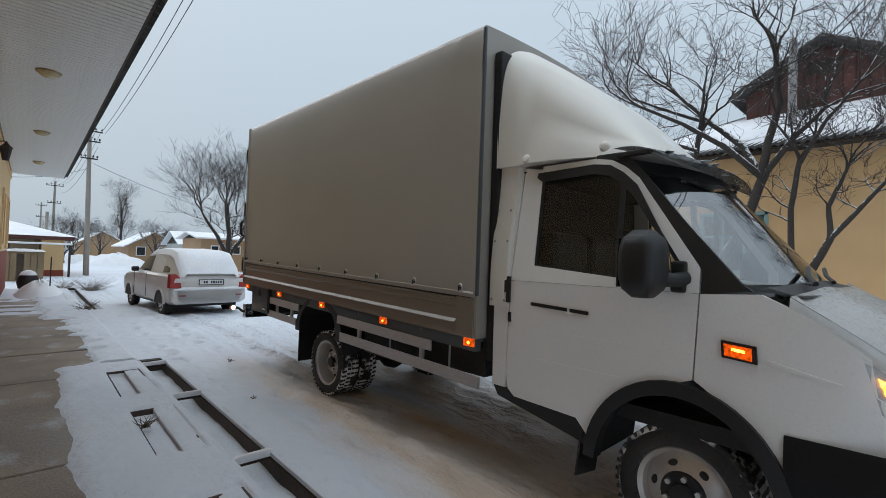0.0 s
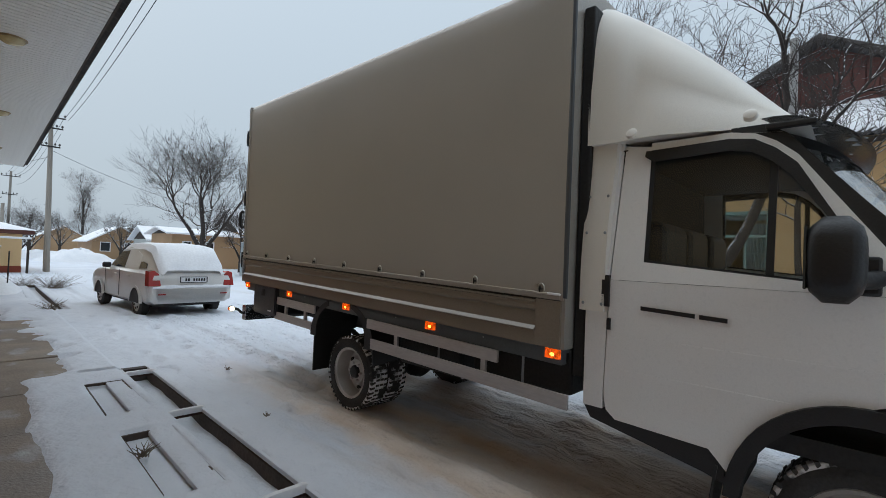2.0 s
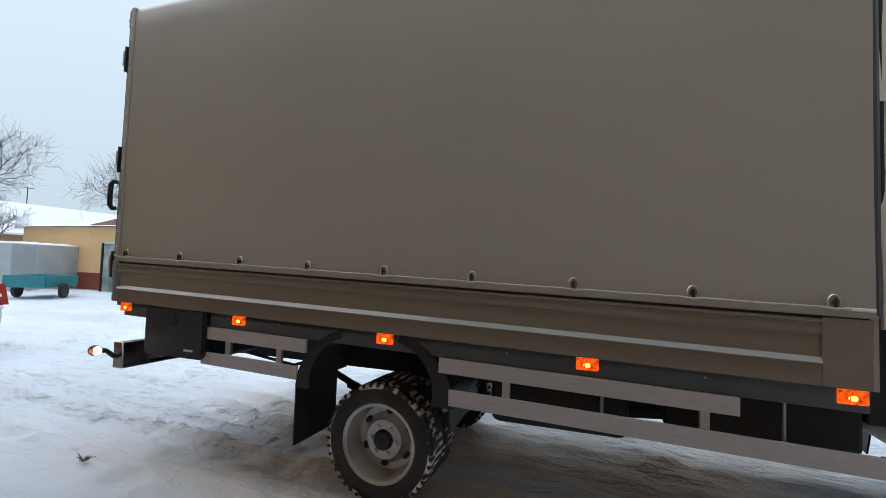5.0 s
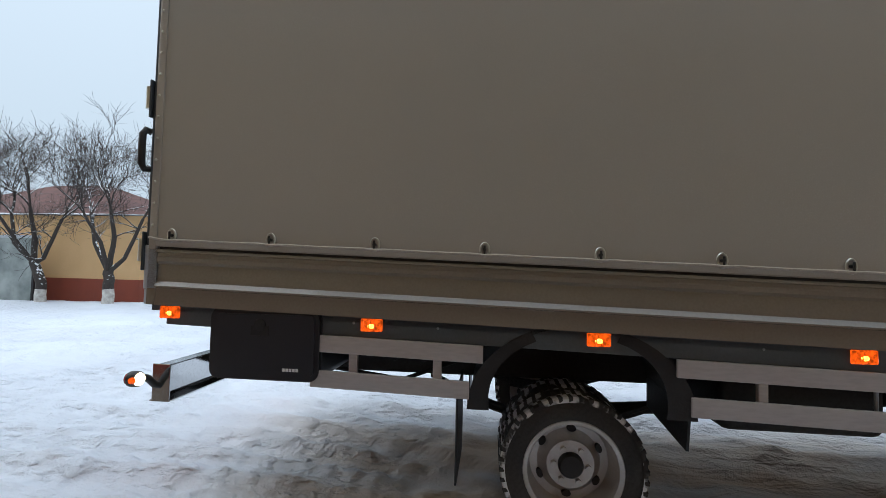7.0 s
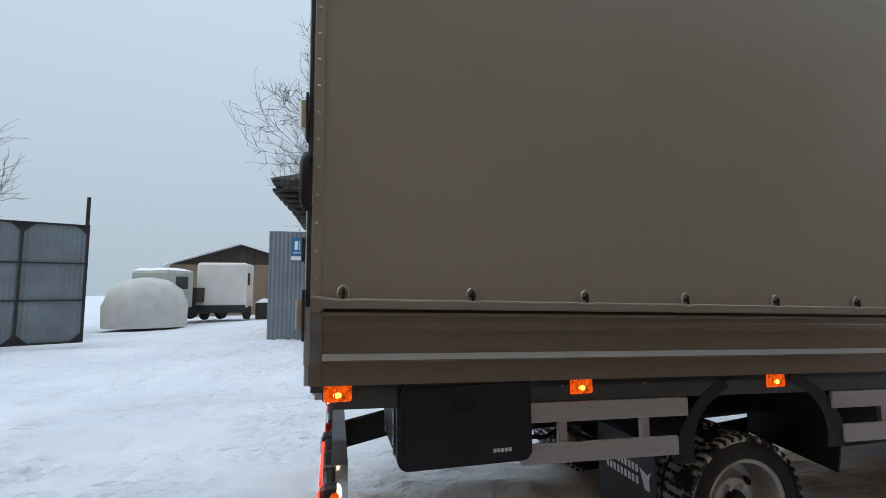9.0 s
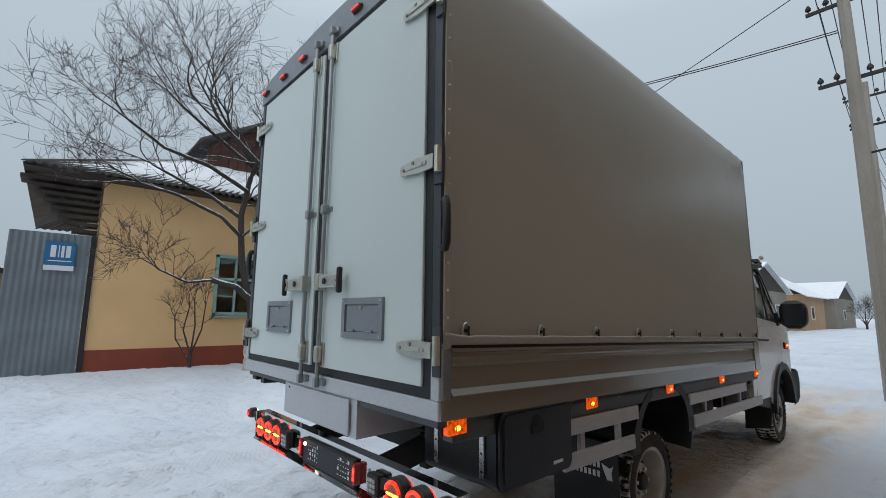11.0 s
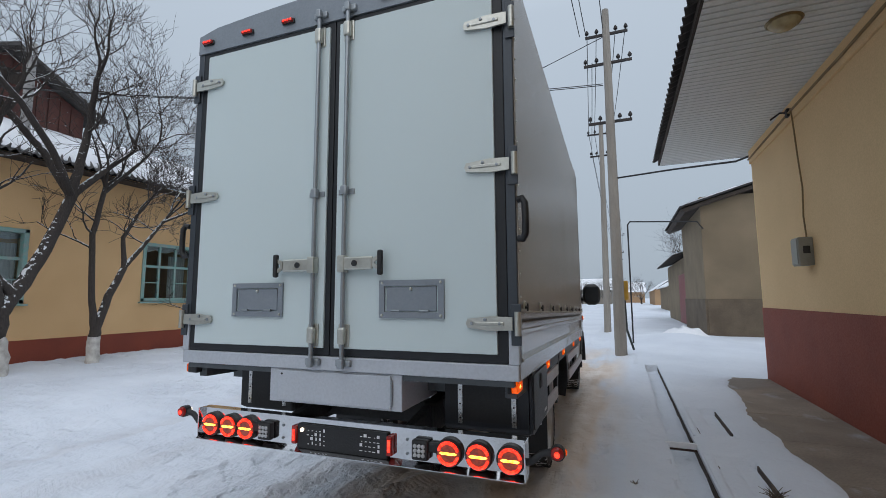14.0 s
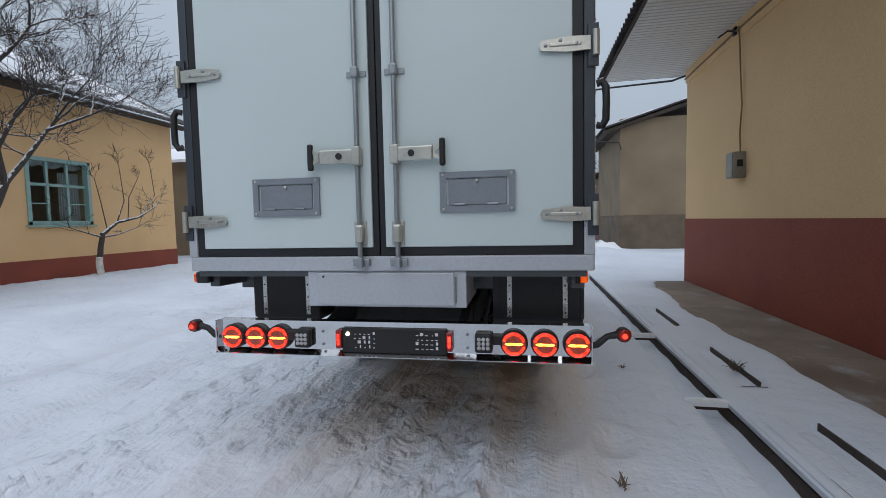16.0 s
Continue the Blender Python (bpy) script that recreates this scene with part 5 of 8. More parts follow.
# grab handles at the rear corners
for gx_, s in ((-0.012, -1), (TW + 0.012, 1)):
    hp = [(gx_, -0.002, 1.695), (gx_ + s * 0.022, 0.006, 1.69), (gx_ + s * 0.036, 0.012, 1.715), (gx_ + s * 0.038, 0.012, 1.79), (gx_ + s * 0.036, 0.012, 1.86), (gx_ + s * 0.022, 0.006, 1.885), (gx_, -0.002, 1.88)]
    part("grab_handle", ring_tube(B(), hp, 0.017, 10), M_BLACK, truck, "black plastic grab handle", smooth=True)


def led_bar(x, y, z, rotz=0.0):
    lamp = part("marker_lamp", cube(-0.045, 0.045, 0, 0.012, -0.016, 0.016, 0.006), M_BLACK, truck, "small red LED marker lamp", at=pose(x, y, z, 0, 0, rotz))
    part("lens", cube(-0.040, 0.040, 0.010, 0.026, -0.012, 0.012, 0.006), M_REDDULL, lamp)
    for k in range(4):
        part("diode", cube(-0.031 + k * 0.017, -0.020 + k * 0.017, 0.024, 0.028, -0.006, 0.006, 0.002), M_REDLAMP, lamp)


for lx in (2.01, 1.68, 1.365, 0.69, 0.36, 0.05):
    led_bar(lx, 0.010, 3.10)


# amber side lamps
def side_lamp(y, z, x=-0.002):
    lamp = part("side_lamp", cube(0.012, 0.03, -0.058, 0.058, -0.034, 0.034, 0.006), M_BLACK, truck, "lit amber side marker lamp", at=pose(x, y, z))
    part("lens", cube(-0.022, 0.012, -0.052, 0.052, -0.030, 0.030, 0.006), M_AMBER, lamp)
    part("bulb", lathe(B(), [(0.018, 0), (0.015, 0.003), (0.009, 0.005), (0.002, 0.006)], pose(-0.020, 0.0, -0.004, 0, -90, 0) @ Matrix.Diagonal((0.7, 1.1, 1, 1)), 10), M_AMBERHOT, lamp, smooth=True)
    for k in range(4):
        part("lens_rib", cube(-0.025, -0.020, -0.046 + k * 0.027, -0.040 + k * 0.027, -0.027, 0.027, 0.002, seg=1), M_AMBER, lamp)
    part("bracket", cube(0.005, 0.025, -0.02, 0.02, 0.03, 0.06), M_BLACK, lamp)


for ly in (-0.12, -1.137, -2.172, -3.252, -4.272):
    side_lamp(ly, 0.995 + RAKE * ly, 0.042)
lamp_l = part("side_lamp", cube(TW - 0.05, TW + 0.03, -0.16, -0.06, 0.955, 1.02, 0.01), M_BLACK, truck, "black side lamp body")
part("lens", cube(TW + 0.03, TW + 0.045, -0.155, -0.065, 0.96, 1.01, 0.006), M_AMBER, lamp_l)

# side guard rails
for z0, z1, y0, y1 in ((0.855, 0.935, -0.85, -1.66), (0.69, 0.77, -0.85, -1.60), (0.855, 0.935, -2.50, -3.88), (0.69, 0.775, -2.56, -4.38)):
    part("side_rail", R(cube(0.015, 0.035, y1, y0, z0, z1, 0.004)), M_ALU, truck, "matt aluminium side guard rail")
    part("side_rail", R(cube(TW - 0.035, TW - 0.015, y1, y0, z0, z1, 0.004)), M_ALU, truck)
for y in (-1.05, -1.45, -2.86, -3.75):
    post = part("rail_post", R(cube(0.035, 0.06, y - 0.02, y + 0.02, 0.69, 1.03, 0.003)), M_ALU, truck)
    part("post_bolt", R(lathe(B(), [(0.009, 0), (0.006, 0.006), (0.002, 0.007)], pose(0.035, y, 1.0, 0, -90, 0), 8)), M_ROD, post)
for y in (-3.32, -4.05):
    part("rail_stay", R(cyl(B(), (0.06, y, 0.70), (0.06, y, 1.0), 0.008, 8)), M_ROD, truck)

# tool box
def rounded(y0, y1, z0, z1, rad):
    """A rectangle's outline with round corners."""
    out = []
    for cy_, cz_, a0 in ((y1 - rad, z1 - rad, 0), (y0 + rad, z1 - rad, 90), (y0 + rad, z0 + rad, 180), (y1 - rad, z0 + rad, 270)):
        out += [(cy_ + rad * math.cos(math.radians(a0 + 15 * k)), cz_ + rad * math.sin(math.radians(a0 + 15 * k))) for k in range(7)]
    return out


M_TOOLBOX = mat("dark_blue_black_plastic", (0.012, 0.014, 0.019), (0.016, 0.018, 0.023), 3, 0.42, 0, 0.1, 120)
bm = prism(B(), rounded(-0.90, -0.345, 0.685, 1.028, 0.045), lambda u, v, w: Vector((0.022 + w, u, v)), 0.47)
tool = part("tool_box", bm, M_TOOLBOX, truck, "black plastic tool box under the bed")
part("lid", prism(B(), rounded(-0.893, -0.352, 0.692, 1.02, 0.042), lambda u, v, w: Vector((0.004 + w, u, v)), 0.014), M_TOOLBOX, tool)
part("lid_panel", prism(B(), rounded(-0.872, -0.373, 0.712, 1.0, 0.03), lambda u, v, w: Vector((-0.004 + w, u, v)), 0.008), M_TOOLBOX, tool)
part("lock_recess", cube(-0.008, -0.004, -0.65, -0.56, 0.90, 0.945, 0.002), M_CHASSIS, tool)
part("lock_cap", lathe(B(), [(0.03, 0), (0.028, 0.006), (0.01, 0.008)], pose(-0.004, -0.605, 0.95, 0, -90, 0), 16), M_CHASSIS, tool)
for k in range(5):
    part("mark_bar", cube(-0.0065, -0.004, -0.80 + k * 0.016, -0.788 + k * 0.016, 0.737, 0.751), M_WHITE, tool)
part("tool_box", cube(TW - 0.58, TW - 0.13, -0.80, -0.347, 0.69, 1.02, 0.03), M_BLACK, truck, "black plastic tool box under the bed")
for sx in (0.10, 0.40, TW - 0.50, TW - 0.22):
    strip = part("hanger_strip", cube(sx - 0.013, sx + 0.013, -0.343, -0.337, 0.73, 1.02, 0.001), M_STEEL, truck, "perforated steel hanger strip")
    for k in range(4):
        part("hole", cyl(B(), (sx, -0.337, 0.76 + k * 0.075), (sx, -0.335, 0.76 + k * 0.075), 0.005, 8), M_CHASSIS, strip)
part("rear_panel", cube(0.08, 0.46, -0.345, -0.34, 0.745, 1.02), M_BLACK, truck)
part("rear_panel", cube(TW - 0.565, TW - 0.145, -0.345, -0.34, 0.71, 1.02), M_BLACK, truck)

# grey locker under the rear sill
locker = part("locker", cube(0.60, 1.43, -0.50, -0.012, 0.845, 1.028, 0.004), M_FRAMEGREY, truck, "silver-grey locker below the sill")
part("locker_door", cube(0.66, 1.37, -0.012, 0.0, 0.855, 1.02, 0.004), M_FRAMEGREY, locker)
part("locker_hinge", cyl(B(), (0.655, -0.004, 0.87), (0.655, -0.004, 1.0), 0.006, 8), M_ROD, locker)
part("keyhole", cyl(B(), (1.34, 0.0, 1.0), (1.34, 0.003, 1.0), 0.006, 8), M_CHASSIS, locker)

# polished rear bumper with its lamps
BY = -0.10
bz0, bz1 = 0.565, 0.745
bprof = [(0.0, bz0 + 0.025), (0.045, bz0 + 0.004), (0.045, bz0), (-0.06, bz0), (-0.06, bz0 + 0.006), (-0.004, bz0 + 0.012), (-0.004, bz1 - 0.012), (-0.06, bz1 - 0.006), (-0.06, bz1), (0.0, bz1)]
bumper = part("bumper", prism(B(), bprof, lambda u, v, w: Vector((0.002 + w, BY + u, v)), 2.022), M_MIRRORSTEEL, truck, "polished stainless rear bumper")
part("end_plate", cube(-0.006, 0.002, BY - 0.06, BY + 0.03, bz0, bz1, 0.002), M_MIRRORSTEEL, bumper)
part("end_plate", cube(2.024, 2.032, BY - 0.06, BY + 0.03, bz0, bz1, 0.002), M_MIRRORSTEEL, bumper)
for x in (0.62, 1.38):
    part("bumper_arm", prism(B(), [(-0.05, 0.60), (-0.05, 0.72), (-0.75, 0.86), (-0.75, 0.74)], lambda u, v, w: Vector((x + w, BY + u, v)), 0.05), M_CHASSIS, truck)
zc = (bz0 + bz1) / 2
for cx in (0.066, 0.222, 0.374, 1.65, 1.785, 1.925):
    seat = part("tail_lamp", lathe(B(), [(0.069, 0), (0.069, 0.022), (0.063, 0.030), (0.060, 0.030)], pose(cx, BY, zc, -90, 0, 0), 32), M_BLACK, bumper, "round tail lamp with lit red LED ring")
    part("lens", lathe(B(), [(0.060, 0.0), (0.058, 0.030), (0.030, 0.036), (0.004, 0.037)], pose(cx, BY + 0.001, zc, -90, 0, 0), 32), M_TAILLENS, seat, "amber-lit smoked lens", smooth=True)
    for half in (0, 1):
        bm = B()
        a = [math.radians(15 + 150 * k / 18) + math.pi * half for k in range(19)]
        ring_tube(bm, [(cx + 0.051 * math.cos(t), BY + 0.036, zc + 0.051 * math.sin(t)) for t in a], 0.0078, 6)
        part("led_ring", bm, M_REDLAMP, seat, "lit red LED ring", smooth=True)
    part("indicator_bar", prism(B(), [(-0.046, 0), (-0.034, 0.0065), (0.034, 0.0065), (0.046, 0), (0.034, -0.0065), (-0.034, -0.0065)], lambda u, v, w: Vector((cx + u, BY + 0.030 + w, zc + v)), 0.0085), M_AMBERHOT, seat, "lit amber indicator bar")
for cx in (0.525, 1.505):
    w_ = part("work_lamp", cube(cx - 0.045, cx + 0.045, BY, BY + 0.045, zc - 0.05, zc + 0.05, 0.012), M_BLACK, bumper, "square black work lamp")
    for i in range(3):
        for j in range(3):
            part("diode", lathe(B(), [(0.0105, 0), (0.010, 0.005), (0.004, 0.008)], pose(cx - 0.022 + 0.022 * i, BY + 0.045, zc - 0.022 + 0.022 * j, -90, 0, 0), 10), M_CLEARLENS, w_)
    part("arm", cube(cx + (0.04 if cx > 1 else -0.10), cx + (0.10 if cx > 1 else -0.04), BY, BY + 0.03, zc - 0.01, zc + 0.04, 0.008), M_BLACK, w_)
plate = part("plate_panel", cube(0.715, 1.285, BY + 0.001, BY + 0.022, zc - 0.072, zc + 0.06, 0.006), M_BLACK, bumper, "black licence plate holder with pale printed bars")
random.seed(11)
for side_x in (0.76, 1.10):
    for j in range(4):
        for i in range(5):
            if random.random() < 0.92:
                w0 = random.uniform(0.006, 0.018)
                px, pz = side_x + i * 0.026, zc - 0.045 + j * 0.024
                part("print_bar", cube(px, px + w0, BY + 0.022, BY + 0.0232, pz, pz + random.choice((0.004, 0.016))), M_WHITE, plate)
for cx in (0.70, 1.30):
    r_ = part("reflector", cube(cx - 0.016, cx + 0.016, BY, BY + 0.035, zc - 0.05, zc + 0.05, 0.006), M_REDDULL, bumper, "small red lamp beside the plate")
    part("diode", cube(cx - 0.008, cx + 0.008, BY + 0.034, BY + 0.038, zc - 0.03, zc + 0.03, 0.003), M_REDLAMP, r_)
part("plate_light", lathe(B(), [(0.012, 0), (0.010, 0.012), (0.003, 0.016)], pose(1.25, BY + 0.02, zc + 0.03, -90, 0, 0), 12), M_WHITEGLOW, bumper, "small lit white lamp")
for cx in (0.61, 1.40):
    for dz in (-0.035, 0.035):
        part("bolt", lathe(B(), [(0.009, 0), (0.008, 0.005), (0.002, 0.006)], pose(cx, BY, zc + dz, -90, 0, 0), 6), M_ROD, bumper)
# side lamps on rubber arms
for x0, s in ((0.0, -1), (2.025, 1)):
    ob_ = part("outrigger_lamp", ring_tube(B(), [(x0, BY - 0.01, zc - 0.01), (x0 + s * 0.03, BY, zc), (x0 + s * 0.075, BY, zc + 0.04), (x0 + s * 0.13, BY, zc + 0.052), (x0 + s * 0.15, BY, zc + 0.052)], [0.017, 0.017, 0.016, 0.02, 0.034], 10), M_BLACK, truck, "lamp on a black rubber arm", smooth=True)
    lx = x0 + s * 0.15
    part("housing", lathe(B(), [(0.034, -0.02), (0.036, 0.0), (0.034, 0.02)], pose(lx, BY, zc + 0.052, -90, 0, 0), 16), M_BLACK, ob_)
    part("rear_lens", lathe(B(), [(0.031, 0.018), (0.026, 0.034), (0.008, 0.04)], pose(lx, BY, zc + 0.052, -90, 0, 0), 16), M_REDDULL, ob_, "lit red lens", smooth=True)
    part("diode", lathe(B(), [(0.016, 0.034), (0.012, 0.041), (0.003, 0.043)], pose(lx, BY, zc + 0.052, -90, 0, 0), 12), M_REDLAMP, ob_, smooth=True)
    part("front_lens", lathe(B(), [(0.031, 0.018), (0.026, 0.03), (0.008, 0.036)], pose(lx, BY, zc + 0.052, 90, 0, 0), 16), M_WHITEGLOW, ob_, "lit white front lens", smooth=True)
    part("side_lens", lathe(B(), [(0.016, 0.028), (0.014, 0.038), (0.004, 0.041)], pose(lx, BY - 0.012, zc + 0.052, 0, 90 * s, 0), 12), M_AMBER, ob_, "lit amber lens", smooth=True)

# ---------- running gear ----------
RT = 0.345
HUB = RT - 0.045


def wheel(name_label, at, dished, flip=False):
    """Wheel about the x axis, outer face towards -x at x = 0, tyre 0.2 wide."""
    ax = pose(0, 0, 0, 0, 90, 0)
    if dished:
        p = [(0.232, 0.0), (0.236, 0.004), (0.228, 0.010), (0.214, 0.012), (0.206, 0.03), (0.200, 0.13), (0.192, 0.145), (0.155, 0.145), (0.122, 0.115), (0.114, 0.085), (0.05, 0.082)]
    else:
        p = [(0.232, 0.0), (0.236, 0.006), (0.226, 0.018), (0.206, 0.03), (0.196, 0.075), (0.165, 0.060), (0.120, 0.030), (0.10, 0.026), (0.075, 0.04), (0.05, 0.04)]
    w = part("wheel", lathe(B(), p, ax, 48, "last"), M_RIM, truck, name_label, smooth=True, at=at)
    tp = [(0.228, 0.012), (0.240, 0.002), (0.27, -0.004), (0.31, 0.004), (0.332, 0.018), (0.338, 0.05), (0.338, 0.15), (0.332, 0.182), (0.31, 0.196), (0.27, 0.20), (0.228, 0.19)]
    ty = part("tyre", lathe(B(), tp, ax, 56, "none"), M_RUBBER, w, "black winter tyre", smooth=True)
    part("snow_packing", lathe(B(), [(0.318, 0.002), (0.334, 0.007), (0.3425, 0.018), (0.3432, 0.05), (0.3432, 0.15), (0.3425, 0.182), (0.334, 0.193), (0.318, 0.199)], ax, 56, "none"), M_PACKED, w, "tread packed with snow")
    bm = B()
    n = 44
    for k in range(n):
        t = 2 * math.pi * k / n
        rot = Matrix.Rotation(t, 4, "X")
        box(bm, 0.004, 0.050, -0.009, 0.010, 0.322, 0.3455, m=rot @ pose(0, 0, 0, 0, 0, 8))
        box(bm, 0.150, 0.196, -0.010, 0.009, 0.322, 0.3455, m=rot @ pose(0, 0, 0, 0, 0, 8))
        rot2 = Matrix.Rotation(t + math.pi / n, 4, "X")
        box(bm, 0.058, 0.096, -0.010, 0.010, 0.33, 0.346, m=rot2)
        box(bm, 0.104, 0.142, -0.010, 0.010, 0.33, 0.346, m=rot2)
    part("tread", bm, M_RUBBER, w)
    hx = 0.085 if dished else 0.012
    hub = part("hub", lathe(B(), [(0.062, 0.06 if not dished else 0.09), (0.060, hx - 0.02), (0.05, hx - 0.035), (0.02, hx - 0.04)], ax, 24), M_BLACK, w, "black hub", smooth=True)
    if not dished:
        part("hub_plate", lathe(B(), [(0.112, 0.034), (0.108, 0.016), (0.06, 0.008), (0.02, 0.006)], ax, 28, "last"), M_BLACK, w, "black centre plate", smooth=True)
    for k in range(6):
        t = 2 * math.pi * k / 6 + 0.3
        c = (0.083 * math.cos(t), 0.083 * math.sin(t))
        zb = 0.082 if dished else 0.014
        part("wheel_nut", cyl(B(), (zb - 0.022, c[0], c[1]), (zb + 0.01, c[0], c[1]), 0.014, 6), M_ZINC if not dished else M_RIM, w)
        t2 = t + math.pi / 6
        c2 = ((0.158 if dished else 0.148) * math.cos(t2), (0.158 if dished else 0.148) * math.sin(t2))
        zb2 = 0.134 if dished else 0.047
        d = Vector((0.0, math.cos(t2), math.sin(t2)))
        tang = Vector((0.0, -math.sin(t2), math.cos(t2)))
        bm = B()
        ell = [Vector((zb2 - 0.010, c2[0], c2[1])) + d * (0.015 * math.cos(u)) + tang * (0.023 * math.sin(u)) for u in (2 * math.pi * i / 14 for i in range(14))]
        loft(bm, [ell, [v + Vector((0.02, 0, 0)) for v in ell]])
        part("vent_hole", bm, M_CHASSIS, w)
    return w


wheel("front wheel with silver rim and snowy tread", pose(0.16, -5.64, HUB, 20), False)
wheel("outer rear wheel with dished silver rim", pose(0.15, -2.09, HUB, 47), True)
wheel("inner rear wheel", pose(0.57, -2.09, HUB, 47) @ pose(0, 0, 0, 0, 0, 180), True)
wheel("front wheel", pose(TW - 0.16, -5.64, HUB) @ pose(0, 0, 0, 0, 0, 180), False)
wheel("outer rear wheel", pose(TW - 0.15, -2.09, HUB) @ pose(0, 0, 0, 0, 0, 180), True)
wheel("inner rear wheel", pose(TW - 0.57, -2.09, HUB), True)
for x in (0.60, TW - 0.68):
    part("frame_rail", cube(x, x + 0.07, -5.2, -0.45, 0.62, 0.80, 0.01), M_CHASSIS, truck)
    sp = [(-1.35 - 1.5 * k / 12, 0.62 - 0.22 * math.sin(math.pi * k / 12)) for k in range(13)]
    for lay in range(3):
        pts = sp[lay * 2: 13 - lay * 2]
        part("leaf_spring", prism(B(), [(a, b - 0.022 * lay) for a, b in pts] + [(a, b - 0.018 - 0.022 * lay) for a, b in reversed(pts)], lambda u, v, w: Vector((x + w, u, v)), 0.07), M_CHASSIS, truck)
part("axle", cyl(B(), (0.3, -2.09, HUB), (TW - 0.3, -2.09, HUB), 0.06, 14), M_CHASSIS, truck, smooth=True)
part("differential", lathe(B(), [(0.05, -0.2), (0.15, -0.1), (0.18, 0), (0.15, 0.1), (0.05, 0.2)], pose(TW / 2, -2.09, HUB, 0, 90, 0), 20), M_CHASSIS, truck, smooth=True)
part("prop_shaft", cyl(B(), (TW / 2, -2.2, HUB + 0.02), (TW / 2, -4.9, 0.55), 0.04, 12), M_CHASSIS, truck, smooth=True)
part("front_axle", cyl(B(), (0.25, -5.64, HUB), (TW - 0.25, -5.64, HUB), 0.05, 12), M_CHASSIS, truck)
for y in (-0.6, -1.4, -2.8, -3.6, -4.6):
    part("frame_crossmember", cube(0.67, TW - 0.68, y - 0.05, y + 0.05, 0.65, 0.78), M_CHASSIS, truck)
part("fuel_tank", cube(0.16, 0.58, -3.45, -2.75, 0.52, 0.86, 0.05, seg=3), M_CHASSIS, truck, smooth=True)
part("battery_tray", cube(0.12, 0.58, -4.35, -3.6, 0.62, 0.90, 0.02), M_CHASSIS, truck)
part("exhaust_silencer", cyl(B(), (1.35, -3.9, 0.48), (1.35, -2.9, 0.46), 0.1, 16), M_CHASSIS, truck, smooth=True)
part("air_tube", ring_tube(B(), [(0.5, -0.35, 0.86), (0.56, -0.6, 0.66), (0.52, -1.2, 0.6), (0.6, -1.5, 0.7)], 0.012, 8), M_CHASSIS, truck)
for y in (-1.18, -1.34):
    part("tow_eye", ring_tube(B(), [(0.35, y + 0.03 * math.cos(a), 0.78 + 0.035 * math.sin(a)) for a in (i * math.pi / 6 for i in range(13))], 0.009, 6), M_CHASSIS, truck)

# arched rear mudguards with hanging flaps
def mudguard(x0, x1):
    bm = B()
    arc = [(-2.09 + 0.475 * math.cos(t), 0.60 + 0.385 * math.sin(t)) for t in (math.pi * (0.02 + 0.96 * k / 16) for k in range(17))]
    out = [(-2.09 + (a + 2.09) * 1.035, 0.60 + (b - 0.60) * 1.045) for a, b in arc]
    prism(bm, arc + out[::-1], lambda u, v, w: Vector((x0 + w, u, v)), x1 - x0)
    g = part("mudguard", bm, M_BLACK, truck, "black plastic arched mudguard")
    for a0, a1, deep in ((0.0, 0.36, 0.10), (0.62, 1.0, 0.13)):
        ts = [math.pi * (a0 + (a1 - a0) * k / 10) for k in range(11)]
        outer_ = [(-2.09 + 0.50 * math.cos(t), 0.60 + 0.40 * math.sin(t)) for t in ts]
        inner_ = [(-2.09 + (0.50 - deep * (1 - 0.55 * math.sin(t))) * math.cos(t), 0.60 + (0.40 - 0.05) * math.sin(t)) for t in ts]
        part("guard_cheek", prism(B(), outer_ + inner_[::-1], lambda u, v, w: Vector((x0 - 0.004 + w, u, v)), 0.02), M_BLACK, g)
    for y, zb in ((-2.565, 0.46),):
        part("mud_flap", prism(B(), [(x0, 0.66), (x1, 0.66), (x1, zb + 0.05), (x0 + 0.03, zb)], lambda u, v, w: Vector((u, y + w, v)), 0.012), M_BLACK, g, "black rubber mud flap")
    return g


mg = mudguard(0.03, 0.56)
mudguard(TW - 0.56, TW - 0.03)
# printed flaps behind the rear wheels
for x0 in (0.10, TW - 0.56):
    fl = part("mud_flap", cube(x0, x0 + 0.46, -1.545, -1.535, 0.22, 0.66, 0.004), M_BLACK, truck, "black rubber flap with white printed bars")
    for k, (w0, w1) in enumerate(((0.13, 0.36), (0.13, 0.40))):
        n = 8 + k
        for i in range(n):
            a = x0 + w1 - 0.02 - (w1 - w0) * i / n
            part("print_bar", cube(a - 0.018, a, -1.535, -1.5335, 0.50 - 0.055 * k, 0.535 - 0.055 * k), M_WHITE, fl)
    part("emblem", prism(B(), [(x0 + .04, .44), (x0 + .075, .44), (x0 + .095, .49), (x0 + .11, .53), (x0 + .085, .52), (x0 + .055, .51), (x0 + .03, .53), (x0 + .045, .49)], lambda u, v, w: Vector((u, -1.535 + w, v)), 0.0015), M_WHITE, fl, "white animal-shaped emblem blot")

# ---------- cab ----------
def cy(yw):
    return yw - 6.46


def sx(z, y=-5.5):
    """The cab's side: upright below the belt, leaning in above it, drawn in at the nose."""
    x = 0.05 + max(0.0, z - 1.30) * 0.13
    if y < -6.0:
        x += 0.22 * ((-6.0 - y) / 0.6) ** 2
    return x + 0.015 * max(0.0, 0.95 - z)


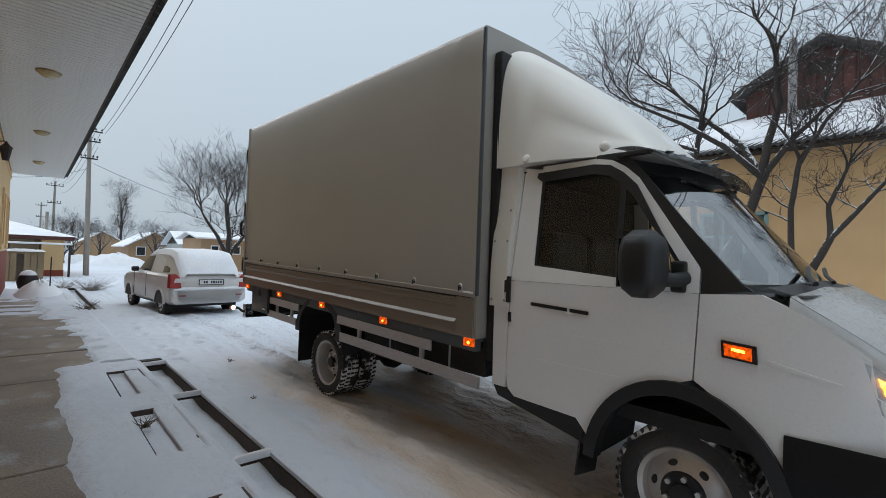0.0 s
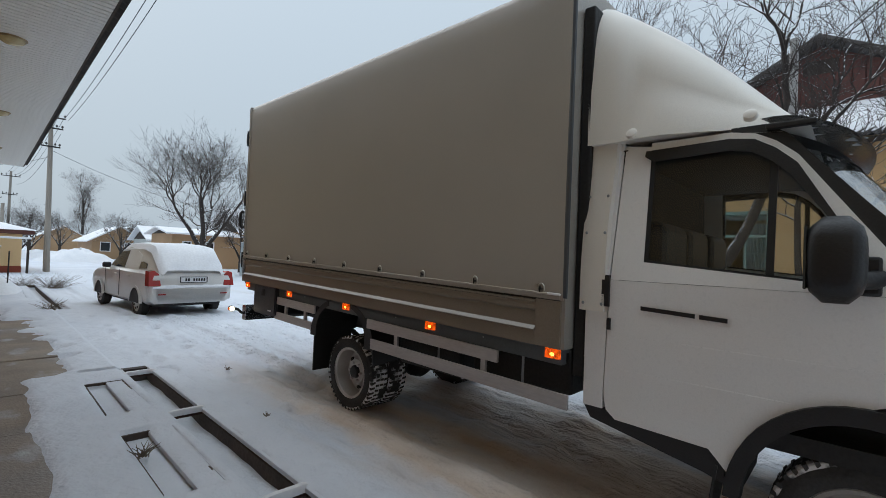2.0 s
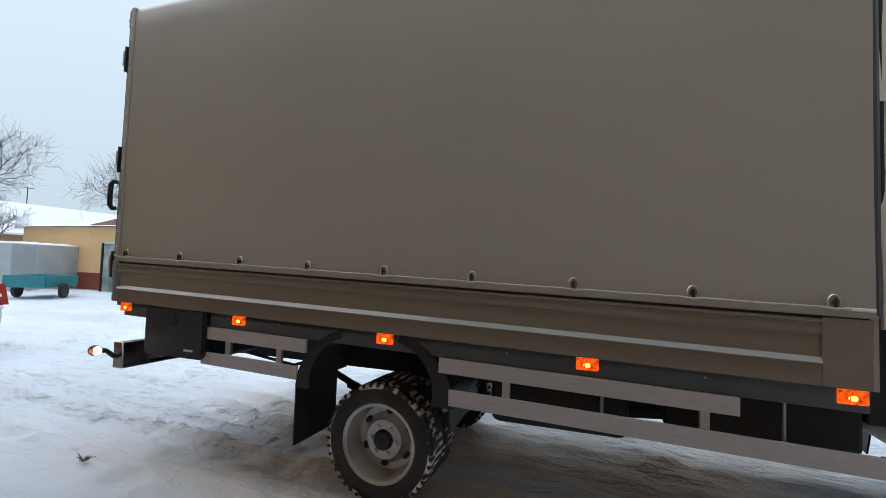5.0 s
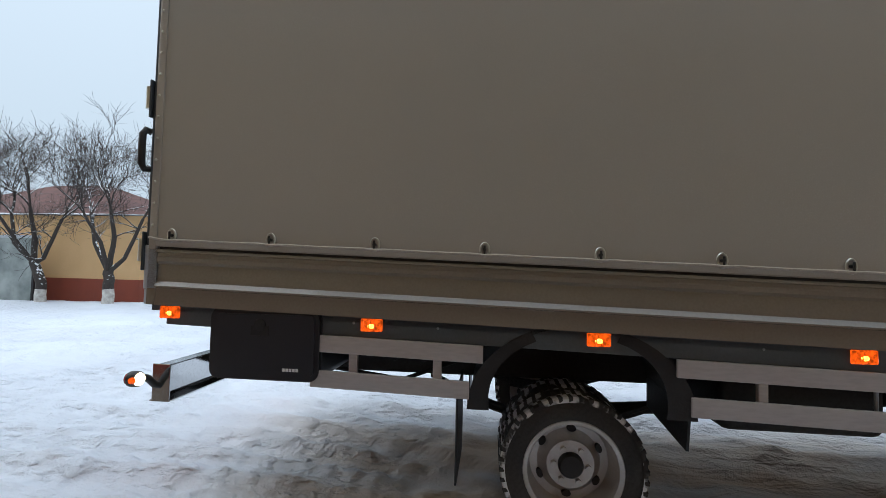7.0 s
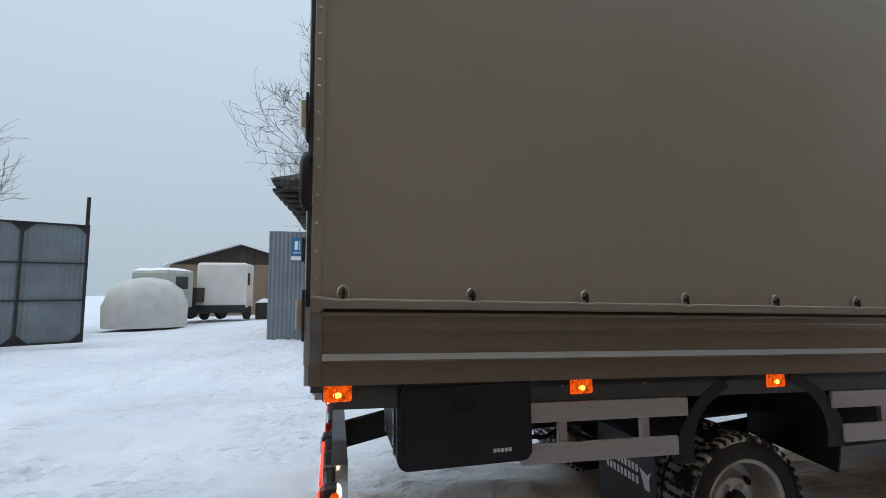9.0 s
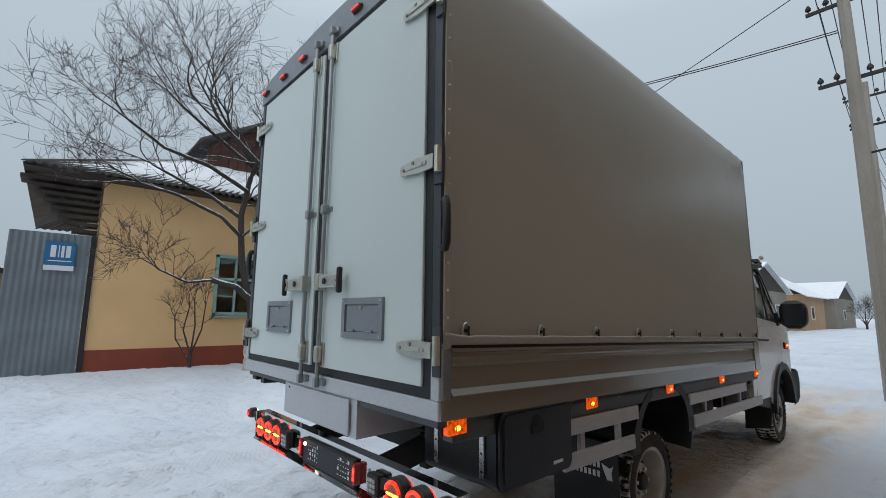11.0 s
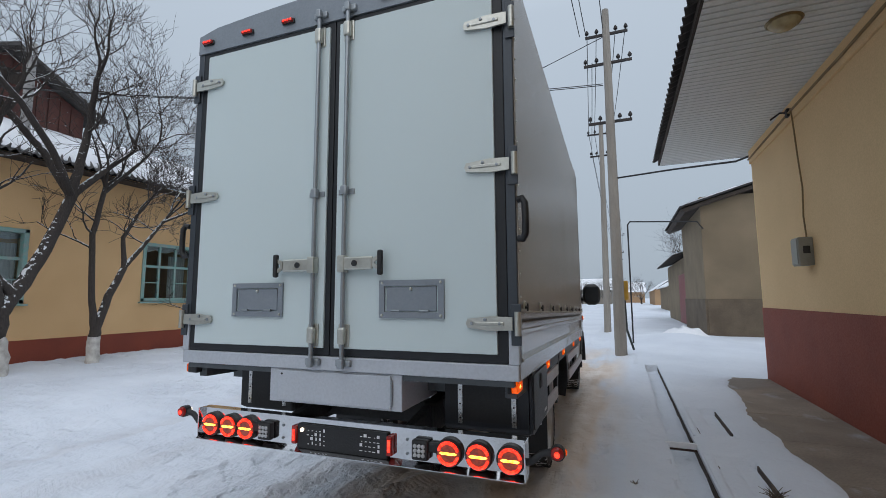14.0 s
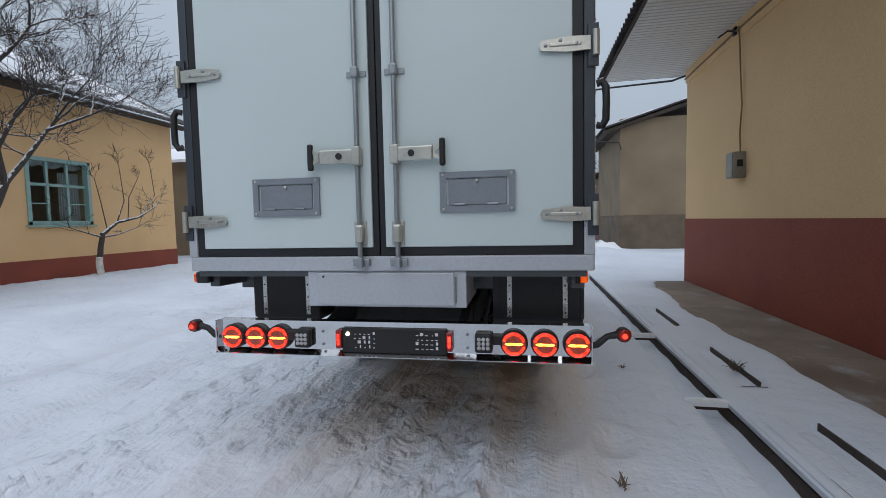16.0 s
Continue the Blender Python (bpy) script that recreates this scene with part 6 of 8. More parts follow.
def K(bm):
    """The cab is a little narrower and taller than its drawing."""
    for v in bm.verts:
        v.co.x = TW / 2 + (v.co.x - TW / 2) * 0.955
        yw = v.co.y + 6.46
        v.co.y = 1.9 + (yw - 1.9) * 1.03 - 6.46
        v.co.z = 0.55 + (v.co.z - 0.565) * 1.06
    return bm


def skin(poly, thick=0.035, off=0.0, mirror=False):
    """A body panel from (street y, z) corners that follows the cab's side."""
    bm = prism(B(), poly, lambda u, v, w: Vector((w, cy(u), v)), thick)
    lo, hi = min(u for u, v in poly), max(u for u, v in poly)
    cuts = [k * 0.06 for k in range(-4, 9) if lo + 0.01 < k * 0.06 < hi - 0.01]
    for u in cuts:
        bmesh.ops.bisect_plane(bm, geom=bm.verts[:] + bm.edges[:] + bm.faces[:], plane_co=(0, cy(u), 0), plane_no=(0, 1, 0))
    for zc_ in (0.95, 1.30):
        if min(v for u, v in poly) + 0.02 < zc_ < max(v for u, v in poly) - 0.02:
            bmesh.ops.bisect_plane(bm, geom=bm.verts[:] + bm.edges[:] + bm.faces[:], plane_co=(0, 0, zc_), plane_no=(0, 0, 1))
    for p_ in bm.verts:
        x = sx(p_.co.z, p_.co.y) + off + p_.co.x
        p_.co.x = TW - x if mirror else x
    return K(bm)


def arc(cyy, cz, ry, rz, a0, a1, n=10):
    return [(cyy + ry * math.cos(math.radians(a0 + (a1 - a0) * k / n)), cz + rz * math.sin(math.radians(a0 + (a1 - a0) * k / n))) for k in range(n + 1)]


cab = part("cab_core", K(cube(0.12, TW - 0.12, cy(1.92), cy(1.88), 0.62, 2.0, 0.01)), M_CAB, truck, "white cab shell")
# wheel arch line, front wheel centred at y 0.86
WA = (0.86, 0.345)
archline = arc(WA[0], WA[1] + 0.03, 0.47, 0.50, 12, 168, 16)   # from rear to front over the top
for mir in (False, True):
    door_low = [(1.885, 1.30), (1.905, 0.70), (1.89, 0.62), (1.84, 0.58), (1.40, 0.565)] + [p for p in archline if 0.80 < p[0] < 1.33] + [(0.795, 0.90), (0.775, 1.30)]
    door = part("cab_door", skin(door_low, mirror=mir), M_CAB, truck, "white cab door with black tinted window", smooth=False)
    up = 1.302
    part("window_frame", skin([(1.885, up), (1.855, 2.02), (1.72, 2.0), (1.72, up)], mirror=mir), M_CAB, door)
    part("window_frame", skin([(1.72, 1.965), (1.72, 2.02), (1.36, 2.02), (1.26, 2.0), (1.18, 1.955), (1.10, 1.885), (0.775, 1.42), (0.775, up), (0.83, up), (0.835, 1.40), (1.11, 1.82), (1.18, 1.895), (1.26, 1.945), (1.36, 1.965)], mirror=mir), M_CAB, door)
    part("belt_strip", skin([(1.72, 1.302), (1.72, 1.40), (0.84, 1.325), (0.83, 1.302)], mirror=mir), M_CAB, door)
    gl = part("window", skin([(1.72, 1.40), (1.72, 1.965), (1.36, 1.965), (1.26, 1.945), (1.18, 1.895), (1.11, 1.82), (0.835, 1.40), (0.84, 1.325)], 0.006, 0.012, mir), M_AUTOGLASS, door, "dark tinted side window")
    part("window_seal", skin([(1.725, 1.39), (1.725, 1.975), (1.36, 1.975), (1.26, 1.955), (1.17, 1.90), (1.10, 1.83), (0.825, 1.40), (0.83, 1.315), (0.86, 1.335), (0.86, 1.40), (1.125, 1.81), (1.19, 1.88), (1.27, 1.93), (1.36, 1.95), (1.70, 1.95), (1.70, 1.41), (0.86, 1.335), (0.83, 1.315)], 0.008, 0.006, mir), M_SEAL, door)
    part("rain_guard", skin([(1.74, 1.975), (1.745, 1.945), (1.70, 1.915), (1.36, 1.93), (1.27, 1.912), (1.19, 1.862), (1.12, 1.79), (0.95, 1.545), (0.94, 1.56), (1.10, 1.845), (1.18, 1.92), (1.26, 1.97), (1.36, 1.985)], 0.012, -0.022, mir), M_BLACK, door, "smoked rain guard")
    part("divider", skin([(1.20, 1.36), (1.20, 1.93), (1.17, 1.90), (1.17, 1.36)], 0.01, 0.004, mir), M_SEAL, door)
    for zz in (1.005, 0.83):
        part("crease", skin([(1.88, zz + 0.012), (1.88, zz - 0.010), (1.10 if zz < .9 else .80, zz - 0.010), (1.10 if zz < .9 else .80, zz + 0.012)], 0.008, -0.0035, mir), M_CAB, door)
    part("door_handle", skin([(1.885, 1.325), (1.925, 1.325), (1.925, 1.16), (1.885, 1.16)], 0.05, -0.02, mir), M_BLACK, door, "black recessed door handle")
    part("door_lock", skin([(1.875, 1.10), (1.895, 1.10), (1.895, 1.04), (1.875, 1.04)], 0.04, -0.012, mir), M_BLACK, door)
    part("badge_bar", skin([(1.72, 1.178), (1.72, 1.158), (1.47, 1.146), (1.47, 1.166)], 0.012, -0.010, mir), M_BLACK, door, "dark trim strip")
    part("badge_bar", skin([(1.45, 1.165), (1.45, 1.145), (1.335, 1.14), (1.335, 1.16)], 0.012, -0.010, mir), M_BLACK, door)
    # rear corner panel behind the door and the gap seal
    part("cab_corner", skin([(2.02, 0.62), (2.02, 1.30), (1.892, 1.30), (1.912, 0.62)], 0.05, 0.0, mir), M_CAB, truck)
    part("cab_corner", skin([(2.02, 1.302), (2.0, 2.04), (1.862, 2.04), (1.892, 1.302)], 0.05, 0.0, mir), M_CAB, truck)
    # front wing
    wing = [(0.768, 1.30), (0.53, 1.315), (0.36, 1.235), (0.18, 1.10), (0.16, 0.96), (0.05, 0.90), (-0.02, 0.66), (0.40, 0.66)] + [p for p in reversed(archline) if p[0] < 0.78] + [(0.788, 0.90)]
    part("front_wing", skin(wing, 0.04, 0.0, mir), M_CAB, truck, "white front wing", smooth=True)
    part("wing_crease", skin([(0.50, 1.045), (0.50, 1.03), (0.30, 0.985), (0.26, 0.99), (0.30, 1.0)], 0.01, -0.006, mir), M_CAB, truck)
    # arch lip and sill
    outer = arc(WA[0], WA[1] + 0.03, 0.475, 0.505, 2, 178, 22)
    inner = arc(WA[0], WA[1] + 0.03, 0.41, 0.435, 2, 178, 22)
    bm = B()
    prism(bm, outer + inner[::-1], lambda u, v, w: Vector((TW - (0.022 + w) if mir else 0.022 + w, cy(u), v)), 0.09)
    part("wheel_arch_lip", K(bm), M_BLACK, truck, "black plastic wheel arch lip")
    bm = B()
    liner = arc(WA[0], WA[1] + 0.03, 0.42, 0.45, 2, 178, 18)
    l2 = arc(WA[0], WA[1] + 0.03, 0.43, 0.46, 2, 178, 18)
    prism(bm, liner + l2[::-1], lambda u, v, w: Vector((TW - (0.10 + w) if mir else 0.10 + w, cy(u), v)), 0.5)
    part("wheel_arch_liner", K(bm), M_CHASSIS, truck)
    part("sill", skin([(2.02, 0.62), (1.90, 0.615), (1.84, 0.575), (1.38, 0.56), (1.335, 0.50), (1.335, 0.425), (1.42, 0.45), (1.98, 0.555)], 0.09, 0.012, mir), M_BLACK, truck, "black plastic sill")
    part("mud_flap", K(prism(B(), [(0.06, 0.50), (0.34, 0.50), (0.34, 0.20), (0.08, 0.24)], lambda u, v, w: Vector((TW - u if mir else u, cy(1.36) + w + 0.15 * (0.5 - v), v)), 0.012)), M_BLACK, truck)
    # black quarter between door and windscreen
    part("pillar_trim", skin([(0.768, 1.302), (0.768, 1.405), (1.095, 1.872), (1.175, 1.942), (1.255, 1.985), (1.36, 2.008), (1.36, 2.04), (1.22, 2.04), (1.14, 1.985), (0.87, 1.66), (0.61, 1.36), (0.56, 1.325)], 0.03, 0.008, mir), M_BLACK, truck, "black windscreen pillar trim")
    # indicator
    ind = part("indicator", skin([(0.675, 1.105), (0.54, 1.095), (0.535, 1.02), (0.67, 1.03)], 0.03, -0.018, mir), M_BLACK, truck, "lit amber wing indicator")
    part("lens", skin([(0.662, 1.093), (0.556, 1.085), (0.553, 1.032), (0.658, 1.042)], 0.02, -0.028, mir), M_AMBER, ind)
    part("bulb", skin([(0.63, 1.078), (0.58, 1.074), (0.58, 1.062), (0.63, 1.066)], 0.01, -0.032, mir), M_AMBERHOT, ind)
    # headlamp
    hl = part("headlamp", skin([(0.20, 1.085), (0.02, 0.99), (-0.10, 0.86), (0.06, 0.80), (0.15, 0.90)], 0.06, 0.0, mir), M_CLEARLENS, truck, "clear headlamp with amber indicator")
    part("indicator_lens", skin([(0.16, 1.03), (0.10, 1.00), (0.09, 0.97), (0.14, 0.97)], 0.02, -0.006, mir), M_AMBERHOT, hl)
    # roof marker lamps
    for yy in (1.80, 1.27):
        rl = part("roof_lamp", K(lathe(B(), [(0.022, 0), (0.030, 0.008), (0.028, 0.03), (0.012, 0.04)], pose(TW - 0.075 if mir else 0.075, cy(yy), 2.055, 0, 60 if mir else -60, 0), 14)), M_FAIRING, truck, "small cream roof marker lamp", smooth=True)
# cab floor, dash, seats in the gloom
M_LINING = mat("dark_cab_lining", (0.035, 0.033, 0.032), (0.028, 0.026, 0.025), 4, 0.9, 0, 0.1)
part("cab_lining", K(cube(0.14, TW - 0.14, cy(1.87), cy(1.845), 0.62, 2.0)), M_LINING, truck, "dark cloth lining of the cab")
part("headliner", K(cube(0.20, TW - 0.20, cy(1.84), cy(1.12), 1.955, 1.985, 0.01)), M_LINING, truck)
part("cab_floor", K(cube(0.12, TW - 0.12, cy(1.88), cy(0.3), 0.62, 0.70)), M_CHASSIS, truck)
part("dashboard", K(cube(0.14, TW - 0.14, cy(0.85), cy(0.45), 0.95, 1.32, 0.05)), M_BLACK, truck)
for x in (0.2, 0.75, 1.35):
    st = part("cab_seat", K(cube(x, x + 0.5, cy(1.72), cy(1.15), 0.75, 1.05, 0.06)), M_BLACK, truck, "dark cab seat")
    part("backrest", K(cube(x, x + 0.5, cy(1.80), cy(1.66), 1.0, 1.62, 0.05)), M_BLACK, st)
part("steering_wheel", K(ring_tube(B(), [(1.55 + 0.19 * math.cos(a), cy(1.02) + 0.08 * math.sin(a), 1.33 + 0.17 * math.sin(a)) for a in (i * math.pi / 10 for i in range(21))], 0.015, 8)), M_BLACK, truck)
# roof
bm = B()
rows = []
for k in range(9):
    t = k / 8
    yw = 2.0 - 0.84 * t
    z0 = 2.02 - 0.03 * max(0, t - .7) * 3
    rows.append([(TW / 2 + (TW / 2 - 0.14) * u, cy(yw), z0 + 0.06 * (1 - u * u)) for u in [-1 + i / 6 for i in range(13)]])
loft(bm, rows, closed=False, caps=False)
bmesh.ops.solidify(bm, geom=bm.faces[:], thickness=0.02)
part("roof", K(bm), M_CAB, truck, smooth=True)
# windscreen and its black surround
def screen_rows(off, grow):
    out = []
    for k in range(9):
        t = k / 8
        yw, z = 1.06 - 0.56 * t - off * 0.6, 1.985 - 0.63 * t + off
        half = TW / 2 - 0.15 + 0.07 * t + grow
        out.append([(TW / 2 + half * u, cy(yw + 0.20 * u * u - 0.10), z) for u in [-1 + i / 7 for i in range(15)]])
    return out


bm = loft(B(), screen_rows(0.0, 0.0), closed=False, caps=False)
ws = part("windscreen", K(bm), M_SCREEN, truck, "windscreen with black wipers", smooth=True)
bm = loft(B(), [r_ for r_ in screen_rows(0.006, 0.0)[:2]], closed=False, caps=False)
part("shade_band", K(bm), M_BLACK, ws, smooth=True)
for x in (0.45, 1.15):
    part("wiper", K(ring_tube(B(), [(x - 0.25, cy(0.36), 1.37), (x, cy(0.415), 1.40), (x + 0.38, cy(0.46), 1.44)], 0.011, 6)), M_BLACK, ws)
# cowl
bm = B()
rows = []
for k in range(5):
    t = k / 4
    yw, z = 0.52 - 0.14 * t, 1.345 - 0.035 * t
    rows.append([(TW / 2 + (TW / 2 - 0.115) * u, cy(yw + 0.10 * u * u - 0.10), z + 0.03 * (1 - u * u)) for u in [-1 + i / 7 for i in range(15)]])
loft(bm, rows, closed=False, caps=False)
part("cowl", K(bm), M_BLACK, truck, "black plastic cowl with vents", smooth=True)
for k in range(6):
    part("cowl_vent", K(cube(0.5, 0.85, cy(0.40) + 0.012 * k, cy(0.40) + 0.012 * k + 0.005, 1.352, 1.362)), M_CHASSIS, truck)
# bonnet
bm = B()
rows = []
for k in range(11):
    t = k / 10
    yw = 0.40 - 0.62 * t
    z = 1.315 - 0.27 * t - 0.10 * t ** 3
    half = TW / 2 - 0.075 - 0.30 * t ** 2
    rows.append([(TW / 2 + half * u, cy(yw + 0.13 * u * u - 0.10 * (1 - t)), z + 0.035 * (1 - u ** 4) + 0.012 * math.exp(-((abs(u) - 0.62) / 0.12) ** 2) - 0.06 * t * u * u) for u in [-1 + i / 10 for i in range(21)]])
loft(bm, rows, closed=False, caps=False)
bmesh.ops.solidify(bm, geom=bm.faces[:], thickness=0.015)
part("bonnet", K(bm), M_CAB, truck, "white sloping bonnet", smooth=True)
# rounded shoulder of each wing up to the bonnet's edge
for mir in (False, True):
    rows = []
    for k in range(9):
        t = 0.075 * k
        yb, zb, xb = 0.43 - 0.52 * t, 1.315 - 0.33 * t - 0.10 * t ** 3, 0.075 + 0.30 * t ** 2
        zw = 1.315 - (0.53 - yb) * 0.47 if yb > 0.36 else 1.235 - (0.36 - yb) * 0.75
        xw = sx(zw, cy(yb))
        rows.append([(TW - x if mir else x, cy(yb), z) for x, z in ((xw, zw - 0.02), (xw + 0.002, zw), (xw * 0.6 + xb * 0.4, zb * 0.45 + zw * 0.55 + 0.004), (xb - 0.004, zb - 0.002), (xb - 0.002, zb - 0.014))])
    bm = loft(B(), rows, closed=False, caps=False)
    bmesh.ops.solidify(bm, geom=bm.faces[:], thickness=0.006)
    part("wing_shoulder", K(bm), M_CAB, truck, smooth=True)
# nose and front bumper
bm = B()
loft(bm, [[(TW / 2 + (TW / 2 - 0.30) * u, cy(-0.16 + 0.16 * u * u), z) for u in [-1 + i / 6 for i in range(13)]] for z in (0.70, 0.98)], closed=False, caps=False)
part("grille", K(bm), M_BLACK, truck, "black front grille", smooth=True)
bm = B()
rows = []
for z, o in ((0.36, 0.04), (0.42, 0.0), (0.60, -0.02), (0.72, 0.0), (0.755, 0.05)):
    pts = [(0.035 + o * 0.2, cy(0.44), z)]
    for i in range(13):
        u = -1 + i / 6
        pts.append((TW / 2 + (TW / 2 - 0.06 - o * 0.3) * u, cy(-0.30 + 0.30 * abs(u) ** 3 + o), z))
    pts.append((TW - 0.035 - o * 0.2, cy(0.44), z))
    rows.append(pts)
loft(bm, rows, closed=False, caps=False)
bmesh.ops.solidify(bm, geom=bm.faces[:], thickness=0.02)
part("front_bumper", K(bm), M_BLACK, truck, "black plastic front bumper", smooth=True)
# sun visor over the windscreen
bm = B()
rows = []
for k in range(7):
    t = k / 6
    rows.append([(TW / 2 + (TW / 2 - 0.11 - 0.02 * t) * u, cy(1.20 - 0.30 * t + 0.10 * u * u - 0.06), 2.055 + 0.02 * math.sin(math.pi * t) - 0.085 * t ** 1.5 + 0.02 * (1 - u * u)) for u in [-1 + i / 7 for i in range(15)]])
loft(bm, rows, closed=False, caps=False)
bmesh.ops.solidify(bm, geom=bm.faces[:], thickness=0.012)
visor = part("sun_visor", K(bm), mat("gloss_black_visor", (0.012, 0.016, 0.02), None, 3, 0.15, 0, 0.0), truck, "glossy black sun visor with snow on it", smooth=True)
random.seed(5)
bm = B()
for k in range(22):
    u, t = random.uniform(-0.8, 0.9), random.uniform(0.15, 0.85)
    p = Vector((TW / 2 + (TW / 2 - 0.12) * u, cy(1.20 - 0.30 * t + 0.10 * u * u - 0.06), 2.055 + 0.02 * math.sin(math.pi * t) - 0.085 * t ** 1.5 + 0.02 * (1 - u * u) + 0.002))
    r0 = random.uniform(0.015, 0.05)
    lathe(bm, [(r0 * 0.7, 0), (r0 * 0.5, 0.004), (r0 * 0.2, 0.005)], Matrix.Translation(p) @ pose(0, 0, 0, 16, 0, random.uniform(0, 90)) @ Matrix.Diagonal((1.6, 0.7, 1, 1)), 9)
part("snow_dusting", K(bm), M_SNOW, visor, smooth=True, kind="stuff")
for x in (0.13, TW - 0.13):
    part("visor_bracket", K(cube(x - 0.02, x + 0.02, cy(1.22), cy(1.04), 2.005, 2.03, 0.006)), M_BLACK, visor)

# roof fairing: upright flanks at the back, sloping nose, snow on top
def fairing_rows(grow=0.0):
    rows = []
    n = 30
    for k in range(n + 1):
        t = k / n
        yw = 2.05 - 0.98 * t
        top = 2.045 + 0.90 * (1 - t) ** 0.92 * (1.0 if t > 0 else 0.985) + 0.05 * math.sin(math.pi * t)
        half = TW / 2 - 0.065 - 0.05 * t - 0.22 * smooth01(0.35, 1.0, t) * 0.7
        base = 2.035
        row = []
        for i in range(41):
            a = math.pi * i / 40
            ca, sa = math.cos(a), math.sin(a)
            ex = 0.30 + 0.35 * t
            zz = base + (top - base + grow) * abs(sa) ** (0.42 + 0.2 * t)
            # flank drawn in behind a rounded pillar, with a crease above a flared skirt
            up_ = (zz - base) / max(0.05, top - base)
            dent = 0.04 * smooth01(0.15, 0.26, t) * (1 - smooth01(0.75, 1.0, t)) * smooth01(0.22 + 0.1 * t, 0.30 + 0.1 * t, up_) * (1 - smooth01(0.86, 0.95, up_))
            skirt = 0.03 * (1 - smooth01(0.04, 0.22, up_)) * smooth01(0.15, 0.3, t)
            row.append((TW / 2 - (half + grow - dent + skirt) * math.copysign(abs(ca) ** ex, ca), cy(yw), zz))
        rows.append(row)
    return rows


fair = part("roof_fairing", K(loft(B(), fairing_rows())), M_FAIRING, truck, "cream-white fibreglass roof fairing", smooth=True)
bm = B()
fr = fairing_rows(0.006)
rows = [[(x, y, z - 0.014 + 0.02 * noise.noise(Vector((x * 3, y * 3, 1))) + 0.01 * noise.noise(Vector((x * 9, y * 9, 1)))) for x, y, z in r_[15:26]] for r_ in fr[5:28]]
loft(bm, rows, closed=False, caps=False)
part("snow_cover", K(bm), M_SNOW, fair, "thin snow on the fairing", smooth=True)
# side deflectors between cab and box
for mir in (False, True):
    bm = B()
    rows = []
    for k in range(11):
        t = k / 10
        z = 1.13 + 0.93 * t
        w = 0.15 + 0.02 * smooth01(1.6, 2.06, z)
        x = 0.030 + 0.075 * smooth01(1.30, 2.06, z)
        pts = [(x + 0.06, 2.06), (x + 0.01, 2.055), (x, 2.03), (x, 2.06 - w), (x + 0.035, 2.06 - w - 0.01), (x + 0.05, 2.03)]
        rows.append([(TW - a if mir else a, cy(b), z) for a, b in pts])
    loft(bm, rows)
    dfl = part("side_deflector", K(bm), M_FAIRING, truck, "cream-white side wind deflector", smooth=True)
    for z in (1.17, 1.55, 1.75):
        for yy in (2.03, 1.925):
            part("screw", K(lathe(B(), [(0.009, 0), (0.006, 0.005), (0.002, 0.006)], pose(TW - 0.03 - 0.075 * smooth01(1.30, 2.06, z) if mir else 0.03 + 0.075 * smooth01(1.30, 2.06, z), cy(yy), z, 0, 90 if mir else -90, 0), 8)), M_ROD, dfl)

# mirrors on black arms
for mir in (False, True):
    def mx(x):
        return TW - x if mir else x
    bm = B()
    rows = []
    for k in range(9):
        t = k / 8
        z = 1.275 + 0.31 * t
        e = (1 - abs(2 * t - 1) ** 4) ** 0.4 if 0 < t < 1 else 0.45
        rows.append([(mx(-0.15 + 0.14 * e * math.copysign(abs(math.cos(a)) ** 0.5, math.cos(a))), cy(0.96) + 0.088 * e * math.copysign(abs(math.sin(a)) ** 0.5, math.sin(a)), z) for a in (2 * math.pi * i / 28 for i in range(28))])
    loft(bm, rows)
    mr = part("wing_mirror", K(bm), M_BLACK, truck, "large black door mirror", smooth=True)
    part("mirror_glass", K(cube(min(mx(-0.26), mx(-0.06)), max(mx(-0.26), mx(-0.06)), cy(0.96) + 0.080, cy(0.96) + 0.089, 1.32, 1.55, 0.004)), M_GLASSDARK, mr, "mirror glass")
    part("arm", K(ring_tube(B(), [(mx(-0.04), cy(0.90), 1.36), (mx(0.0), cy(0.86), 1.36), (mx(0.06), cy(0.84), 1.37)], 0.035, 10)), M_BLACK, mr, smooth=True)
    part("foot", K(cube(min(mx(0.03), mx(0.075)), max(mx(0.03), mx(0.075)), cy(0.90), cy(0.83), 1.30, 1.45, 0.012)), M_BLACK, mr)
# ---------- bare trees ----------
def branch(store, p, d, length, r, level, rng, droop=0.0, kink=0.28, kids=5):
    """Grows one limb and what springs from it; store gathers (points, radii) by thickness."""
    n = 6 if level < 2 else 4
    pts, rad = [p.copy()], [r]
    q, dd = p.copy(), d.normalized()
    for i in range(n):
        dd = (dd + Vector((rng.uniform(-1, 1), rng.uniform(-1, 1), rng.uniform(-0.7, 0.9))) * kink + Vector((0, 0, -droop))).normalized()
        q = q + dd * (length / n)
        pts.append(q.copy())
        rad.append(r * (1 - 0.62 * (i + 1) / n))
    store.append((pts, rad))
    if level >= 4 or r < 0.004:
        return
    for k in range(kids + (1 if level < 2 else 0)):
        t = rng.uniform(0.25, 1.0) if k else 1.0
        i = min(n - 1, int(t * n))
        base = pts[i].lerp(pts[i + 1], t * n - i) if t < 1 else pts[-1]
        along = (pts[i + 1] - pts[i]).normalized()
        side = along.orthogonal().normalized()
        side.rotate(Matrix.Rotation(rng.uniform(0, 6.283), 3, along))
        new_d = (along * rng.uniform(0.6, 1.1) + side * rng.uniform(0.55, 1.15) + Vector((0, 0, 0.2))).normalized()
        branch(store, base, new_d, length * rng.uniform(0.5, 0.82), max(0.0058, rad[i] * rng.uniform(0.5, 0.72)), level + 1, rng, droop, kink, kids)


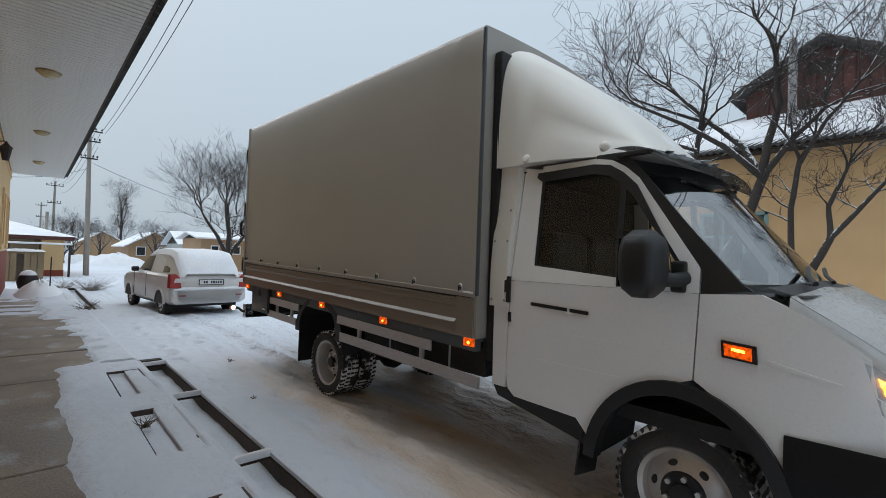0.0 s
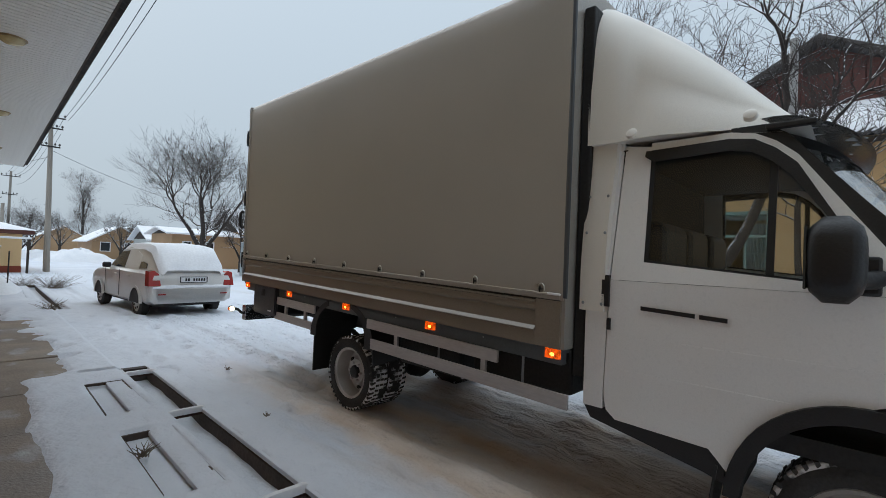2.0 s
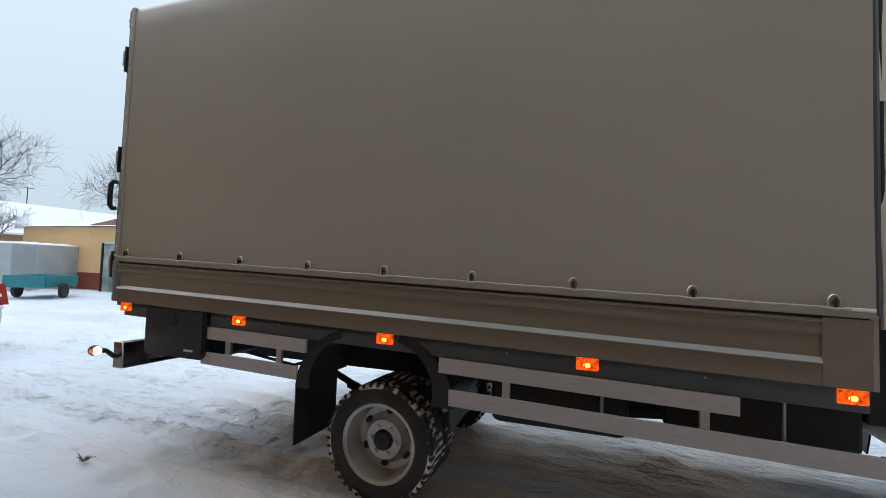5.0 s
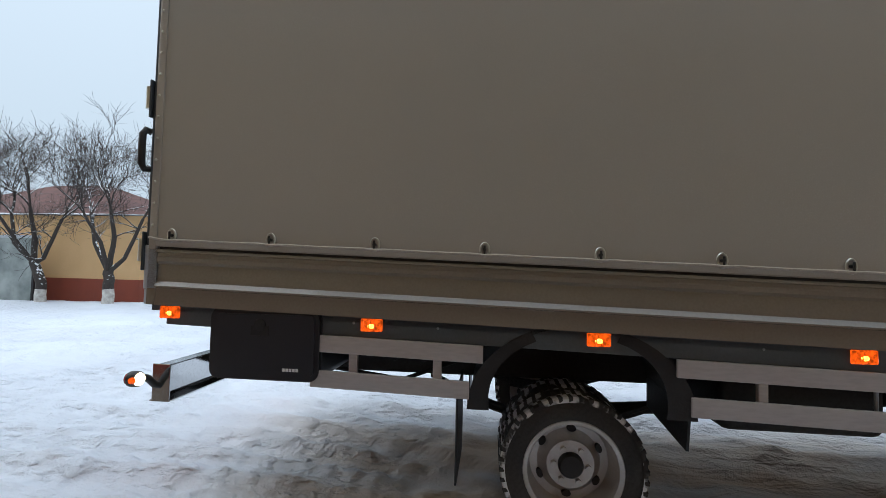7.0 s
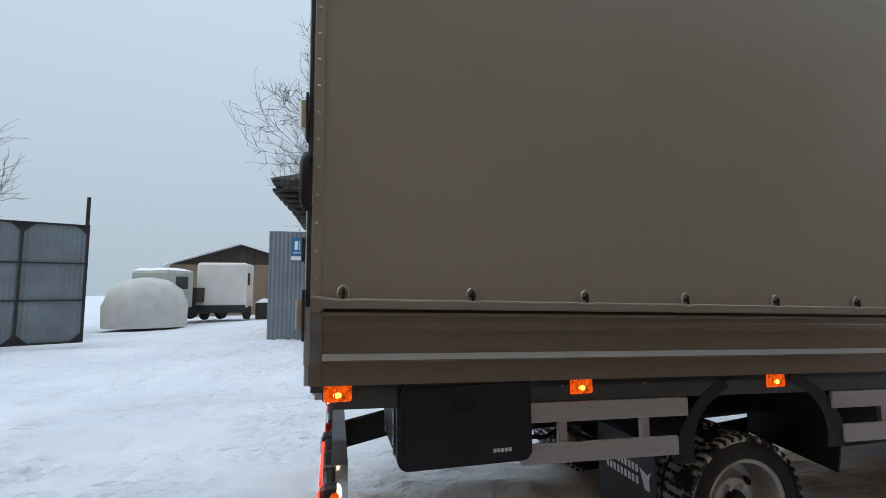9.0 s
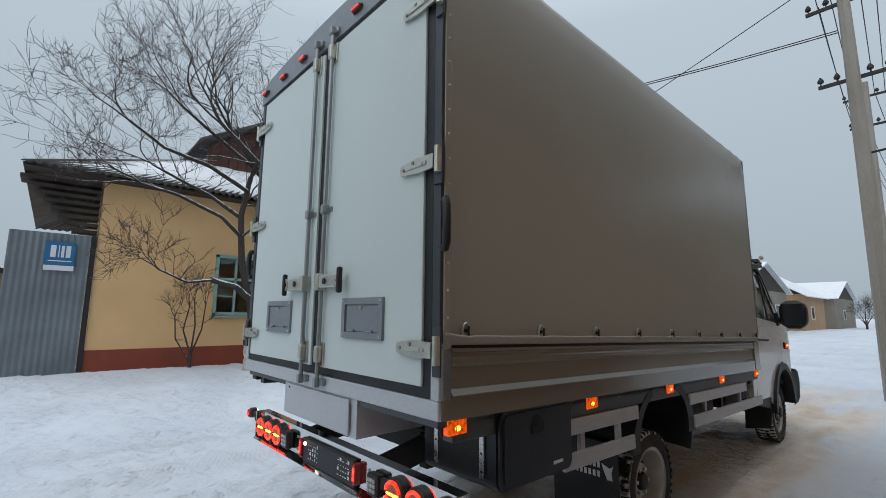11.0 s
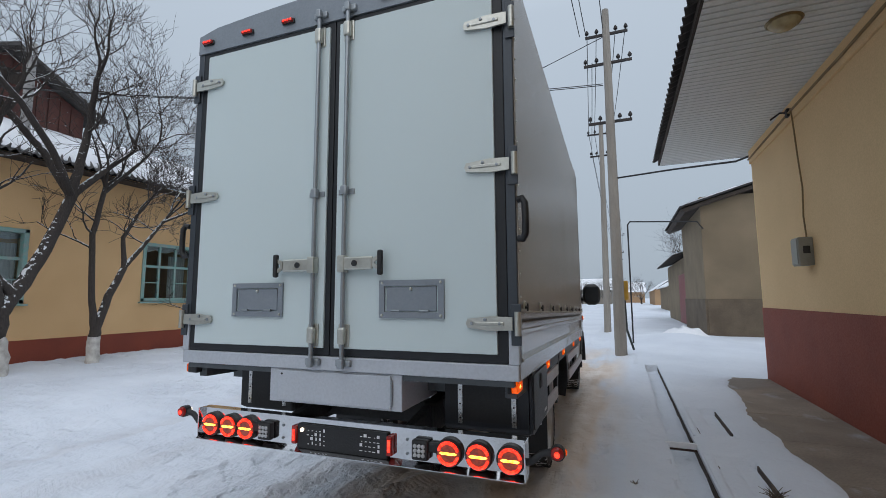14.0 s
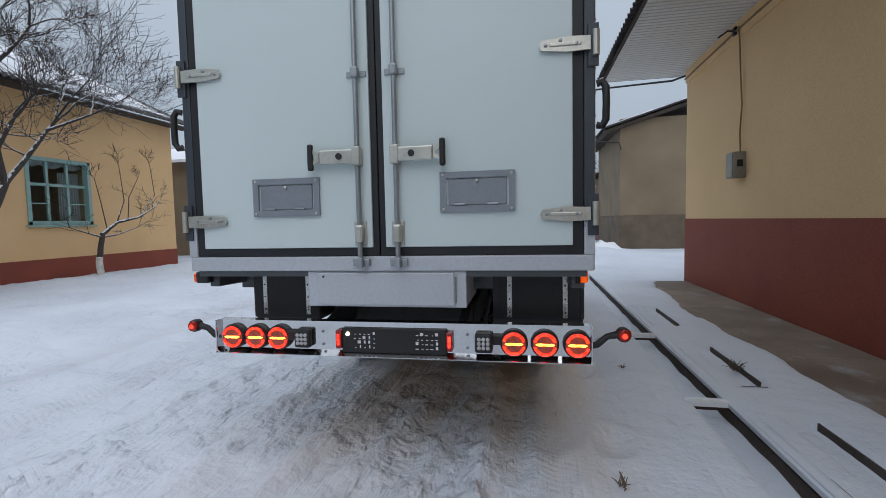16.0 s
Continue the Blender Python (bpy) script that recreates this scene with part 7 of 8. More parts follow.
def tubes(store, pick, sides):
    verts, faces = [], []
    for pts, rad in store:
        if not pick(rad[0]):
            continue
        up, rows = None, []
        for i, p in enumerate(pts):
            d = (pts[min(i + 1, len(pts) - 1)] - pts[max(i - 1, 0)]).normalized()
            up = d.orthogonal().normalized() if up is None else (up - d * up.dot(d)).normalized()
            other = d.cross(up)
            rows.append(len(verts))
            for k in range(sides):
                a = 2 * math.pi * k / sides
                verts.append(p + (up * math.cos(a) + other * math.sin(a)) * max(rad[i], 0.0032))
        for a, b in zip(rows, rows[1:]):
            for k in range(sides):
                faces.append((a + k, a + (k + 1) % sides, b + (k + 1) % sides, b + k))
    me = bpy.data.meshes.new("branches")
    me.from_pydata(verts, [], faces)
    me.polygons.foreach_set("use_smooth", [True] * len(me.polygons))
    return me


def tree(x, y, limbs, seed, label, lime=0.0, tip=1.0, kids=5, kink=0.28, droop=0.0, z=0.0, name="tree", category="tree", first=1):
    """limbs: [(points, start radius, end radius, length of growth at the tip)], in metres from the foot."""
    rng = random.Random(seed)
    t = thing(name, label, category, "street trees" if name == "tree" else "", m=pose(x, y, z))
    store, mains = [], []
    for pts, r0, r1, grow_len in limbs:
        pts = [Vector(p) for p in pts]
        fine = []
        for a, b in zip(pts, pts[1:]):
            for k in range(4):
                w = a.lerp(b, k / 4)
                fine.append(w + Vector((rng.uniform(-1, 1), rng.uniform(-1, 1), 0)) * 0.12 * r0)
        fine.append(pts[-1])
        rad = [r0 + (r1 - r0) * i / (len(fine) - 1) for i in range(len(fine))]
        mains.append((fine, rad))
        if grow_len:
            d = (fine[-1] - fine[-3]).normalized()
            for k in range(3):
                branch(store, fine[-1], d + Vector((rng.uniform(-.6, .6), rng.uniform(-.6, .6), rng.uniform(-.1, .5))), grow_len * rng.uniform(0.8, 1.1), r1 * 0.75, first, rng, droop, kink, kids)
            for k in range(3):
                i = rng.randrange(len(fine) // 2, len(fine) - 1)
                side = Vector((rng.uniform(-1, 1), rng.uniform(-1, 1), rng.uniform(0.0, 0.7))).normalized()
                branch(store, fine[i], side, grow_len * rng.uniform(0.5, 0.8), rad[i] * 0.4, first + 1, rng, droop, kink, kids)
    for k, (fine, rad) in enumerate(mains):
        me = tubes([(fine, rad)], lambda r: True, 12)
        me.materials.append(M_BARK)
        part("trunk" if k == 0 else "limb", me, None, t)
    for nm, pick, sides, mt in (("limbwork", lambda r: r >= 0.012, 6, M_BARK), ("crown", lambda r: r < 0.012, 3, M_TWIG)):
        me = tubes(store, pick, sides)
        me.materials.append(mt)
        part(nm, me, None, t, kind="stuff")
    if lime:
        fine, rad = mains[0]
        low = [(p_, r_) for p_, r_ in zip(fine, rad) if p_.z < lime + 0.05]
        if len(low) < 2:
            low = list(zip(fine[:2], rad[:2]))
        part("whitewash", ring_tube(B(), [p_ for p_, _ in low], [r_ + 0.006 for _, r_ in low], 14, False), M_LIME, t, "flaking whitewash on the trunk foot", smooth=True)
    return t


tree(12.5, 3.75, [
    ([(0, 0, -0.1), (0.0, -0.02, 0.35), (0.0, 0.03, 0.7), (0.0, 0.0, 1.25)], 0.185, 0.15, 0),
    ([(0, 0, 1.2), (0.05, -0.35, 1.75), (0.1, -0.75, 2.7), (0.1, -1.08, 3.7)], 0.14, 0.10, 0),
    ([(0.1, -1.05, 3.65), (0.05, -1.15, 4.4), (0.2, -1.35, 5.4), (0.0, -1.3, 6.4)], 0.10, 0.055, 1.7),
    ([(0.1, -1.05, 3.65), (0.3, -0.6, 4.5), (0.3, 0.1, 5.2), (0.1, 0.8, 6.0)], 0.09, 0.045, 1.8),
    ([(0.1, -1.05, 3.65), (-0.1, -1.7, 4.5), (-0.1, -2.2, 5.0)], 0.08, 0.04, 1.5),
    ([(0.1, -1.05, 3.65), (-0.4, -0.4, 4.4), (-0.9, 0.4, 5.0), (-1.3, 1.4, 5.6)], 0.08, 0.04, 1.7),
    ([(0.0, -0.15, 1.55), (0.0, 0.2, 1.95), (0.0, 0.38, 2.7), (0.05, 0.45, 3.9), (0.0, 0.3, 4.9)], 0.095, 0.06, 1.6),
    ([(0.05, 0.45, 3.8), (0.2, 1.2, 4.3), (0.2, 2.2, 4.7)], 0.055, 0.03, 1.6),
    ([(0.0, 0.35, 4.5), (-0.2, 1.3, 4.9), (-0.3, 2.3, 5.1), (-0.4, 3.0, 5.5)], 0.055, 0.03, 1.1),
    ([(0.05, 0.4, 3.3), (-0.3, 1.0, 3.7), (-0.6, 2.0, 4.0), (-0.7, 2.7, 4.1)], 0.05, 0.028, 1.2),
    ([(0.3, 0.1, 5.2), (0.0, 1.1, 5.7), (-0.2, 2.0, 6.2)], 0.055, 0.03, 1.3),
    ([(0, 0.02, 1.2), (-0.05, 0.12, 1.75), (-0.1, 0.5, 2.05), (-0.2, 1.1, 2.2)], 0.10, 0.06, 0),
    ([(-0.2, 1.05, 2.19), (-0.3, 1.6, 2.1), (-0.4, 2.2, 2.35)], 0.035, 0.02, 0.8),
], 3, "dark bare fruit tree with whitewashed trunk and snow in its forks", 0.75, kids=4, kink=0.34)
tree(12.65, 2.0, [
    ([(0, 0, -0.1), (0, 0.0, 0.5), (0, -0.02, 0.75)], 0.13, 0.11, 0),
    ([(0, 0, 0.7), (0, 0.12, 1.6), (0.05, 0.16, 2.9), (0.0, 0.0, 4.0)], 0.075, 0.05, 1.4),
    ([(0, 0, 0.7), (0, -0.25, 1.5), (0, -0.55, 2.2)], 0.10, 0.07, 0),
    ([(0, -0.55, 2.2), (0.05, -0.5, 2.9), (-0.05, -0.75, 3.5)], 0.06, 0.035, 1.2),
    ([(0, -0.55, 2.2), (0, -1.0, 2.8), (0, -1.5, 3.5)], 0.06, 0.035, 1.6),
    ([(0, -1.4, 3.4), (-0.3, -2.2, 3.9)], 0.035, 0.025, 1.5),
    ([(0, 0.0, 3.9), (-0.4, -0.5, 4.7), (-0.3, -1.0, 5.4)], 0.045, 0.03, 1.6),
], 8, "slim forked bare tree with whitewashed foot", 0.6)
tree(13.05, -0.8, [
    ([(0, 0, -0.1), (0, 0.02, 0.45), (0, -0.05, 0.85), (0, -0.12, 1.15)], 0.075, 0.055, 0),
    ([(0, -0.12, 1.12), (-0.05, -0.5, 1.42), (-0.1, -1.1, 1.55), (-0.1, -1.7, 1.85)], 0.05, 0.016, 0.55),
    ([(0, -0.1, 1.05), (0.05, -0.6, 1.1), (0.1, -1.3, 1.3)], 0.026, 0.010, 0.5),
    ([(0, -0.1, 1.05), (0, 0.25, 1.15), (0, 0.7, 1.3)], 0.024, 0.009, 0.5),
    ([(-0.05, -0.5, 1.42), (-0.05, -0.75, 2.0), (0, -0.7, 2.9)], 0.016, 0.007, 0.35),
    ([(-0.08, -0.8, 1.5), (0, -0.95, 2.1), (-0.05, -1.2, 2.6)], 0.014, 0.007, 0.3),
    ([(-0.1, -1.2, 1.6), (-0.05, -1.75, 2.2), (0, -1.7, 3.0)], 0.014, 0.007, 0.3),
    ([(0, -0.25, 1.25), (0.02, -0.15, 1.9), (0, 0.0, 2.5)], 0.014, 0.007, 0.3),
], 12, "small leaning bare tree with upright shoots before the ochre wall", 0.5, kids=3, first=2)
tree(13.2, 4.95, [
    ([(0, 0, -0.05), (0, 0.0, 0.45)], 0.05, 0.04, 0),
    ([(0, 0, 0.4), (0, 0.2, 1.0), (0, 0.1, 1.6)], 0.022, 0.012, 0.6),
    ([(0, 0, 0.4), (0, -0.05, 1.1), (0, 0.0, 1.7)], 0.022, 0.012, 0.6),
    ([(0, 0, 0.4), (0, -0.2, 1.0), (0, -0.25, 1.6)], 0.022, 0.012, 0.55),
    ([(0, 0.0, 0.2), (0, 0.35, 0.8), (0, 0.4, 1.3)], 0.018, 0.012, 0.6),
], 21, "thin bare shrub of upright shoots", 0.0, kids=4, name="shrub", category="shrub", first=2)
fork = [
    ([(0, 0, -0.1), (0, 0, 0.7), (0, 0.05, 1.1)], 0.17, 0.14, 0),
    ([(0, 0.05, 1.05), (-0.1, 0.5, 2.0), (0, 0.8, 3.0)], 0.08, 0.045, 1.5),
    ([(0, 0.05, 1.05), (0.1, 0.0, 2.2), (0, 0.1, 3.2)], 0.09, 0.045, 1.5),
    ([(0, 0.05, 1.05), (0, -0.5, 1.5), (0.1, -1.0, 2.8)], 0.08, 0.045, 1.5),
    ([(0, 0.05, 1.05), (-0.5, -0.1, 2.0), (-1.0, 0, 2.8)], 0.07, 0.04, 1.4),
]
tree(13.2, 17.25, fork, 31, "bare tree with whitewashed foot before the low wall", 0.6, z=-0.15)
tree(13.0, 19.5, [([(0, 0, -0.1), (0, 0.0, 0.7), (0, 0.35, 1.4)], 0.16, 0.13, 0)] + [([(0, 0.33, 1.35)] + [(a, b + 0.5, c) for a, b, c in l[0][1:]], l[1], l[2], l[3]) for l in fork[1:]], 35, "leaning bare tree with whitewashed foot and snow", 0.6, z=-0.2)
big = [
    ([(0, 0, -0.2), (0, 0, 1.4)], 0.30, 0.25, 0),
    ([(0, 0, 1.35), (-0.6, 0.2, 2.6), (-1.5, 0.3, 4.0)], 0.16, 0.07, 2.3),
    ([(0, 0, 1.35), (0.1, 0.3, 3.0), (0.0, 0.4, 4.6)], 0.17, 0.07, 2.3),
    ([(0, 0, 1.35), (0.8, -0.2, 2.6), (1.7, -0.2, 4.0)], 0.16, 0.07, 2.3),
    ([(0, 0, 1.35), (-0.2, -0.6, 2.8), (-0.6, -1.2, 4.2)], 0.14, 0.06, 2.1),
    ([(0, 0, 1.35), (0.4, 0.8, 2.6), (0.9, 1.4, 4.2)], 0.14, 0.06, 2.1),
]
tree(9.4, 31.0, big, 41, "broad bare tree beside the street", z=-0.2, kids=6)
tree(13.0, 34.0, [(l[0], l[1] * 0.55, l[2] * 0.55, l[3] * 0.55) for l in [([(a * .55, b * .55, c * .6) for a, b, c in q[0]], *q[1:]) for q in big]], 43, "small bare tree before the tan house", z=-0.2)
for k, (tx, ty, s) in enumerate(((10.5, 60, 0.6), (8.0, 88, 0.7), (-6, -36, 1.05), (5.5, -95, 0.7), (9.5, -72, 0.5), (10.5, -98, 0.7), (2.5, -120, 0.8), (-2.0, -104, 0.7), (2.3, 57, 0.55), (3.2, 61, 0.6), (30, 40, 0.8))):
    tree(tx, ty, [([(a * s, b * s, c * s) for a, b, c in q[0]], q[1] * s, q[2] * s, q[3] * s) for q in big], 50 + k, "distant bare bushy tree", z=-0.2, kids=4)
# far poplar
tree(13, 108, [([(0, 0, 0), (0, 0, 9)], 0.3, 0.12, 0)] + [([(0, 0, 1 + k * 0.9), (0.7 * math.cos(k * 2.4), 0.7 * math.sin(k * 2.4), 3.5 + k * 0.95)], 0.1, 0.05, 2.0) for k in range(10)], 71, "tall narrow far poplar", kids=5)

# dry weeds poking through the snow
def weeds(x, y, z, n, size, seed, label):
    rng = random.Random(seed)
    bm = B()
    for k in range(n):
        a, ln = rng.uniform(0, 6.283), rng.uniform(0.5, 1.0) * size
        d = Vector((math.cos(a), math.sin(a), rng.uniform(0.3, 1.4))).normalized()
        p = Vector((x + rng.uniform(-.25, .25) * size, y + rng.uniform(-.25, .25) * size, z))
        ring_tube(bm, [p, p + d * ln * 0.6, p + d * ln + Vector((0, 0, -0.1 * ln))], [0.004, 0.003, 0.0015], 4, False)
    lone("dry_weeds", bm, M_TWEED, label, "plant", kind="stuff")


M_TWEED = mat("dry_straw", (0.16, 0.12, 0.085), (0.10, 0.08, 0.06), 9, 0.9)
weeds(0.67, 4.45, -0.05, 26, 0.14, 1, "dry grey weeds poking through the snow")
weeds(0.95, 13.9, -0.1, 60, 0.4, 2, "dry weeds beside the drain")
weeds(1.7, 21.5, -0.22, 160, 0.9, 3, "heap of dry brushwood in the snow")
weeds(0.9, 22.8, -0.22, 90, 0.8, 4, "dry brush beside the wall")
weeds(1.95, 6.4, -0.03, 12, 0.08, 6, "tiny dry stalks in the snow")
weeds(1.62, 4.6, -0.02, 8, 0.06, 7, "tiny dry stalks in the snow")

# ---------- parked estate car under snow ----------
M_CARWHITE = mat("white_car_paint", (0.68, 0.67, 0.65), (0.62, 0.60, 0.57), 1.5, 0.3, 0, 0.02, 40, coat=0.4)
car = thing("car", "white estate car parked with snow on its roof and back window", "car", m=pose(3.10, 11.55, -0.07, 0, 0, 5))


def car_section(y, w0, w1, z0, zm, z1):
    """Half outline mirrored: sill, flank, shoulder."""
    half = [(w0 * 0.9, z0), (w0, z0 + 0.06), (w1, zm), (w1 * 0.985, z1 - 0.05), (w1 * 0.93, z1)]
    return [(-x, y, z) for x, z in half] + [(x, y, z) for x, z in reversed(half)]


st = [(0.0, .74, .80, .36, .55, .84), (0.06, .80, .845, .28, .55, .93), (0.35, .82, .86, .25, .6, .95), (1.2, .82, .865, .24, .6, .95), (2.4, .82, .865, .24, .6, .95), (3.3, .82, .86, .24, .6, .93), (3.9, .81, .85, .25, .58, .86), (4.3, .76, .80, .27, .55, .76), (4.48, .66, .70, .32, .5, .66)]
part("body", loft(B(), [car_section(*s_) for s_ in st]), M_CARWHITE, car, "white car body", smooth=True)
gh = [(0.10, .66, .93, .60, 1.02), (0.22, .70, .94, .60, 1.18), (0.55, .745, .94, .60, 1.40), (1.0, .75, .94, .61, 1.46), (2.0, .75, .94, .62, 1.47), (2.6, .745, .94, .60, 1.40), (3.05, .73, .94, .56, 1.17), (3.45, .70, .92, .60, .97)]
part("cabin", loft(B(), [[(-a, y, b), (-a * .5 - c * .5, y, (b + d) / 2), (-c, y, d - .03), (-c * .8, y, d), (c * .8, y, d), (c, y, d - .03), (a * .5 + c * .5, y, (b + d) / 2), (a, y, b)] for y, a, b, c, d in gh]), M_CARWHITE, car, smooth=True)


def car_pane(poly, mirror=False):
    def place(u, v, w):
        x = -(0.752 - (v - 0.94) * 0.27) - 0.006 + w
        return Vector((-x if mirror else x, u, v))
    return prism(B(), poly, place, 0.01)


for mir in (False, True):
    part("side_window", car_pane([(1.95, .97), (2.95, .97), (2.85, 1.08), (2.45, 1.33), (1.95, 1.37)], mir), M_GLASSDARK, car, "dark side window")
    part("side_window", car_pane([(1.02, .98), (1.90, .97), (1.90, 1.37), (1.40, 1.36), (1.1, 1.28)], mir), M_CARWHITE, car)
    part("side_window", car_pane([(0.55, 1.0), (0.98, .98), (1.0, 1.13), (0.85, 1.14), (0.6, 1.10)], mir), M_GLASSDARK, car, "dark window half under snow")
    s = 1 if mir else -1
    part("wing_mirror", cube(min(s * .80, s * .97), max(s * .80, s * .97), 2.72, 2.84, .93, 1.06, 0.04), M_BLACK, car, "black door mirror", smooth=True)
    part("tail_lamp", prism(B(), [(s * .81, .66), (s * .60, .66), (s * .62, .90), (s * .70, .98), (s * .79, .96)], lambda u, v, w: Vector((u * 1.075, -0.03 + w + (v - .66) * .25, v)), 0.22), M_REDDULL, car, "red tail lamp")
    part("bumper_reflector", cube(min(s * .56, s * .70), max(s * .56, s * .70), -0.085, -0.06, .475, .50), M_REDDULL, car)
    part("door_gap", cube(min(s * .860, s * .868), max(s * .860, s * .868), 1.86, 1.872, .34, .93), M_SEAL, car)
    part("door_gap", cube(min(s * .860, s * .868), max(s * .860, s * .868), 2.93, 2.942, .34, .92), M_SEAL, car)
    for yy in (1.15, 2.05):
        part("door_handle", cube(min(s * .862, s * .885), max(s * .862, s * .885), yy, yy + .17, .80, .83, 0.008), M_CARWHITE, car)
    for yy in (0.78, 3.42):
        at = pose(s * .83, yy, 0.27) @ pose(0, 0, 0, 25, 0, 180 if mir else 0)
        wh = part("wheel", lathe(B(), [(0.200, 0.012), (0.195, 0.02), (0.17, 0.012), (0.06, 0.006), (0.02, 0.004)], pose(0, 0, 0, 0, 90, 0), 28, "last"), M_RIM, car, "wheel with grey plastic trim", at=at, smooth=True)
        part("tyre", lathe(B(), [(0.20, 0.01), (0.22, 0.0), (0.27, 0.005), (0.298, 0.03), (0.298, 0.16), (0.27, 0.19), (0.2, 0.19)], pose(0, 0, 0, 0, 90, 0), 36, "none"), M_RUBBER, wh, smooth=True)
        for k in range(7):
            a = 2 * math.pi * k / 7
            part("trim_slot", cyl(B(), (-0.002, 0.13 * math.cos(a), 0.13 * math.sin(a)), (0.012, 0.13 * math.cos(a), 0.13 * math.sin(a)), 0.024, 8), M_CHASSIS, wh)
        arch = [(yy + 0.36 * math.cos(t), 0.27 + 0.36 * math.sin(t)) for t in (math.pi * k / 14 for k in range(15))]
        arch_in = [(yy + 0.31 * math.cos(t), 0.27 + 0.31 * math.sin(t)) for t in (math.pi * k / 14 for k in range(15))]
        part("wheel_well", prism(B(), [(a_, max(.2, b_)) for a_, b_ in arch_in], lambda u, v, w: Vector((s * (.872 - w), u, v)), 0.12), M_CHASSIS, car)
        part("wheel_arch", prism(B(), arch + arch_in[::-1], lambda u, v, w: Vector((s * (.88 - w), u, v)), 0.05), M_CARWHITE, car)
bm = B()
rows = []
for z, o in ((.33, .03), (.38, .0), (.50, -.015), (.60, 0.0), (.635, .06)):
    rows.append([(.855 * u, -0.07 + 0.16 * abs(u) ** 4 + o, z) for u in [-1 + k / 8 for k in range(17)]])
loft(bm, rows, closed=False, caps=False)
bmesh.ops.solidify(bm, geom=bm.faces[:], thickness=0.02)
part("bumper", bm, M_CARWHITE, car, "white rear bumper with snow on top", smooth=True)
part("snow_ledge", snow_sheet(B(), (-.8, -.05, .63), (.8, -.05, .63), (.75, .06, .66), (-.75, .06, .66), 26, 5, .035, 2), M_SNOW, car, smooth=True)
pl = part("number_plate", cube(-.26, .26, -0.026, -0.012, .735, .845, .004), M_WHITE, car, "white number plate with dark bars")
bm = ring(B(), -.28, .28, .725, .855, .012, lambda u, v, w: Vector((u, -0.034 + w, v)), 0.02)
part("plate_frame", bm, M_BLACK, pl)
for k in range(9):
    if k in (0, 3):
        continue
    part("plate_bar", cube(-.23 + k * .053, -.195 + k * .053, -0.029, -0.026, .762, .82), M_BLACK, pl)
# added black sheet that stands for the shade beneath the car
part("under_shadow_panel", cube(-.7, .7, .3, 4.2, .20, .26), M_CHASSIS, car)
# snow blanket over roof, back window and bonnet
bm = B()
rows = []
for y, half, z, th in ((-0.01, .60, .97, .02), (0.06, .66, 1.02, .06), (0.20, .68, 1.20, .09), (0.50, .68, 1.43, .09), (0.9, .66, 1.49, .08), (1.6, .64, 1.50, .07), (2.2, .63, 1.49, .06), (2.55, .62, 1.42, .03)):
    rows.append([(half * u, y + 0.02 * noise.noise(Vector((u * 3, y * 4, 0))), z + th * (1 - u ** 6) * (1 + .35 * noise.noise(Vector((u * 2.2, y * 2, 3)))) - (0.09 if abs(u) > .99 else 0)) for u in [-1 + k / 9 for k in range(19)]])
loft(bm, rows, closed=False, caps=False)
part("snow_cover", bm, M_SNOW, car, "thick snow on roof and back window", smooth=True)
part("snow_cover", snow_sheet(B(), (-.7, 3.3, 1.0), (.7, 3.3, 1.0), (.62, 4.35, .79), (-.62, 4.35, .79), 16, 14, .06, 4), M_SNOW, car, smooth=True)

# ---------- teal trailer and pale box by the tan house ----------
M_TEALPAINT = mat("teal_trailer_paint", (0.03, 0.22, 0.24), (0.025, 0.18, 0.20), 3, 0.5)
trailer = thing("trailer", "small teal cart with snow in its bed", "trailer", m=pose(10.6, 23.4, -0.22, 0, 0, 35))
for a in ((-1.1, 1.1, -.65, -.61, .45, .85), (-1.1, 1.1, .61, .65, .45, .85), (-1.1, -1.06, -.65, .65, .45, .85), (1.06, 1.1, -.65, .65, .45, .85)):
    part("side_board", cube(*a, bevel=.01), M_TEALPAINT, trailer)
part("bed", cube(-1.1, 1.1, -.65, .65, .42, .46), M_TEALPAINT, trailer)
part("snow_cover", snow_sheet(B(), (-1.05, -.6, .5), (1.05, -.6, .5), (1.05, .6, .5), (-1.05, .6, .5), 10, 8, .12, 6), M_SNOW, trailer, smooth=True)
for s in (-1, 1):
    part("wheel", lathe(B(), [(.05, -.06), (.27, -.06), (.28, 0), (.27, .06), (.05, .06)], pose(-.1, s * .74, .28, 90, 0, 0), 20), M_RUBBER, trailer)
part("drawbar", ring_tube(B(), [(1.1, 0, .42), (2.1, 0, .3)], .03, 8), M_IRON, trailer)
boxx = thing("storage_box", "pale sheet-metal storage box with snow on top", "box", m=pose(13.0, 29.0, -0.22, 0, 0, 10))
part("body", cube(-1.6, 1.6, -1.0, 1.0, 0, 2.1, .02), mat("pale_sheet_metal", (0.45, 0.50, 0.52), (0.38, 0.43, 0.45), 1.5, .5, .2), boxx)
for k in range(4):
    part("rib", cube(-1.6 + k * 1.05, -1.55 + k * 1.05, -1.03, -1.0, 0, 2.1), M_FRAMEGREY, boxx)
part("snow_cover", snow_sheet(B(), (-1.6, -1, 2.1), (1.6, -1, 2.1), (1.6, 1, 2.1), (-1.6, 1, 2.1), 12, 8, .1, 7), M_SNOW, boxx, smooth=True)
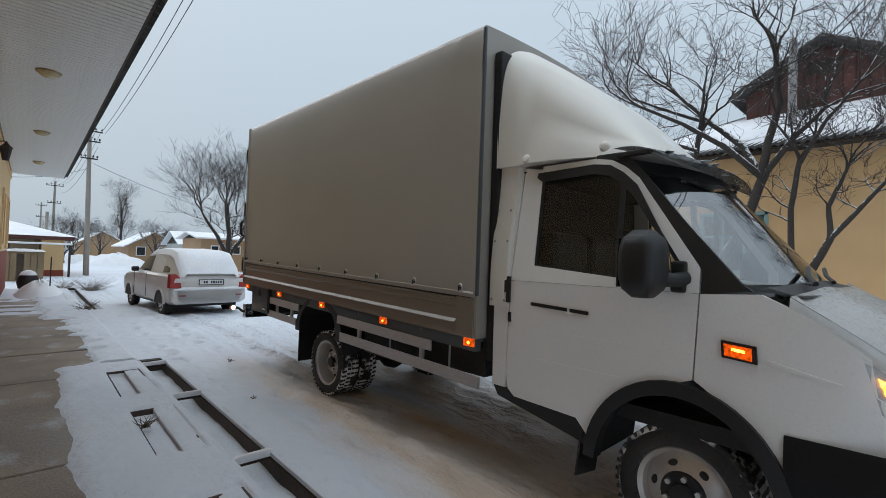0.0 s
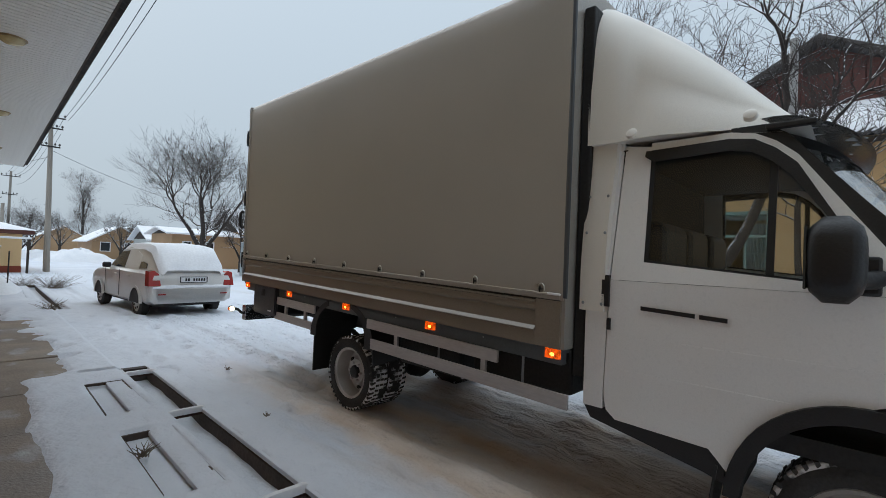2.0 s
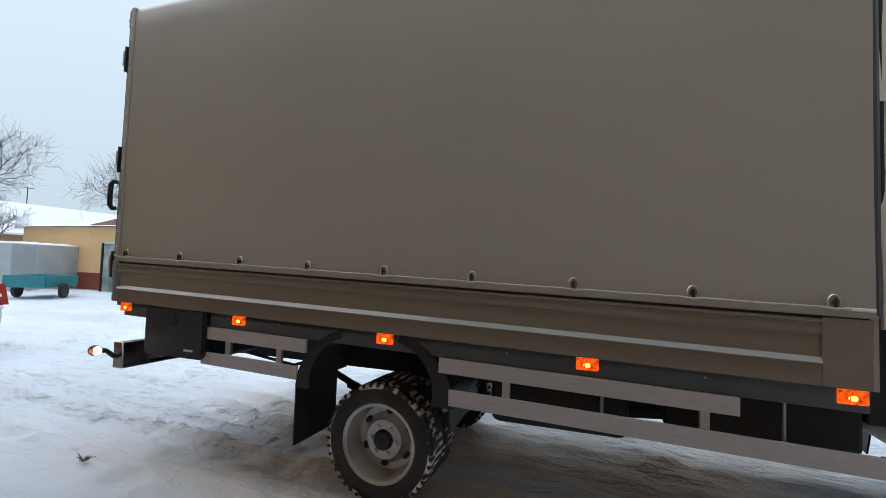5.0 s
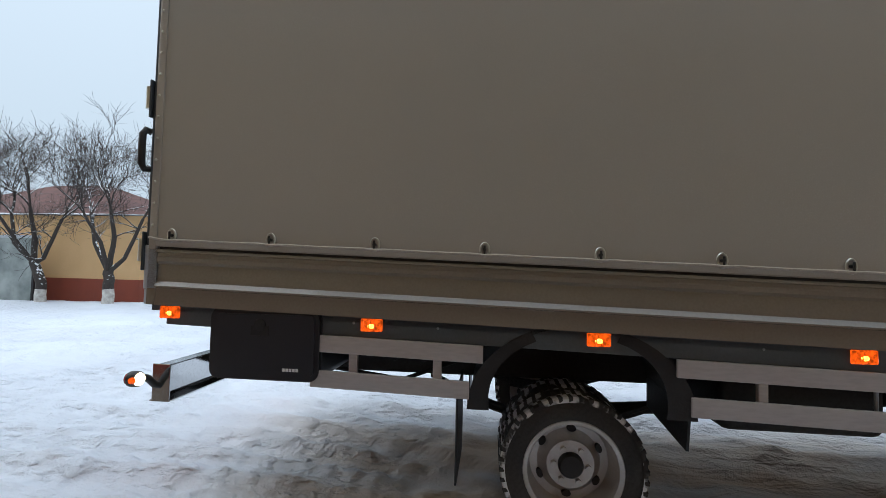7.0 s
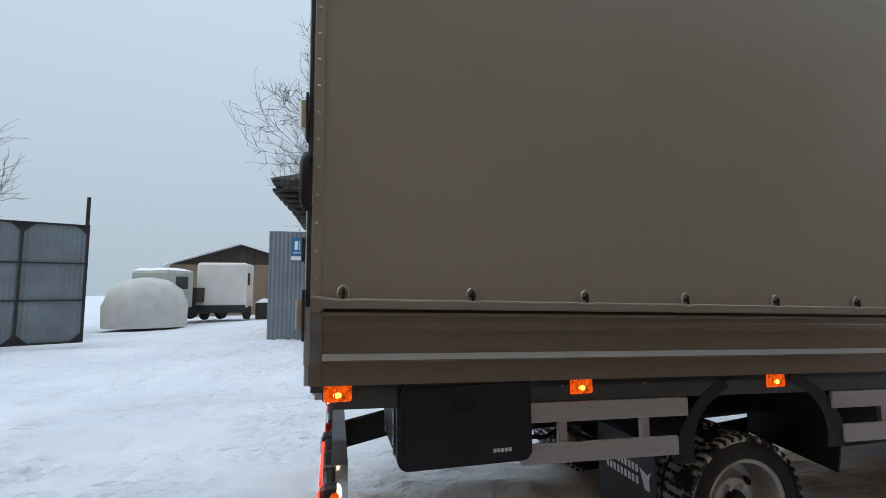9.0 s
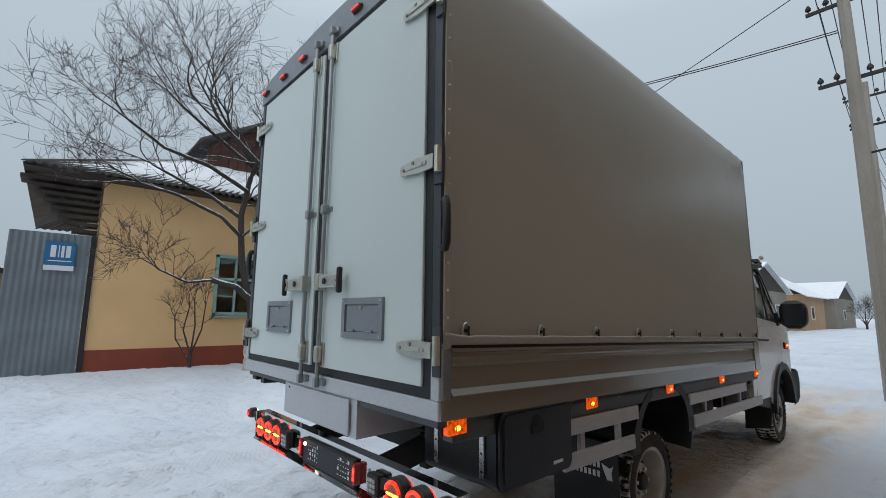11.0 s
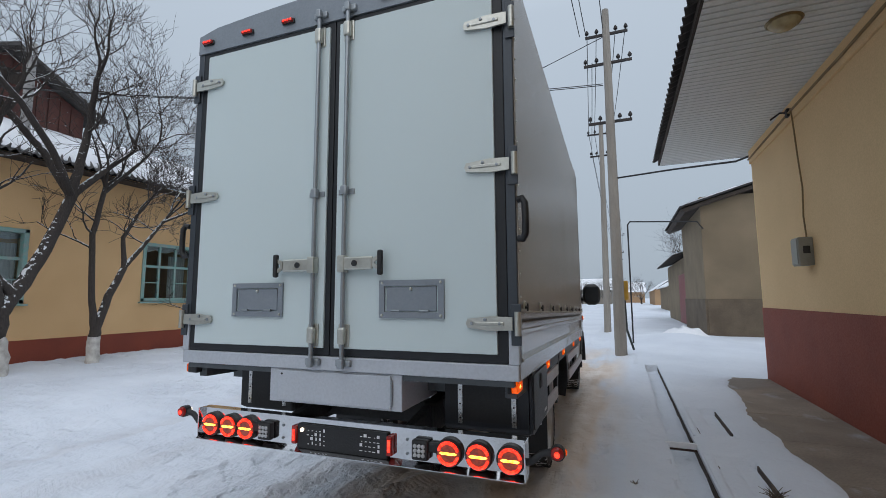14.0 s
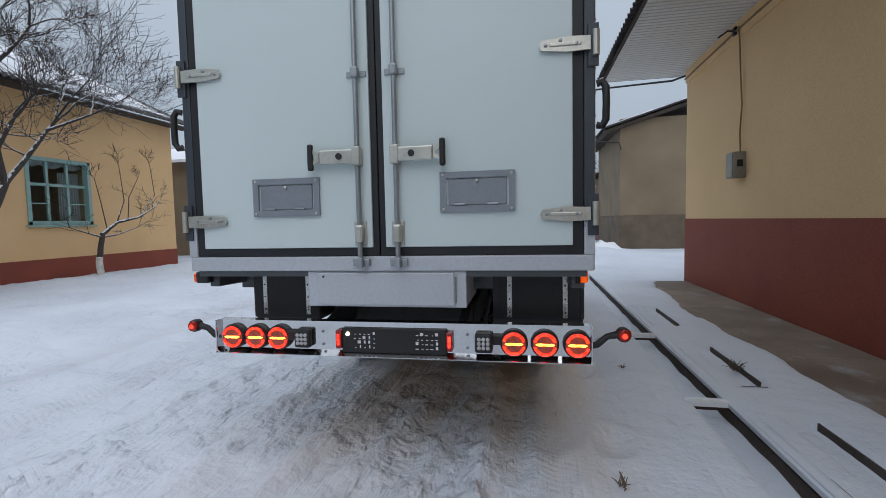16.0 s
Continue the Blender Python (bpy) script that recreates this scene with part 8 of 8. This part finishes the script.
# printed screen by the low wall
screen_ = thing("hoarding", "pale weathered hoarding with a dark smudge", "hoarding", m=pose(13.7, 22.75, -0.2, 0, 0, 90))
part("panel", cube(-2.2, 2.2, -.03, .03, .05, 2.2, .01), mat("faded_printed_sheet", (0.42, 0.45, 0.43), (0.10, 0.13, 0.12), 1.1, .7, 0, .1), screen_)
part("top_rail", cube(-2.25, 2.25, -.05, .05, 2.2, 2.3, .01), M_FRAMEGREY, screen_)
for x in (-2.2, 0, 2.2):
    part("post", cube(x - .04, x + .04, .03, .10, 0, 2.25), M_IRON, screen_)

# ---------- yard beyond the gateway ----------
lorry = thing("lorry", "old pale lorry with snow-covered bonnet in the yard", "lorry", m=pose(25.5, 14.6, 0, 0, 0, 70))
M_LORRY = mat("pale_green_lorry_paint", (0.40, 0.44, 0.40), (0.30, 0.33, 0.30), 2, .5)
part("cab", cube(-1.0, 1.0, .2, 1.9, .7, 2.5, .12), M_LORRY, lorry)
part("window", cube(-1.01, 1.01, .6, 1.5, 1.6, 2.25, .05), M_GLASSDARK, lorry)
part("bonnet", cube(-.8, .8, 1.9, 3.2, .7, 1.5, .15), M_LORRY, lorry)
part("load_bed", cube(-1.15, 1.15, -3.4, .1, .95, 1.7, .03), M_DARKWOOD, lorry)
part("snow_cover", snow_sheet(B(), (-.8, 1.9, 1.5), (.8, 1.9, 1.5), (.8, 3.1, 1.5), (-.8, 3.1, 1.5), 8, 8, .12, 1), M_SNOW, lorry, smooth=True)
part("snow_cover", snow_sheet(B(), (-.95, .25, 2.5), (.95, .25, 2.5), (.95, 1.85, 2.5), (-.95, 1.85, 2.5), 8, 8, .12, 1), M_SNOW, lorry, smooth=True)
for s in (-1, 1):
    for y in (2.5, -2.2):
        part("wheel", lathe(B(), [(.08, -.12), (.46, -.12), (.5, 0), (.46, .12), (.08, .12)], pose(s * .9, y, .5, 0, 90, 0), 20), M_RUBBER, lorry)
tank = thing("covered_load", "pale tarpaulin-covered load under snow in the yard", "covered load", m=pose(22.0, 14.7, 0))
bm = B()
loft(bm, [[(1.2 * c_ * math.cos(a), 1.6 * c_ * math.sin(a), z_) for a in (2 * math.pi * k / 18 for k in range(18))] for z_, c_ in ((0, 1), (.9, 1.02), (1.6, .85), (2.0, .5), (2.1, .1))])
part("cover", bm, mat("dirty_white_cover", (.55, .56, .55), (.45, .46, .45), 2, .7, 0, .2), tank, smooth=True)
van = thing("lorry", "white lorry cab parked in the yard with snow on top", "lorry", m=pose(27.5, 12.6, 0, 0, 0, 90))
part("cab", cube(-1.2, 1.2, 0, 2.0, .6, 3.0, .15), M_CARWHITE, van)
part("window", cube(-1.21, 1.21, 1.0, 1.7, 1.8, 2.5, .05), M_GLASSDARK, van)
part("bumper", cube(-1.2, 1.2, 1.95, 2.1, .4, .8, .04), M_BLACK, van)
for s in (-1, 1):
    part("wheel", lathe(B(), [(.08, -.14), (.44, -.14), (.48, 0), (.44, .14), (.08, .14)], pose(s * 1.05, .9, .48, 0, 90, 0), 20), M_RUBBER, van)
bins = thing("metal_bin", "dark metal bin with a snow cap in the yard", "bin", "yard bins", m=pose(27.0, 10.6, 0))
part("body", cube(-.5, .5, -.5, .5, 0, .9, .03), M_IRON, bins)
part("snow_cover", snow_sheet(B(), (-.5, -.5, .9), (.5, -.5, .9), (.5, .5, .9), (-.5, .5, .9), 6, 6, .15, 1), M_SNOW, bins, smooth=True)
copy_thing(bins, pose(28.2, 9.4, 0, 0, 0, 25))
door_ = thing("container", "rusty red container beside the long yard shed", "container", m=pose(33.6, 10.0, 0))
part("body", cube(-.6, .3, -1.2, 1.2, 0, 2.4, .02), M_RED, door_)
chim = thing("flue_pipe", "thin dark flue pipe with faint soot, in the yard", "pipe", m=pose(15.6, 13.9, 0))
part("pipe", ring_tube(B(), [(0, 0, 0), (0, 0, 4.3)], .05, 10), M_IRON, chim)

# ---------- heaps and odds and ends down the street ----------
def heap(x, y, rx_, ry_, h, seed):
    bm = B()
    n, m_ = 28, 9
    rows = []
    for j in range(m_):
        t = j / (m_ - 1)
        rows.append([(x + rx_ * (1 - t) * math.cos(a) * (1 + .2 * noise.noise(Vector((math.cos(a) * 2, math.sin(a) * 2, seed)))), y + ry_ * (1 - t) * math.sin(a), -0.3 + (h + .3) * math.sin(t * math.pi / 2) * (1 + .25 * noise.noise(Vector((math.cos(a) * 3, t * 4, seed))))) for a in (2 * math.pi * k / n for k in range(n))])
    loft(bm, rows)
    lone("snow_heap", bm, M_SNOW, "shovelled heap of white snow beside the road", "snow heap", group="snow heaps", smooth=True)


heap(6.0, 52, 3.0, 2.0, 0.9, 1)
heap(0.2, 20.5, 0.7, 1.6, 0.25, 2)
heap(4.0, 60, 3.0, 2.0, 0.6, 3)
heap(-0.3, -9.8, 1.3, 1.2, 0.35, 4)
pot = thing("sack", "grey bundle under snow by the house corner", "sack", m=pose(-0.1, 23.2, -0.22))
part("body", lathe(B(), [(.05, 0), (.28, .02), (.33, .25), (.28, .5), (.1, .62)], Matrix(), 16), M_IRON, pot, smooth=True)
part("snow_cap", lathe(B(), [(.26, .52), (.2, .64), (.05, .72)], Matrix(), 16), M_SNOW, pot, smooth=True)
fence = thing("fence", "old clay and board fence with a snow cap", "fence")
part("panel", cube(-1.2, 0.42, 28.0, 28.15, -.4, 1.15), M_CLAY, fence)
for k in range(7):
    part("board", cube(-1.18 + k * 0.23, -0.98 + k * 0.23, 27.96, 27.995, -.4, 1.12 - 0.03 * k, 0.004, seg=1), M_DARKWOOD if k == 3 else M_CLAY, fence)
part("snow_cap", snow_sheet(B(), (-1.25, 27.93, 1.15), (0.46, 27.93, 1.15), (0.46, 28.2, 1.15), (-1.25, 28.2, 1.15), 20, 4, .1, 5), M_SNOW, fence, smooth=True)
stakes = thing("washing_post", "thin iron post stuck in the snow", "post", m=pose(0.45, 20.0, -0.22))
part("pole", ring_tube(B(), [(0, 0, 0), (0, 0, 1.3)], .018, 8), M_IRON, stakes)
gasbox = thing("gas_cabinet", "small yellow gas cabinet far down the street", "gas cabinet", m=pose(1.9, 60.5, -.2))
part("body", cube(-.25, .25, -.2, .2, .5, 1.6, .02), mat("yellow_cabinet", (.55, .36, .04), None, 3, .5), gasbox)
part("leg", cube(-.03, .03, -.03, .03, 0, .5), M_IRON, gasbox)
# stench pipes and aerials on far roofs
for ax_, ay_, ah in ((20, 43.9, 1.6), (16, -44, 1.6), (17, -60, 1.8)):
    a_ = thing("roof_aerial", "thin aerial on a far snowy roof", "aerial", "roof aerials", m=pose(ax_, ay_, 4.9))
    part("mast", ring_tube(B(), [(0, 0, 0), (0, 0, ah)], .03, 6), M_IRON, a_)
    part("rod", ring_tube(B(), [(-.4, 0, ah - .1), (.4, 0, ah - .1)], .02, 6), M_IRON, a_)
